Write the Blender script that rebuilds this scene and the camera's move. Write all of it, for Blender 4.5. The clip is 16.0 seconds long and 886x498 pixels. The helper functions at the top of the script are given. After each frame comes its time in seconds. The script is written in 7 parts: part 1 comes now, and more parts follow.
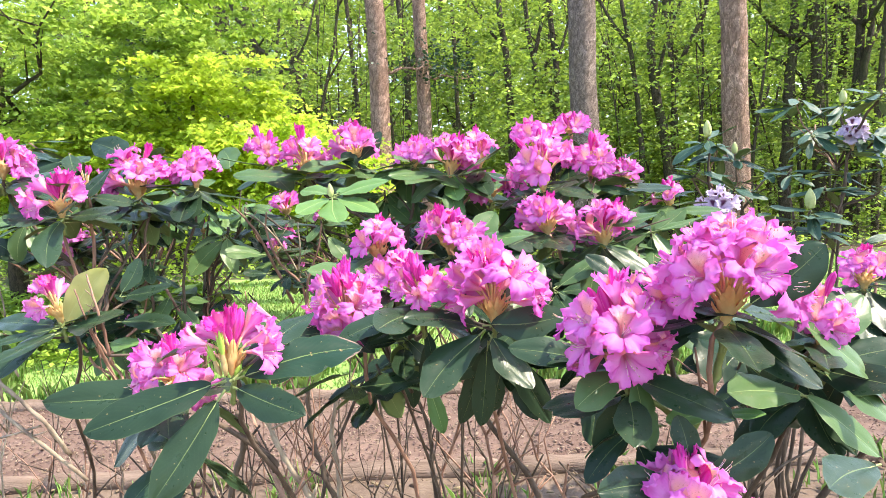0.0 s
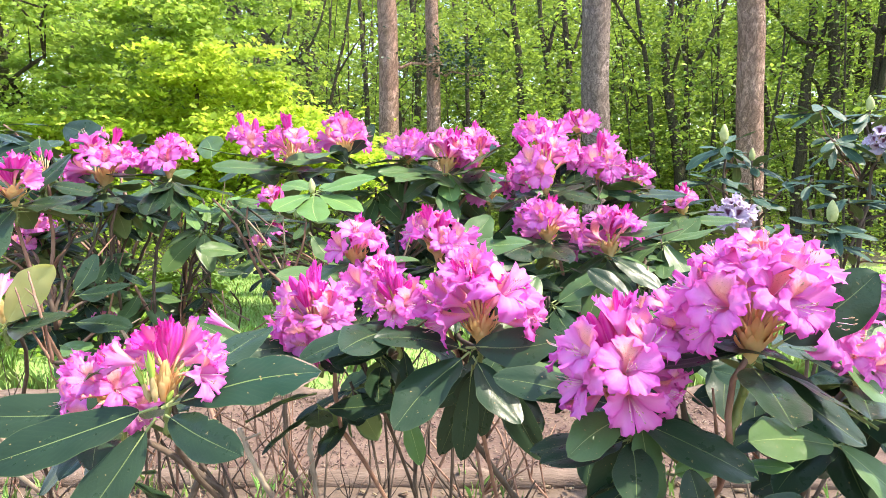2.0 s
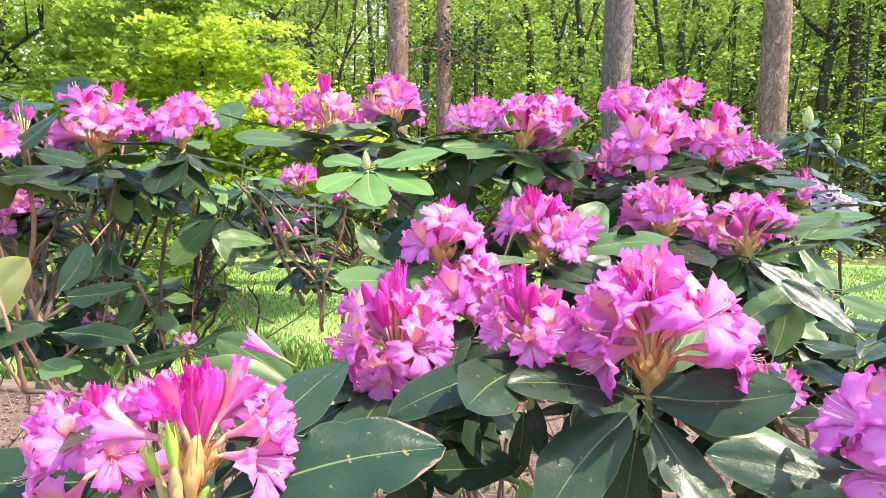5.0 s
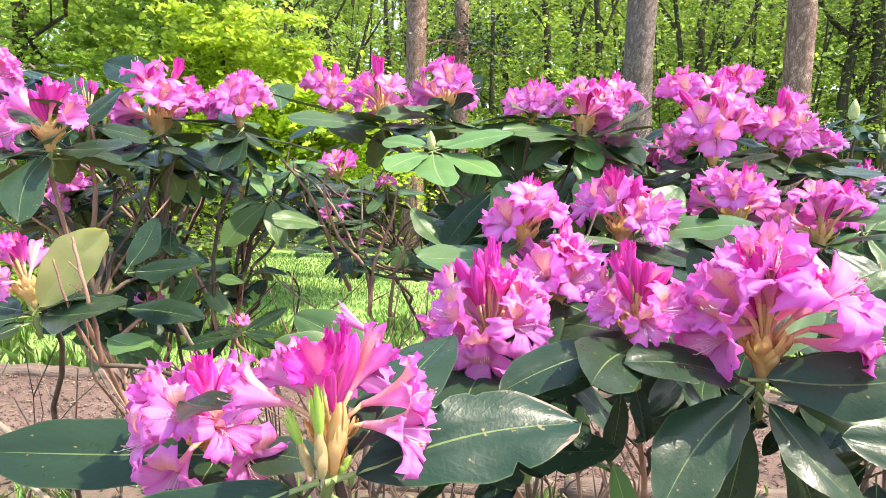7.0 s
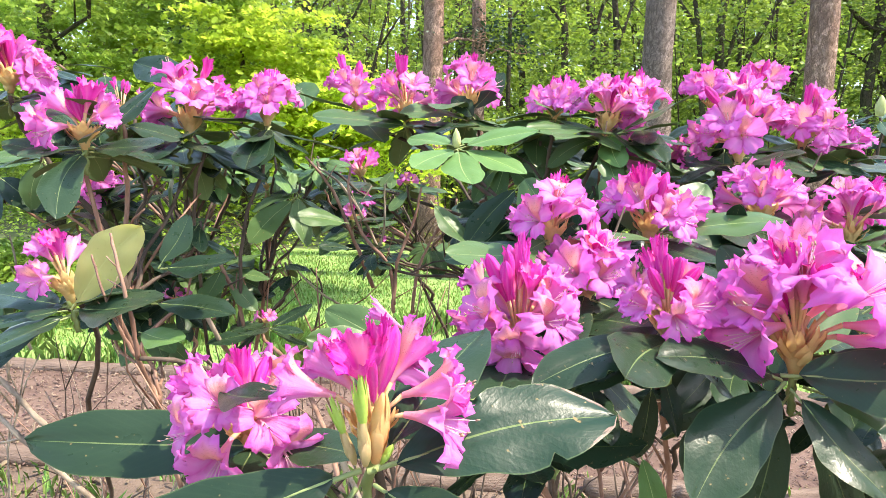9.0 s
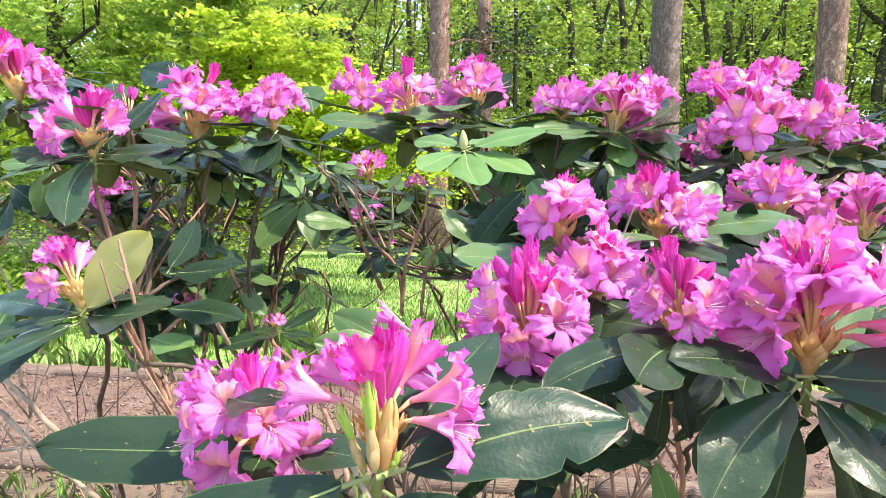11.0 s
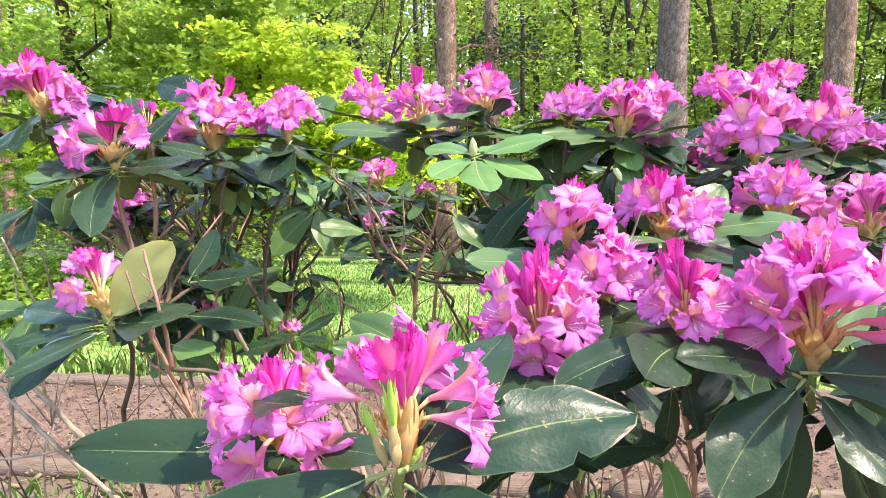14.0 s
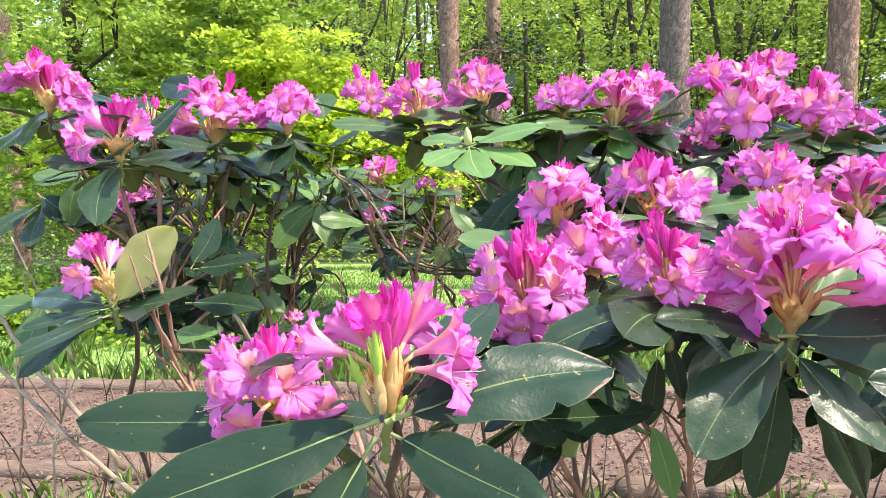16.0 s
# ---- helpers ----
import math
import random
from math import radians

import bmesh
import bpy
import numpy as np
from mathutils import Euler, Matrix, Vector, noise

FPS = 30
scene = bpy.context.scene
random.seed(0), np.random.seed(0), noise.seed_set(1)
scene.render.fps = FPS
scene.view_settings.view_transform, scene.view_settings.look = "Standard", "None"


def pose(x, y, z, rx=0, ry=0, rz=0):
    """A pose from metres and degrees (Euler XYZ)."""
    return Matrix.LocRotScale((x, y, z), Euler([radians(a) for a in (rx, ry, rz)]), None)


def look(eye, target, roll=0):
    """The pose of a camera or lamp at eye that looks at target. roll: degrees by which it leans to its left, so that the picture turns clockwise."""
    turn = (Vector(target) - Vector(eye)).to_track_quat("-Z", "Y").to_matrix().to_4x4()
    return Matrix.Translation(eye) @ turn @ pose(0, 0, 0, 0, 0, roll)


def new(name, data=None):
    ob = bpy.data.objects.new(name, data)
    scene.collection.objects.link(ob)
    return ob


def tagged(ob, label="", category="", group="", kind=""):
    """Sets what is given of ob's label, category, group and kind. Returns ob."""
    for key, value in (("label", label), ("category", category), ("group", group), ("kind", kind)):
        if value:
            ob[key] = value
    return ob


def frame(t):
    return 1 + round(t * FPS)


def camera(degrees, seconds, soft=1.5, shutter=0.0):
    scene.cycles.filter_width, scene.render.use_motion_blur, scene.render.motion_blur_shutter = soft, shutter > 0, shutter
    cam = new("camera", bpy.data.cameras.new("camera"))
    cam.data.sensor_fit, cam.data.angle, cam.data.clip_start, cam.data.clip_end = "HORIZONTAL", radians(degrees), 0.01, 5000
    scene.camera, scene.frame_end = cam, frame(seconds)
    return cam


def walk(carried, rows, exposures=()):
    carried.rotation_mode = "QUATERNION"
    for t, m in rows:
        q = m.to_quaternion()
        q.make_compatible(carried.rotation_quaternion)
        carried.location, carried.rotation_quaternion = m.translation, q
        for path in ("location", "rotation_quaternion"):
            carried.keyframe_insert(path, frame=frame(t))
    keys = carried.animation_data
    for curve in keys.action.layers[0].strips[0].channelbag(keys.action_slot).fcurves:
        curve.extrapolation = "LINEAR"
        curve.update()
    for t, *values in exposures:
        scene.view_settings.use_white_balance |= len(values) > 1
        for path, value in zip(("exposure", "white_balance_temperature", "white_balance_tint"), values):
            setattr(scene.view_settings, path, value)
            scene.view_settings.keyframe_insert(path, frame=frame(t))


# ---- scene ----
cam = camera(71.1, 16.0, soft=0.5)
PATH = [
    (0, (0.029, 0.08, 1.448), (-0.021, 2.071, 1.267), -2.8),
    (0.5, (0.037, 0.106, 1.44), (-0.013, 2.097, 1.256), -2.6),
    (1, (0.017, 0.14, 1.436), (-0.037, 2.13, 1.245), -2.0),
    (1.5, (0.038, 0.164, 1.44), (-0.023, 2.154, 1.251), -1.4),
    (2, (0.062, 0.21, 1.452), (-0.009, 2.2, 1.264), -0.9),
    (2.5, (0.05, 0.297, 1.466), (-0.029, 2.286, 1.274), -1.0),
    (3, (0.001, 0.379, 1.463), (-0.079, 2.368, 1.267), -1.2),
    (3.5, (-0.044, 0.442, 1.458), (-0.121, 2.43, 1.255), -1.0),
    (4, (-0.064, 0.474, 1.448), (-0.137, 2.462, 1.238), -0.6),
    (6.5, (-0.172, 0.503, 1.417), (-0.249, 2.488, 1.185), 1.3),
    (7, (-0.193, 0.507, 1.41), (-0.291, 2.491, 1.174), 1.2),
    (7.5, (-0.198, 0.508, 1.409), (-0.319, 2.49, 1.171), 1.2),
    (8, (-0.209, 0.498, 1.408), (-0.342, 2.479, 1.168), 1.2),
    (8.5, (-0.212, 0.502, 1.406), (-0.354, 2.483, 1.164), 1.3),
    (9, (-0.208, 0.498, 1.408), (-0.357, 2.478, 1.166), 1.1),
    (11.5, (-0.207, 0.503, 1.409), (-0.39, 2.481, 1.174), 0.2),
    (12, (-0.202, 0.492, 1.412), (-0.393, 2.47, 1.18), 0.1),
    (12.5, (-0.203, 0.484, 1.414), (-0.398, 2.462, 1.184), -0.2),
    (13, (-0.205, 0.484, 1.412), (-0.404, 2.462, 1.185), -0.4),
    (13.5, (-0.206, 0.48, 1.412), (-0.41, 2.457, 1.189), -0.6),
    (14, (-0.209, 0.479, 1.412), (-0.417, 2.456, 1.19), -0.6),
    (14.5, (-0.209, 0.488, 1.407), (-0.423, 2.465, 1.19), -0.8),
    (15, (-0.204, 0.487, 1.405), (-0.424, 2.464, 1.191), -0.8),
    (15.5, (-0.198, 0.481, 1.392), (-0.421, 2.458, 1.18), -0.9),
    (16, (-0.189, 0.454, 1.381), (-0.418, 2.43, 1.18), -1.4),
]
walk(cam, [(t, look(eye, target, roll)) for t, eye, target, roll in PATH],
     [(0, 2.33), (3, 2.32), (6.5, 2.26), (9, 2.25), (12.5, 2.25), (15, 2.24), (16, 2.15)])

# ---- sky and sun ----
SUN_ELEVATION, SUN_AZIMUTH = 58.0, 96.0      # azimuth clockwise from +y
world = bpy.data.worlds.new("sky")
scene.world = world
world.use_nodes = True
wn = world.node_tree
sky = wn.nodes.new("ShaderNodeTexSky")
sky.sky_type, sky.sun_disc = "NISHITA", False
sky.sun_elevation, sky.sun_rotation = radians(SUN_ELEVATION), radians(SUN_AZIMUTH)
wn.nodes["Background"].inputs[1].default_value = 0.15
wn.links.new(sky.outputs[0], wn.nodes["Background"].inputs[0])
sun_data = bpy.data.lights.new("sun", "SUN")
sun_data.energy, sun_data.angle, sun_data.color = 2.0, radians(0.6), (1.0, 0.94, 0.82)
sun = new("sun", sun_data)
sa, se = radians(SUN_AZIMUTH), radians(SUN_ELEVATION)
SUN_DIR = Vector((math.sin(sa) * math.cos(se), math.cos(sa) * math.cos(se), math.sin(se)))
sun.matrix_world = look(SUN_DIR * 40, (0, 0, 0))
scene.view_settings.use_white_balance = True
scene.view_settings.white_balance_temperature, scene.view_settings.white_balance_tint = 7000, 13

# ---- materials ----


def material(name):
    m = bpy.data.materials.new(name)
    m.use_nodes = True
    return m, m.node_tree.nodes, m.node_tree.links, m.node_tree.nodes["Principled BSDF"]


def ramp(nodes, links, source, stops):
    r = nodes.new("ShaderNodeValToRGB")
    while len(r.color_ramp.elements) < len(stops):
        r.color_ramp.elements.new(0.5)
    for e, (p, c) in zip(r.color_ramp.elements, stops):
        e.position, e.color = p, (*c, 1)
    links.new(source, r.inputs[0])
    return r.outputs[0]


def noise_at(nodes, links, scale, detail=4.0, coord="Object", rough=0.55, stretch=None):
    tc = nodes.new("ShaderNodeTexCoord")
    n = nodes.new("ShaderNodeTexNoise")
    n.inputs["Scale"].default_value, n.inputs["Detail"].default_value, n.inputs["Roughness"].default_value = scale, detail, rough
    if stretch:
        mp = nodes.new("ShaderNodeMapping")
        mp.inputs["Scale"].default_value = stretch
        links.new(tc.outputs[coord], mp.inputs[0])
        links.new(mp.outputs[0], n.inputs[0])
    else:
        links.new(tc.outputs[coord], n.inputs[0])
    return n.outputs[0]


def mix(nodes, links, fac, a, b, mode="MIX"):
    m = nodes.new("ShaderNodeMix")
    m.data_type, m.blend_type = "RGBA", mode
    for sock, v in ((m.inputs[0], fac), (m.inputs[6], a), (m.inputs[7], b)):
        if isinstance(v, (int, float)):
            sock.default_value = v
        elif isinstance(v, tuple):
            sock.default_value = (*v, 1)
        else:
            links.new(v, sock)
    return m.outputs[2]


def calc(nodes, links, op, a, b=0.0):
    m = nodes.new("ShaderNodeMath")
    m.operation = op
    for sock, v in ((m.inputs[0], a), (m.inputs[1], b)):
        if isinstance(v, (int, float)):
            sock.default_value = v
        else:
            links.new(v, sock)
    return m.outputs[0]


def bump(nodes, links, bsdf, height, strength, distance):
    b = nodes.new("ShaderNodeBump")
    b.inputs["Strength"].default_value, b.inputs["Distance"].default_value = strength, distance
    links.new(height, b.inputs["Height"])
    links.new(b.outputs[0], bsdf.inputs["Normal"])


def thin(m, nodes, links, bsdf, colour, share):
    """Lets part of the light pass through a thin sheet."""
    t = nodes.new("ShaderNodeBsdfTranslucent")
    if isinstance(colour, tuple):
        t.inputs[0].default_value = (*colour, 1)
    else:
        links.new(colour, t.inputs[0])
    ms = nodes.new("ShaderNodeMixShader")
    ms.inputs[0].default_value = share
    links.new(bsdf.outputs[0], ms.inputs[1])
    links.new(t.outputs[0], ms.inputs[2])
    links.new(ms.outputs[0], nodes["Material Output"].inputs[0])


def uv_xy(nodes, links):
    u = nodes.new("ShaderNodeUVMap")
    s = nodes.new("ShaderNodeSeparateXYZ")
    links.new(u.outputs[0], s.inputs[0])
    return s.outputs[0], s.outputs[1]


def rand(nodes, per="object"):
    if per == "object":
        return nodes.new("ShaderNodeObjectInfo").outputs["Random"]
    return nodes.new("ShaderNodeNewGeometry").outputs["Random Per Island"]


def leaf_material(name, dark, light, vein, rough, share, through_colour, mottling=0.5, scar=False):
    """Rhododendron leaf: pale midrib, faint side veins, small blemishes."""
    m, n, l, b = material(name)
    x, y = uv_xy(n, l)
    across = calc(n, l, "ABSOLUTE", calc(n, l, "SUBTRACT", x, 0.5))
    base = mix(n, l, rand(n), dark, light)
    large = noise_at(n, l, 3.0, 3.0)
    base = mix(n, l, calc(n, l, "MULTIPLY", large, mottling), base, tuple(c * 1.5 for c in light))
    phase = calc(n, l, "SUBTRACT", calc(n, l, "MULTIPLY", y, 13.0), calc(n, l, "MULTIPLY", across, 9.0))
    wave = calc(n, l, "POWER", calc(n, l, "ABSOLUTE", calc(n, l, "SINE", calc(n, l, "MULTIPLY", phase, 3.1416))), 14.0)
    side = calc(n, l, "SUBTRACT", 1.0, calc(n, l, "POWER", calc(n, l, "ABSOLUTE", calc(n, l, "COSINE", calc(n, l, "MULTIPLY", phase, 3.1416))), 0.22))
    base = mix(n, l, calc(n, l, "MULTIPLY", side, 0.05), base, vein)
    mid = calc(n, l, "LESS_THAN", across, calc(n, l, "SUBTRACT", 0.019, calc(n, l, "MULTIPLY", y, 0.015)))
    base = mix(n, l, calc(n, l, "MULTIPLY", mid, 0.85), base, vein)
    spots = noise_at(n, l, 22.0, 2.0)
    base = mix(n, l, ramp(n, l, spots, [(0.69, (0, 0, 0)), (0.74, (1, 1, 1))]), base, (0.22, 0.17, 0.07))
    if scar:
        torn = calc(n, l, "ADD", calc(n, l, "MULTIPLY", noise_at(n, l, 9.0, 4.0, "UV"), 0.5), calc(n, l, "MULTIPLY", across, calc(n, l, "MULTIPLY", y, 0.95)))
        base = mix(n, l, ramp(n, l, torn, [(0.60, (0, 0, 0)), (0.65, (1, 1, 1))]), base, (0.24, 0.155, 0.12))
    edge = calc(n, l, "GREATER_THAN", across, 0.485)
    base = mix(n, l, calc(n, l, "MULTIPLY", edge, 0.25), base, vein)
    l.new(base, b.inputs["Base Color"])
    rn = calc(n, l, "ADD", calc(n, l, "MULTIPLY", noise_at(n, l, 9.0), 0.26), rough - 0.13)
    l.new(rn, b.inputs["Roughness"])
    b.inputs["Specular IOR Level"].default_value = 0.24
    grain = noise_at(n, l, 60.0, 3.0)
    swell = noise_at(n, l, 11.0, 2.0)
    h = calc(n, l, "ADD", calc(n, l, "ADD", calc(n, l, "MULTIPLY", grain, 0.35), calc(n, l, "MULTIPLY", swell, 1.0)), calc(n, l, "SUBTRACT", calc(n, l, "MULTIPLY", wave, 0.05), mid))
    bump(n, l, b, h, 0.3, 0.0018)
    thin(m, n, l, b, through_colour, share)
    return m


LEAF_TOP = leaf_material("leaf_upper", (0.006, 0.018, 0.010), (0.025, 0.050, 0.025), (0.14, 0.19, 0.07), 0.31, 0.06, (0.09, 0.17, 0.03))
LEAF_SCAR = leaf_material("leaf_scarred", (0.008, 0.028, 0.016), (0.011, 0.034, 0.018), (0.13, 0.19, 0.06), 0.34, 0.06, (0.09, 0.17, 0.03), 0.5, True)
LEAF_UNDER = leaf_material("leaf_underside", (0.10, 0.17, 0.06), (0.15, 0.22, 0.08), (0.30, 0.36, 0.14), 0.6, 0.15, (0.14, 0.24, 0.04))
# lighter copies of the dark leaf, sunlight on the leaves put into their green
LEAF_SUNLIT_FRESH = leaf_material("leaf_sunlit_green", (0.080, 0.165, 0.045), (0.105, 0.20, 0.058), (0.34, 0.45, 0.15), 0.4, 0.15, (0.16, 0.30, 0.03))
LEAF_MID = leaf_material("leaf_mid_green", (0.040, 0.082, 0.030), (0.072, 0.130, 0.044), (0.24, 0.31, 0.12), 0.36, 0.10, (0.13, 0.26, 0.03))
LEAF_YELLOW = leaf_material("leaf_yellowed", (0.56, 0.54, 0.25), (0.62, 0.60, 0.29), (0.66, 0.68, 0.34), 0.45, 0.5, (0.74, 0.74, 0.24), 0.2)
LEAF_DARK = leaf_material("leaf_bluish", (0.022, 0.058, 0.040), (0.040, 0.085, 0.055), (0.16, 0.22, 0.12), 0.48, 0.08, (0.06, 0.14, 0.04))


def petal_material(name, rim, middle, throat, edge, spot, spot_from, share=0.36, flare_share=0.66, reach=0.92, tube=None):
    m, n, l, b = material(name)
    x, y = uv_xy(n, l)
    r = rand(n)
    outer = ramp(n, l, r, [(0.0, edge), (0.35, rim), (0.75, tuple(0.5 * (a + c) for a, c in zip(rim, middle))), (1.0, rim)])
    streak = noise_at(n, l, 4.0, 5.0, "UV", 0.6, (14.0, 1.2, 1.0))
    col = mix(n, l, ramp(n, l, y, [(0.34, (0, 0, 0)), (0.92, (1, 1, 1))]), middle, outer)
    col = mix(n, l, calc(n, l, "MULTIPLY", streak, 0.32), col, middle)
    # each lobe is paler along its middle and deeper towards its margin
    lobe = calc(n, l, "MULTIPLY", calc(n, l, "ABSOLUTE", calc(n, l, "SUBTRACT", calc(n, l, "FRACT", calc(n, l, "MULTIPLY", x, 5.0)), 0.5)), 2.0)
    pale = tuple(min(0.9, v + 0.35 * (0.9 - v)) for v in middle)
    col = mix(n, l, calc(n, l, "MULTIPLY", ramp(n, l, lobe, [(0.05, (1, 1, 1)), (0.45, (0, 0, 0))]), 0.2), col, pale)
    col = mix(n, l, calc(n, l, "MULTIPLY", ramp(n, l, lobe, [(0.60, (0, 0, 0)), (0.98, (1, 1, 1))]), 0.40), col, edge)
    # flare on the upper lobe
    up = calc(n, l, "ABSOLUTE", calc(n, l, "SUBTRACT", x, 0.5))
    flare = calc(n, l, "MULTIPLY", ramp(n, l, up, [(0.055, (1, 1, 1)), (0.135, (0, 0, 0))]), ramp(n, l, y, [(0.52, (1, 1, 1)), (reach, (0, 0, 0))]))
    col = mix(n, l, calc(n, l, "MULTIPLY", flare, flare_share), col, throat)
    dots = n.new("ShaderNodeTexVoronoi")
    dots.inputs["Scale"].default_value = 46.0
    uv = n.new("ShaderNodeUVMap")
    l.new(uv.outputs[0], dots.inputs[0])
    dot = calc(n, l, "MULTIPLY", calc(n, l, "LESS_THAN", dots.outputs["Distance"], 0.22), calc(n, l, "GREATER_THAN", flare, spot_from))
    col = mix(n, l, calc(n, l, "MULTIPLY", dot, 0.4), col, spot)
    col = mix(n, l, ramp(n, l, y, [(0.05, (1, 1, 1)), (0.30, (0, 0, 0))]), col, tube or throat)
    l.new(col, b.inputs["Base Color"])
    b.inputs["Roughness"].default_value = 0.55
    b.inputs["Specular IOR Level"].default_value = 0.3
    fine = noise_at(n, l, 3.0, 4.0, "UV", 0.6, (22.0, 2.0, 1.0))
    bump(n, l, b, calc(n, l, "ADD", fine, calc(n, l, "MULTIPLY", noise_at(n, l, 7.0, 3.0, "UV"), 1.6)), 0.45, 0.0016)
    thin(m, n, l, b, col, share)
    return m


PETAL = petal_material("petal_pink", (0.735, 0.092, 0.555), (0.785, 0.255, 0.62), (0.94, 0.48, 0.22), (0.82, 0.055, 0.52), (0.42, 0.12, 0.05), 0.2, tube=(0.86, 0.36, 0.46))
PETAL_DEEP = petal_material("petal_bud", (0.68, 0.014, 0.32), (0.72, 0.055, 0.43), (0.85, 0.35, 0.40), (0.64, 0.008, 0.24), (0.6, 0.02, 0.2), 2.0, 0.2)
PETAL_LILAC = petal_material("petal_lilac", (0.55, 0.43, 0.60), (0.63, 0.53, 0.67), (0.10, 0.01, 0.06), (0.52, 0.39, 0.58), (0.06, 0.0, 0.03), 0.2, 0.3, 0.95, 0.68, (0.62, 0.48, 0.72))


def simple(name, a, c, scale, rough, bump_strength=0.3, bump_distance=0.002, stretch=None, per=None, spec=0.4, share=0.0, coord="Object"):
    """Two-tone mottled surface with fine relief."""
    m, n, l, b = material(name)
    coarse, fine = noise_at(n, l, scale, 4.0, coord, 0.6, stretch), noise_at(n, l, scale * 6, 5.0, coord, 0.65, stretch)
    col = mix(n, l, ramp(n, l, coarse, [(0.35, (0, 0, 0)), (0.65, (1, 1, 1))]), a, c)
    col = mix(n, l, calc(n, l, "MULTIPLY", fine, 0.45), col, tuple(v * 0.55 for v in a))
    if per:
        r = rand(n, per)
        hue = n.new("ShaderNodeHueSaturation")
        l.new(calc(n, l, "ADD", calc(n, l, "MULTIPLY", r, 0.06), 0.47), hue.inputs["Hue"])
        l.new(calc(n, l, "ADD", calc(n, l, "MULTIPLY", r, 0.7), 0.65), hue.inputs["Value"])
        l.new(col, hue.inputs["Color"])
        col = hue.outputs[0]
    l.new(col, b.inputs["Base Color"])
    b.inputs["Roughness"].default_value = rough
    b.inputs["Specular IOR Level"].default_value = spec
    bump(n, l, b, fine, bump_strength, bump_distance)
    if share:
        thin(m, n, l, b, col, share)
    return m


STEM = simple("twig_bark", (0.050, 0.034, 0.024), (0.165, 0.118, 0.084), 26.0, 0.8, 0.6, 0.002, (1, 1, 0.3))
STEM_PALE = simple("bare_twig", (0.22, 0.165, 0.12), (0.50, 0.41, 0.30), 25.0, 0.8, 0.5, 0.002, (1, 1, 0.3))
STEM_RED = simple("reddish_twig", (0.20, 0.100, 0.068), (0.44, 0.26, 0.18), 30.0, 0.7, 0.5, 0.002, (1, 1, 0.3))
STEM_GREEN = simple("green_shoot", (0.17, 0.22, 0.06), (0.25, 0.30, 0.09), 30.0, 0.5, 0.3, 0.001)
BRACT = simple("bud_scale", (0.82, 0.53, 0.20), (0.76, 0.60, 0.27), 28.0, 0.55, 0.4, 0.001, None, None, 0.4, 0.3)
SHEATH = simple("shoot_sheath", (0.50, 0.42, 0.16), (0.70, 0.43, 0.24), 40.0, 0.55, 0.5, 0.001, None, None, 0.4, 0.25)
PEDICEL = simple("flower_stalk", (0.62, 0.42, 0.16), (0.66, 0.34, 0.26), 30.0, 0.55, 0.3, 0.001)
BUD_GREEN = simple("green_bud", (0.44, 0.49, 0.17), (0.60, 0.62, 0.28), 40.0, 0.5, 0.4, 0.001, None, None, 0.4, 0.1)
SHOOT = simple("fresh_shoot", (0.40, 0.60, 0.09), (0.52, 0.70, 0.16), 60.0, 0.5, 0.3, 0.001, None, None, 0.4, 0.25)
ORANGE_SCALE = simple("orange_bud_scale", (0.80, 0.40, 0.15), (0.74, 0.54, 0.22), 35.0, 0.55, 0.4, 0.001, None, None, 0.4, 0.2)
ANTHER = simple("anther", (0.48, 0.30, 0.20), (0.62, 0.44, 0.28), 60.0, 0.6)
STAMEN = simple("stamen", (0.82, 0.46, 0.56), (0.86, 0.58, 0.66), 60.0, 0.5)

# ---- building tools ----


def mesh_of(name, verts, faces, mats, idx=None, uv=None, smooth=True):
    """A mesh from arrays; uv is one pair for each vertex."""
    me = bpy.data.meshes.new(name)
    me.from_pydata([tuple(v) for v in verts], [], faces)
    for m in (mats if isinstance(mats, (list, tuple)) else [mats]):
        me.materials.append(m)
    if idx is not None:
        me.polygons.foreach_set("material_index", idx)
    if smooth:
        me.polygons.foreach_set("use_smooth", [True] * len(me.polygons))
    if uv is not None:
        layer = me.uv_layers.new(name="UVMap")
        vi = np.empty(len(me.loops), dtype=np.int32)
        me.loops.foreach_get("vertex_index", vi)
        layer.data.foreach_set("uv", np.asarray(uv, dtype=np.float32)[vi].ravel())
    me.update()
    return me


def part(name, mesh, parent, m=None, label=""):
    """One mesh object under a thing or a part; m is its place in the parent's space."""
    ob = new(name, mesh)
    ob.parent = parent
    if m is not None:
        ob.matrix_basis = m
    if label:
        ob["label"] = label
    return ob


def thing(name, place, label, category, group="", kind=""):
    ob = new(name)
    ob.location = place
    ob.empty_display_size = 0.1
    return tagged(ob, label, category, group, kind)


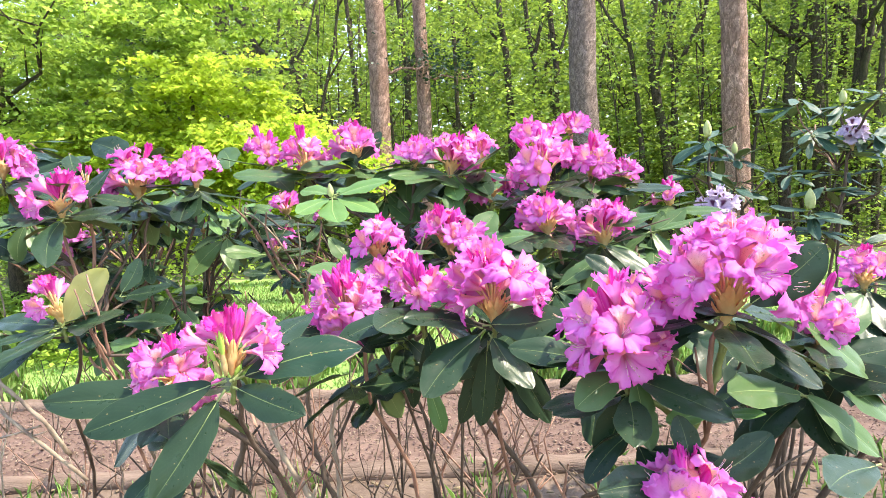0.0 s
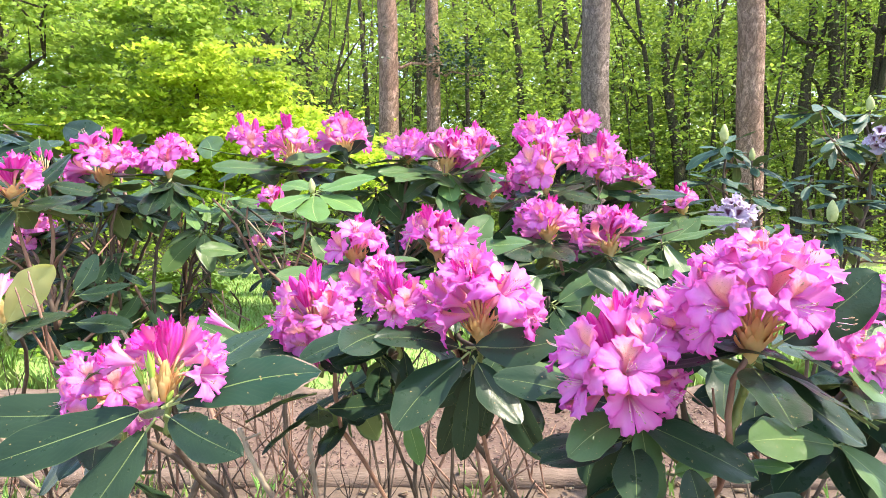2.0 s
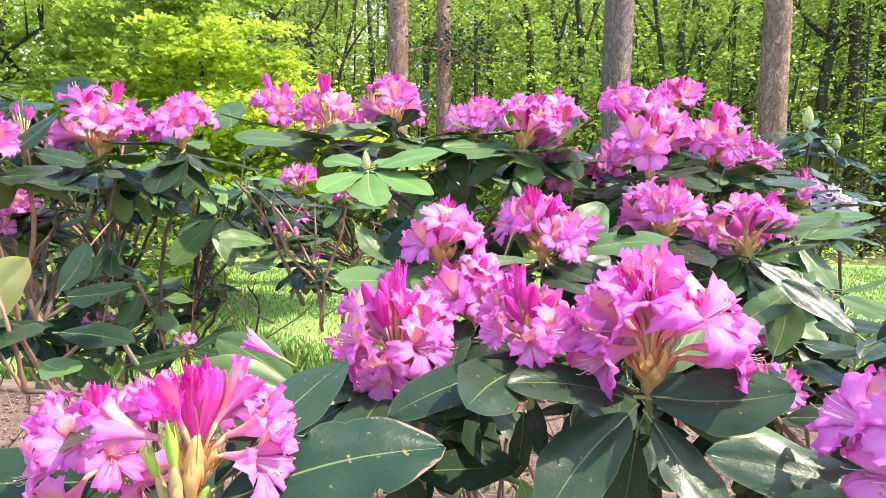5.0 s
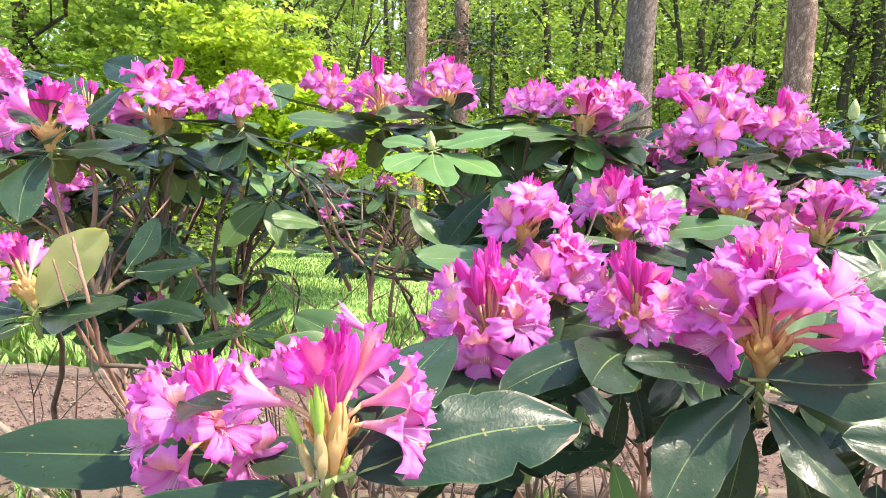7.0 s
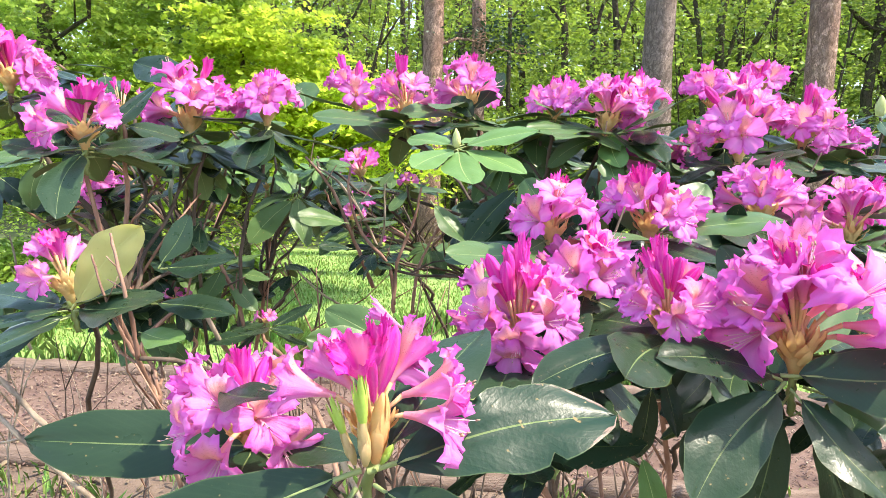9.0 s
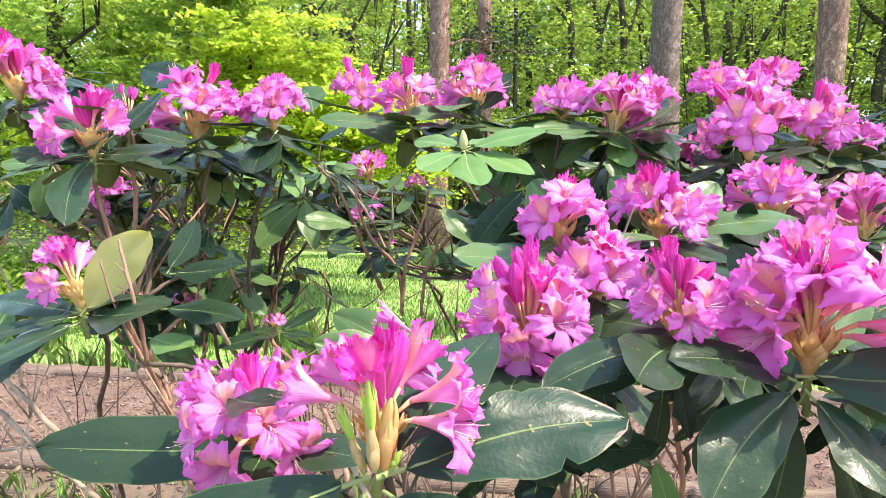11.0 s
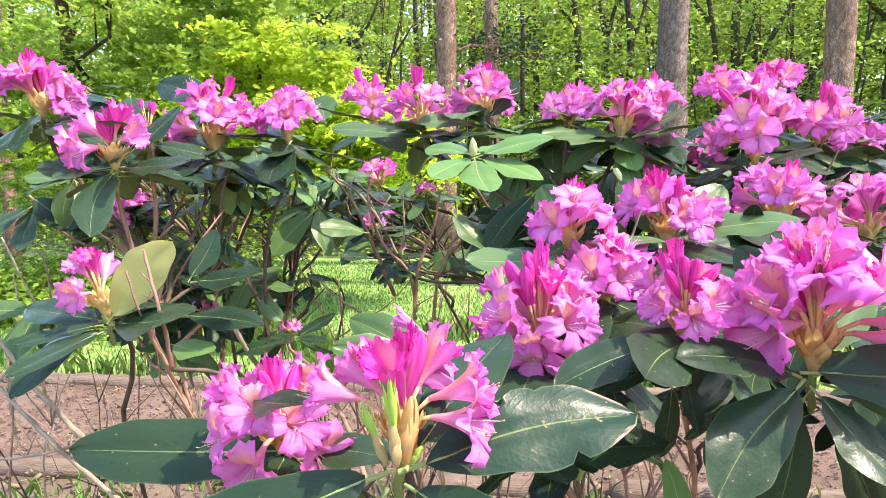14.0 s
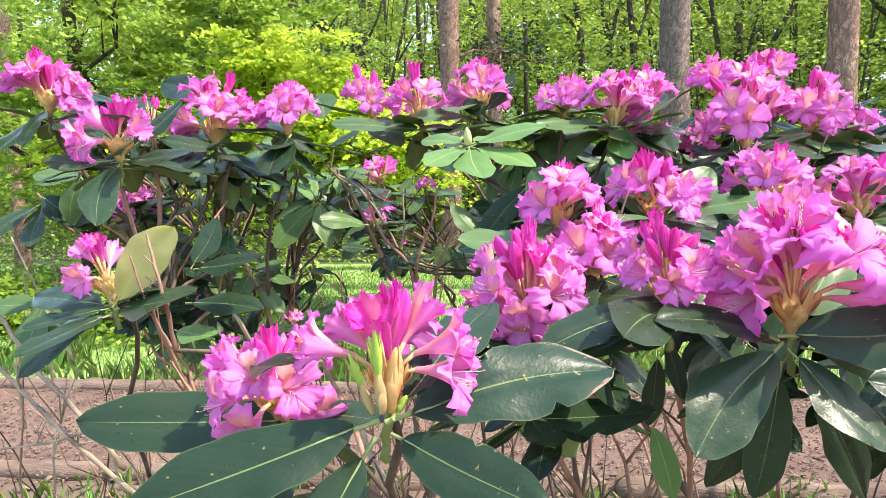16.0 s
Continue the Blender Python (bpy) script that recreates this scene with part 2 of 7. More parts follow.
class Soup:
    """Collects vertices and faces for one mesh."""

    def __init__(self):
        self.v, self.f, self.i, self.uv = [], [], [], []

    def add(self, verts, faces, mat=0, uv=None):
        k = len(self.v)
        self.v.extend([tuple(p) for p in verts])
        self.f.extend([tuple(a + k for a in f) for f in faces])
        self.i.extend([mat] * len(faces))
        self.uv.extend(uv if uv is not None else [(0.0, 0.0)] * len(verts))

    def tube(self, points, radii, sides=7, mat=0, rough=0.0, seed=0):
        rng = random.Random(seed)
        pts = [Vector(p) for p in points]
        verts, faces = [], []
        ref = Vector((0.31, 0.92, 0.2)).normalized()
        for k, p in enumerate(pts):
            d = (pts[min(k + 1, len(pts) - 1)] - pts[max(k - 1, 0)]).normalized()
            a = d.cross(ref)
            a = a.normalized() if a.length > 1e-4 else Vector((1, 0, 0))
            b = d.cross(a)
            for s in range(sides):
                w = 2 * math.pi * s / sides
                r = radii[k] * (1 + rough * rng.uniform(-1, 1))
                verts.append(p + a * (math.cos(w) * r) + b * (math.sin(w) * r))
        for k in range(len(pts) - 1):
            for s in range(sides):
                t = (s + 1) % sides
                faces.append((k * sides + s, k * sides + t, (k + 1) * sides + t, (k + 1) * sides + s))
        faces.append(tuple(range(sides))[::-1])
        faces.append(tuple((len(pts) - 1) * sides + s for s in range(sides)))
        self.add(verts, faces, mat)

    def mesh(self, name, mats, smooth=True):
        return mesh_of(name, self.v, self.f, mats, self.i, self.uv, smooth)


def curve_points(a, b, c, d, n):
    """Points of a cubic Bezier."""
    a, b, c, d = (Vector(p) for p in (a, b, c, d))
    out = []
    for k in range(n + 1):
        t = k / n
        s = 1 - t
        out.append(a * s ** 3 + b * (3 * s * s * t) + c * (3 * s * t * t) + d * t ** 3)
    return out


def axes(forward, up):
    """A turn whose y is forward and whose z is as near to up as can be."""
    y = Vector(forward).normalized()
    x = y.cross(Vector(up))
    x = x.normalized() if x.length > 1e-5 else y.orthogonal().normalized()
    z = x.cross(y)
    return Matrix((x, y, z)).transposed().to_4x4()


# ---- rhododendron pieces ----


def leaf_mesh(name, seed, width, droop, fold, top, under, bites=0, nu=8, nv=26):
    """A leathery leaf one unit long along y with its petiole; two skins, a groove at the midrib, edges turned down."""
    rng = random.Random(seed)
    ph, twist, sway = rng.uniform(0, 6), rng.uniform(-0.25, 0.25), rng.uniform(-0.06, 0.06)
    bite = [(rng.choice((-1, 1)), rng.uniform(0.35, 0.95), rng.uniform(0.02, 0.045), rng.uniform(0.12, 0.3)) for _ in range(bites)]
    verts, uv, faces, idx = [], [], [], []
    p0 = 0.11
    for skin in (0, 1):
        for j in range(nv + 1):
            v = j / nv
            y = p0 + (1 - p0) * v
            w = width * 0.5 * (math.sin(math.pi * min(1.0, v ** 1.12)) ** 0.56 if 0 < v < 1 else 0.0)
            w = max(w, 0.008) if v < 0.5 else max(w, 0.003)
            for i in range(nu + 1):
                q = i / nu * 2 - 1
                ww = w * (1 + 0.05 * math.sin(9 * v + ph + q) + 0.03 * math.sin(23 * v + 2 * ph))
                for side, at, size, depth in bite:
                    if q * side > 0 and abs(v - at) < size:
                        ww *= 1 - depth * (1 - (abs(v - at) / size) ** 2) * rng.uniform(0.7, 1.0)
                x = ww * q
                z = fold * abs(x) - 1.1 * fold * x * x / max(width * 0.5, 0.01) - droop * y * y
                z += 0.012 * math.sin(7 * v + ph) * q + twist * x * v + 0.006 * math.sin(17 * v + ph) * abs(q)
                z -= 0.010 * (1 - min(1, abs(q) * nu / 2)) + (0.0075 if skin else 0.0) * (1 - abs(q) ** 6)
                verts.append((x + sway * math.sin(math.pi * v), y, z))
                uv.append((i / nu, v))
        off = skin * (nu + 1) * (nv + 1)
        for j in range(nv):
            for i in range(nu):
                a = off + j * (nu + 1) + i
                f = (a, a + 1, a + nu + 2, a + nu + 1)
                faces.append(f if not skin else f[::-1])
                idx.append(skin)
    n1 = (nu + 1) * (nv + 1)
    for j in range(nv):
        for i in (0, nu):
            a = j * (nu + 1) + i
            f = (a, a + nu + 1, n1 + a + nu + 1, n1 + a)
            faces.append(f)
            idx.append(1)
    k = len(verts)
    for j, yy in enumerate((0.0, 0.06, 0.13, 0.35)):
        r = (0.013, 0.011, 0.010, 0.003)[j]
        for s in range(6):
            w = s * math.pi / 3
            verts.append((r * math.cos(w) + sway * 0.3 * j / 3, yy, r * math.sin(w) - 0.012 - droop * yy * yy))
            uv.append((0.5, 0.0))
    for j in range(3):
        for s in range(6):
            t = (s + 1) % 6
            faces.append((k + j * 6 + s, k + j * 6 + t, k + j * 6 + 6 + t, k + j * 6 + 6 + s))
            idx.append(1)
    return mesh_of(name, verts, faces, [top, under], idx, uv)


def leaf_set(tag, top, under, width, nu=8, nv=26):
    return [leaf_mesh("leaf_" + tag, 11 * k + 3, width * (0.9 + 0.05 * k), d, 0.10 + 0.05 * (k % 3), top, under, b, nu, nv)
            for k, (d, b) in enumerate([(0.10, 0), (0.22, 1), (0.03, 0), (0.32, 0), (-0.08, 1), (0.16, 0)])]


LEAVES = leaf_set("dark", LEAF_TOP, LEAF_UNDER, 0.38)
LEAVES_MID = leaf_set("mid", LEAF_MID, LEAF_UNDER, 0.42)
LEAVES_SUNLIT_FRESH = leaf_set("fresh", LEAF_SUNLIT_FRESH, LEAF_UNDER, 0.46)
LEAVES_BLUISH = leaf_set("bluish", LEAF_DARK, LEAF_UNDER, 0.30)
SMALL = {id(full): leaf_set(tag, top, LEAF_UNDER, width, 6, 14) for full, tag, top, width in (
    (LEAVES, "dark", LEAF_TOP, 0.40), (LEAVES_MID, "mid", LEAF_MID, 0.42), (LEAVES_SUNLIT_FRESH, "fresh", LEAF_SUNLIT_FRESH, 0.42), (LEAVES_BLUISH, "bluish", LEAF_DARK, 0.30))}
LEAVES_SCARRED = [leaf_mesh("leaf_scarred", 8, 0.36, 0.06, 0.14, LEAF_SCAR, LEAF_UNDER, 3)]
LEAVES_YELLOW = [leaf_mesh("leaf_yellow", 9, 0.44, 0.02, 0.08, LEAF_YELLOW, LEAF_YELLOW)]


def floret_mesh(seed, spread, mat, stamens=True, wide=1.0, notch=0.50):
    """A broad funnel that parts into five frilled lobes, opening along z, about one unit in radius, with its stamens."""
    rng = random.Random(seed)
    cols, rows = 14, 11
    so = Soup()
    for k in range(5):
        w0 = 2 * math.pi * (k + 0.5) / 5
        size, tilt, curl, skew = rng.uniform(0.84, 1.12), rng.uniform(-0.16, 0.26), rng.uniform(0.0, 0.55), rng.uniform(-0.10, 0.10)
        ph = [rng.uniform(0, 6.28) for _ in range(6)]
        verts, uv, faces = [], [], []
        for j in range(rows + 1):
            for i in range(cols + 1):
                a = i / cols * 2 - 1
                round_off = (1 - abs(a) ** 2.4) ** 0.52 if abs(a) < 1 else 0.0
                end = notch + (1 - notch) * size * round_off * (1 + 0.07 * math.sin(8 * a + ph[0]) + 0.06 * math.sin(17 * a + ph[1]) - 0.10 * math.exp(-(a / 0.13) ** 2))
                q = j / rows * end
                u = max(0.0, (q - 0.40) / 0.60)
                t = min(1.0, q / 0.40)
                r = 0.07 + 0.29 * t ** 1.7 + (0.14 + 0.56 * spread) * math.sin(1.4 * u) / 0.985
                z = 0.98 * t + (0.66 - 0.42 * spread) * math.sin(1.5 * u) + tilt * u - curl * spread * u ** 3
                edge = abs(a) ** 2
                z += u * edge * (0.20 * math.sin(8 * u + ph[2] + 2 * a) + 0.15 * math.sin(15 * u + ph[3])) + 0.09 * a * u
                z += u * u * (0.11 * math.sin(6 * a + ph[4]) + 0.075 * math.sin(13 * a + ph[1])) - 0.07 * u * math.exp(-(a / 0.22) ** 2)
                r += u * u * (0.08 * math.sin(10 * a + ph[5]) + 0.05 * math.sin(19 * a + ph[2]))
                w = w0 + 0.6283 * a * (1 + 0.24 * wide * math.sin(math.pi * min(1.0, u * 0.9))) + skew * u * u
                verts.append(Vector((r * math.sin(w), -r * math.cos(w), z)))
                uv.append(((k + 0.5 + 0.5 * a) / 5, min(q, 1.0)))
        n = cols + 1
        for j in range(rows):
            for i in range(cols):
                faces.append((j * n + i, j * n + i + 1, (j + 1) * n + i + 1, (j + 1) * n + i))
        so.add(verts, faces, 0, uv)
    if stamens:
        for k in range(6):
            w = rng.uniform(0, 6.28)
            e = (0.20 * math.sin(w), 0.16 * math.cos(w) - 0.16, 1.32 + rng.uniform(-0.15, 0.25))
            so.tube([(0, 0, 0.2), (e[0] * 0.4, e[1] * 0.3 - 0.03, 0.8), e], [0.013, 0.011, 0.009], 4, 1)
            so.tube([e, (e[0], e[1] + 0.03, e[2] + 0.09)], [0.020, 0.015], 4, 2)
    return so.mesh("floret", [mat, STAMEN, ANTHER])


def bud_mesh(seed, mat):
    """A furrowed, pointed flower bud along z, one unit long."""
    rng = random.Random(seed)
    nu, nv, verts, uv, faces = 20, 10, [], [], []
    tw, lean = rng.uniform(0.3, 0.9), rng.uniform(-0.08, 0.08)
    for j in range(nv + 1):
        v = j / nv
        r = 0.07 + 0.24 * math.sin(math.pi * min(1, v ** 1.35)) ** 0.75 if v < 0.995 else 0.03
        for i in range(nu):
            u = 2 * math.pi * i / nu
            rr = r * (1 + 0.26 * math.cos(5 * u + tw * 3 * v) * min(1.0, 1.6 * v))
            verts.append((rr * math.sin(u) + lean * v * v, -rr * math.cos(u), v))
            uv.append((i / nu, 0.42 + 0.55 * v))
    for j in range(nv):
        for i in range(nu):
            t = (i + 1) % nu
            faces.append((j * nu + i, j * nu + t, (j + 1) * nu + t, (j + 1) * nu + i))
    faces.append(tuple(nv * nu + i for i in range(nu)))
    return mesh_of("flower_bud", verts, faces, mat, None, uv)


FLORETS = [floret_mesh(40 + k, s, PETAL, True, w) for k, (s, w) in enumerate(((1.05, 0.3), (0.95, -0.2), (0.8, 0.6), (1.15, -0.9), (0.7, 0.2), (1.05, 0.0), (0.85, -0.6), (0.95, 0.5)))]
FLORETS_HALF = [floret_mesh(60 + k, s, PETAL, False, 0.8, 0.66) for k, s in enumerate((0.30, 0.18, 0.42))]
FLORETS_BELL = [floret_mesh(90 + k, s, PETAL, True, 0.9, 0.58) for k, s in enumerate((0.55, 0.48))]
FLORETS_BLUSH = [floret_mesh(95 + k, s, PETAL_DEEP, False, 0.7, 0.70) for k, s in enumerate((0.34, 0.26, 0.45))]
FLORETS_DEEP = [floret_mesh(70 + k, s, PETAL_DEEP, False, 0.6, 0.74) for k, s in enumerate((-0.20, -0.08, -0.26))]
FLORETS_LILAC = [floret_mesh(80 + k, s, PETAL_LILAC, False, 1.0) for k, s in enumerate((0.8, 0.7, 0.75))]
BUDS = [bud_mesh(k, PETAL_DEEP) for k in range(3)]


def cone_mesh(seed, h, r, ends, mats):
    """The cup of bud scales below a flower head, with a stalk out to each flower."""
    rng = random.Random(seed)
    so = Soup()
    so.tube([(0, 0, -0.012), (0, 0, 0), (0, 0, h * 0.3), (0, 0, h)], [r * 0.35, r * 0.6, r * 0.8, r * 0.25], 8, 0)
    for k in range(32):
        w, t = k * 2.4, k / 32
        z0, out = h * (-0.06 + 0.40 * t), r * (0.95 + 0.75 * t + rng.uniform(-0.25, 0.5))
        d, e = Vector((math.cos(w), math.sin(w), 0)), Vector((-math.sin(w), math.cos(w), 0))
        L = h * rng.uniform(0.4, 0.85)
        wd = r * rng.uniform(0.28, 0.46)
        rows = []
        for j in range(5):
            q = j / 4
            p = d * (r * 0.5 + (out - r * 0.5) * math.sin(q * 1.75)) + Vector((0, 0, z0 + L * q))
            ww = wd * math.sin(math.pi * (0.22 + 0.76 * q)) ** 0.8
            rows += [p - e * ww - d * ww * 0.35, p + d * 0.0006, p + e * ww - d * ww * 0.35]
        so.add(rows, [(3 * j + i, 3 * j + i + 1, 3 * j + i + 4, 3 * j + i + 3) for j in range(4) for i in range(2)], 0)
    for p in ends:
        p = Vector(p)
        a = Vector((p.x * 0.12, p.y * 0.12, h * 0.35))
        so.tube([a, a.lerp(p, 0.5) + Vector((0, 0, 0.004)), p], [r * 0.16, r * 0.13, r * 0.19], 6, 1)
    return so.mesh("cone", mats)


def truss(bush, base, top, radius, n=9, buds=3, seed=0, kind="pink", cone=1.0, face=(0, -1, 0.2), plan=None, largest=0.038):
    """A flower head from base towards top; florets stand round a scaly cone, buds at the tip."""
    rng = random.Random(seed * 7 + 1)
    base, top = Vector(base), Vector(top)
    height = (top - base).length
    z = (top - base).normalized()
    x = Vector(face).cross(z).normalized() * -1
    y = z.cross(x)
    m = Matrix((x, y, z)).transposed().to_4x4()      # -y of the head turns to the viewer's side
    m.translation = base - bush.location
    radius *= 1.1 if radius < 0.1 else 1.0
    n = round(n * 1.35)
    fr = min(radius * 0.47, largest * 0.92)
    core = height * (0.30 if plan else 0.20)
    items, ends = [], []
    for az, el, state in plan or ():
        az, el = radians(az), radians(el)
        items.append((Vector((math.cos(az) * math.cos(el), math.sin(az) * math.cos(el), math.sin(el))), state))
    for k in range(0 if plan else n):
        ring = (0, 1, 0, 2, 1)[k % 5]
        el = (radians(rng.uniform(4, 26)), radians(rng.uniform(30, 50)), radians(rng.uniform(54, 74)))[ring]
        w = k * 2.39996 + rng.uniform(-0.25, 0.25) + seed
        d = Vector((math.cos(w) * math.cos(el), math.sin(w) * math.cos(el), math.sin(el)))
        items.append((d, "open" if rng.random() < 0.8 else "half"))
    for k in range(round(buds * 1.35)):
        w, o = k * 2.4 + seed, rng.uniform(0.1, 0.42)
        d = Vector((math.cos(w) * o, math.sin(w) * o, 1)).normalized()
        items.append((d, "deep" if k % 3 == 1 else "bud"))
    placed = []
    for d, state in items:
        if kind == "lilac" and state != "open":
            state = "open"
        f = fr * rng.uniform(0.9, 1.12) * {"half": 0.9, "blush": 0.8}.get(state, 1.0)
        flat = math.hypot(d.x, d.y)
        reach = rng.uniform(0.84, 1.08) / math.sqrt((flat / radius) ** 2 + (d.z / max(height - core, radius * 0.6)) ** 2)
        tail = Vector((0, 0, core)) + d * max(0.006, reach * 0.94 - f * 1.3)
        length = fr * rng.uniform(1.0, 1.4)
        length *= 1.35 if state == "bud" else 1.0
        if state in ("bud", "deep") and kind != "lilac":
            tail = Vector((0, 0, core)) + d * max(0.004, height * rng.uniform(0.88, 1.03) - core - length * (1.0 if state == "bud" else 0.92))
        up = Vector((0, 0, 1)) - d * d.z
        up = (up.normalized() if up.length > 0.1 else Vector((0, 1, 0)))
        side = up.cross(d).normalized()
        # the upper lobe points along up
        r3 = Matrix((side, up, d)).transposed()
        r4 = r3.to_4x4() @ Euler((rng.uniform(-0.25, 0.25), rng.uniform(-0.25, 0.25), rng.uniform(-0.3, 0.3))).to_matrix().to_4x4()
        scale = Matrix.Diagonal((f, f, f, 1))
        if state == "bud":
            s = length
            scale = Matrix.Diagonal((s * 0.40, s * 0.40, s, 1))
            me, nm = rng.choice(BUDS), "flower_bud"
        elif kind == "lilac":
            me, nm = rng.choice(FLORETS_LILAC), "floret"
        elif state == "deep":
            me, nm = rng.choice(FLORETS_DEEP), "flower_bud"
            scale = Matrix.Diagonal((length * 0.50, length * 0.50, length * 0.66, 1))
        else:
            me, nm = rng.choice({"half": FLORETS_HALF, "bell": FLORETS_BELL, "blush": FLORETS_BLUSH}.get(state, FLORETS)), "floret"
        ends.append(tail)
        placed.append((nm, me, Matrix.Translation(tail) @ r4 @ scale))
    core_ob = part("flower_head", cone_mesh(seed, height * 0.34, min(radius * 0.21, 0.0145) * cone, ends, [BRACT, PEDICEL]), bush, m)
    for nm, me, mm in placed:
        part(nm, me, core_ob, mm)
    return core_ob


def leaf(bush, base, tip, width=1.0, up=(0, 0, 1), pick=None, kinds=None, seed=0):
    """One leaf from its foot to its tip; up is the side its upper face turns to."""
    kinds = kinds or LEAVES
    base, tip = Vector(base), Vector(tip)
    me = kinds[(pick if pick is not None and pick >= 0 else random.Random(seed).randrange(len(kinds))) % len(kinds)]
    length = (tip - base).length
    m = axes(tip - base, up)
    m = Matrix.Translation(base - bush.location) @ m @ Matrix.Diagonal((length * width, length, length, 1))
    return part("leaf", me, bush, m)


def whorl(bush, base, axis, n, length, seed=0, kinds=None, droop=0.0, spread=1.0):
    """A ring of leaves round a shoot's end."""
    rng = random.Random(seed * 13 + 5)
    a = Vector(axis).normalized()
    x = a.orthogonal().normalized()
    y = a.cross(x)
    for k in range(n):
        w = k * 2.39996 + rng.uniform(-0.3, 0.3) + seed
        el = rng.uniform(-0.55, 0.35) - droop
        d = (x * math.cos(w) + y * math.sin(w)) * math.cos(el) * spread + a * math.sin(el)
        L = length * rng.uniform(0.75, 1.12)
        b = Vector(base) - a * rng.uniform(0.0, 0.035)
        tilt = Vector((rng.uniform(-0.5, 0.5), rng.uniform(-0.9, 0.2), 0.5))
        leaf(bush, b, b + d.normalized() * L, rng.uniform(0.85, 1.15), a + tilt, None, SMALL[id(kinds or LEAVES)], rng.randrange(9999))


FORKS = {}


def stem(bush, end, foot, r0=0.0035, r1=0.008, seed=0, mat=None, axis=(0, 0, 1), sag=0.12, twigs=0, join=False):
    """A branch from a shoot's end down to its foot, or to the nearest older branch, knobbly, with short bare twigs."""
    rng = random.Random(seed * 17 + 3)
    end, foot = Vector(end), Vector(foot)
    if join:
        near = [p for p in FORKS.get(bush.name, ()) if p.z < end.z - 0.10]
        if near:
            foot = min(near, key=lambda p: (p - end).length)
            r1, sag, twigs = r0 * 1.5, sag * 0.6, min(twigs, 1)
    drop = (end - foot).length
    a = end - Vector(axis).normalized() * sag
    c = foot + Vector((rng.uniform(-0.2, 0.2), rng.uniform(-0.2, 0.2), 0.7)) * (drop * 0.5)
    pts = curve_points(end, a, c, foot, 14)
    off = bush.location
    if not join:
        FORKS.setdefault(bush.name, []).extend(pts[4:12])
    wob = 0.05 * min(1.0, drop / 0.9)
    pts = [p - off + Vector((noise.noise((k * 0.38, seed * 1.7, 0.3)), noise.noise((k * 0.38, seed * 1.7, 9.3)), 0)) * (wob if 0 < k < 14 else 0) for k, p in enumerate(pts)]
    so = Soup()
    so.tube(pts, [r0 + (r1 - r0) * k / 14 * (1 + 0.15 * math.sin(k * 2.1 + seed)) for k in range(15)], 7, 0, 0.1, seed)
    for k in range(twigs):
        p = pts[rng.randrange(4, 13)]
        d = Vector((rng.uniform(-1, 1), rng.uniform(-0.6, 0.6), rng.uniform(0.1, 1.2))).normalized() * rng.uniform(0.06, 0.22)
        so.tube([p, p + d * 0.5 + Vector((0, 0, 0.01)), p + d], [r0 * 0.9, r0 * 0.7, r0 * 0.4], 5, 0, 0.1, k)
    return part("branch", so.mesh("branch", [mat or STEM]), bush)


def fill(bush, xs, ys, zs, n, length, seed, kinds=None, leaves=8):
    """Leafy shoots without flowers, spread through part of a shrub."""
    rng = random.Random(seed)
    for k in range(n):
        p = Vector((rng.uniform(*xs), rng.uniform(*ys), rng.uniform(*zs)))
        ax = Vector((rng.uniform(-0.5, 0.5), rng.uniform(-0.7, 0.2), 1)).normalized()
        whorl(bush, p, ax, leaves + rng.randrange(-2, 3), length * rng.uniform(0.8, 1.15), seed * 50 + k, kinds, rng.uniform(0.0, 0.45))
        foot = (bush.location.x + rng.uniform(-0.3, 0.3), bush.location.y + rng.uniform(-0.2, 0.25), 0)
        stem(bush, p, foot, 0.0028, rng.uniform(0.004, 0.0065), seed * 50 + k, rng.choice((STEM, STEM, STEM_RED)), ax, rng.uniform(0.1, 0.25), rng.randrange(1, 4), True)


def thicket(bush, xs, ys, heights, n, seed, mats, thick=1.0):
    """Bare forked twigs that stand on the ground."""
    rng = random.Random(seed)
    for k in range(n):
        p = Vector((rng.uniform(*xs), rng.uniform(*ys), -0.01)) - bush.location
        h, r = rng.uniform(*heights), rng.uniform(0.004, 0.0085) * thick
        d = Vector((rng.uniform(-0.35, 0.35), rng.uniform(-0.25, 0.25), 1))
        so, pts = Soup(), [p]
        for j in range(9):
            d = d * 0.8 + Vector((rng.uniform(-0.4, 0.4), rng.uniform(-0.3, 0.3), 0.22))
            pts.append(pts[-1] + d.normalized() * h / 9)
        so.tube(pts, [r * (1 - 0.65 * j / 9) for j in range(10)], 6, 0, 0.12, k)
        for j in range(rng.randrange(2, 5)):
            q = pts[rng.randrange(2, 9)]
            e = Vector((rng.uniform(-1, 1), rng.uniform(-0.7, 0.7), rng.uniform(0.5, 1.5))).normalized() * h * rng.uniform(0.10, 0.26)
            w = e.cross(Vector((0, 0, 1))) * rng.uniform(-0.35, 0.35)
            so.tube([q, q + e * 0.5 + w, q + e], [r * 0.55, r * 0.42, r * 0.2], 5, 0, 0.1, j)
        part("branch", so.mesh("branch", [rng.choice(mats)]), bush)


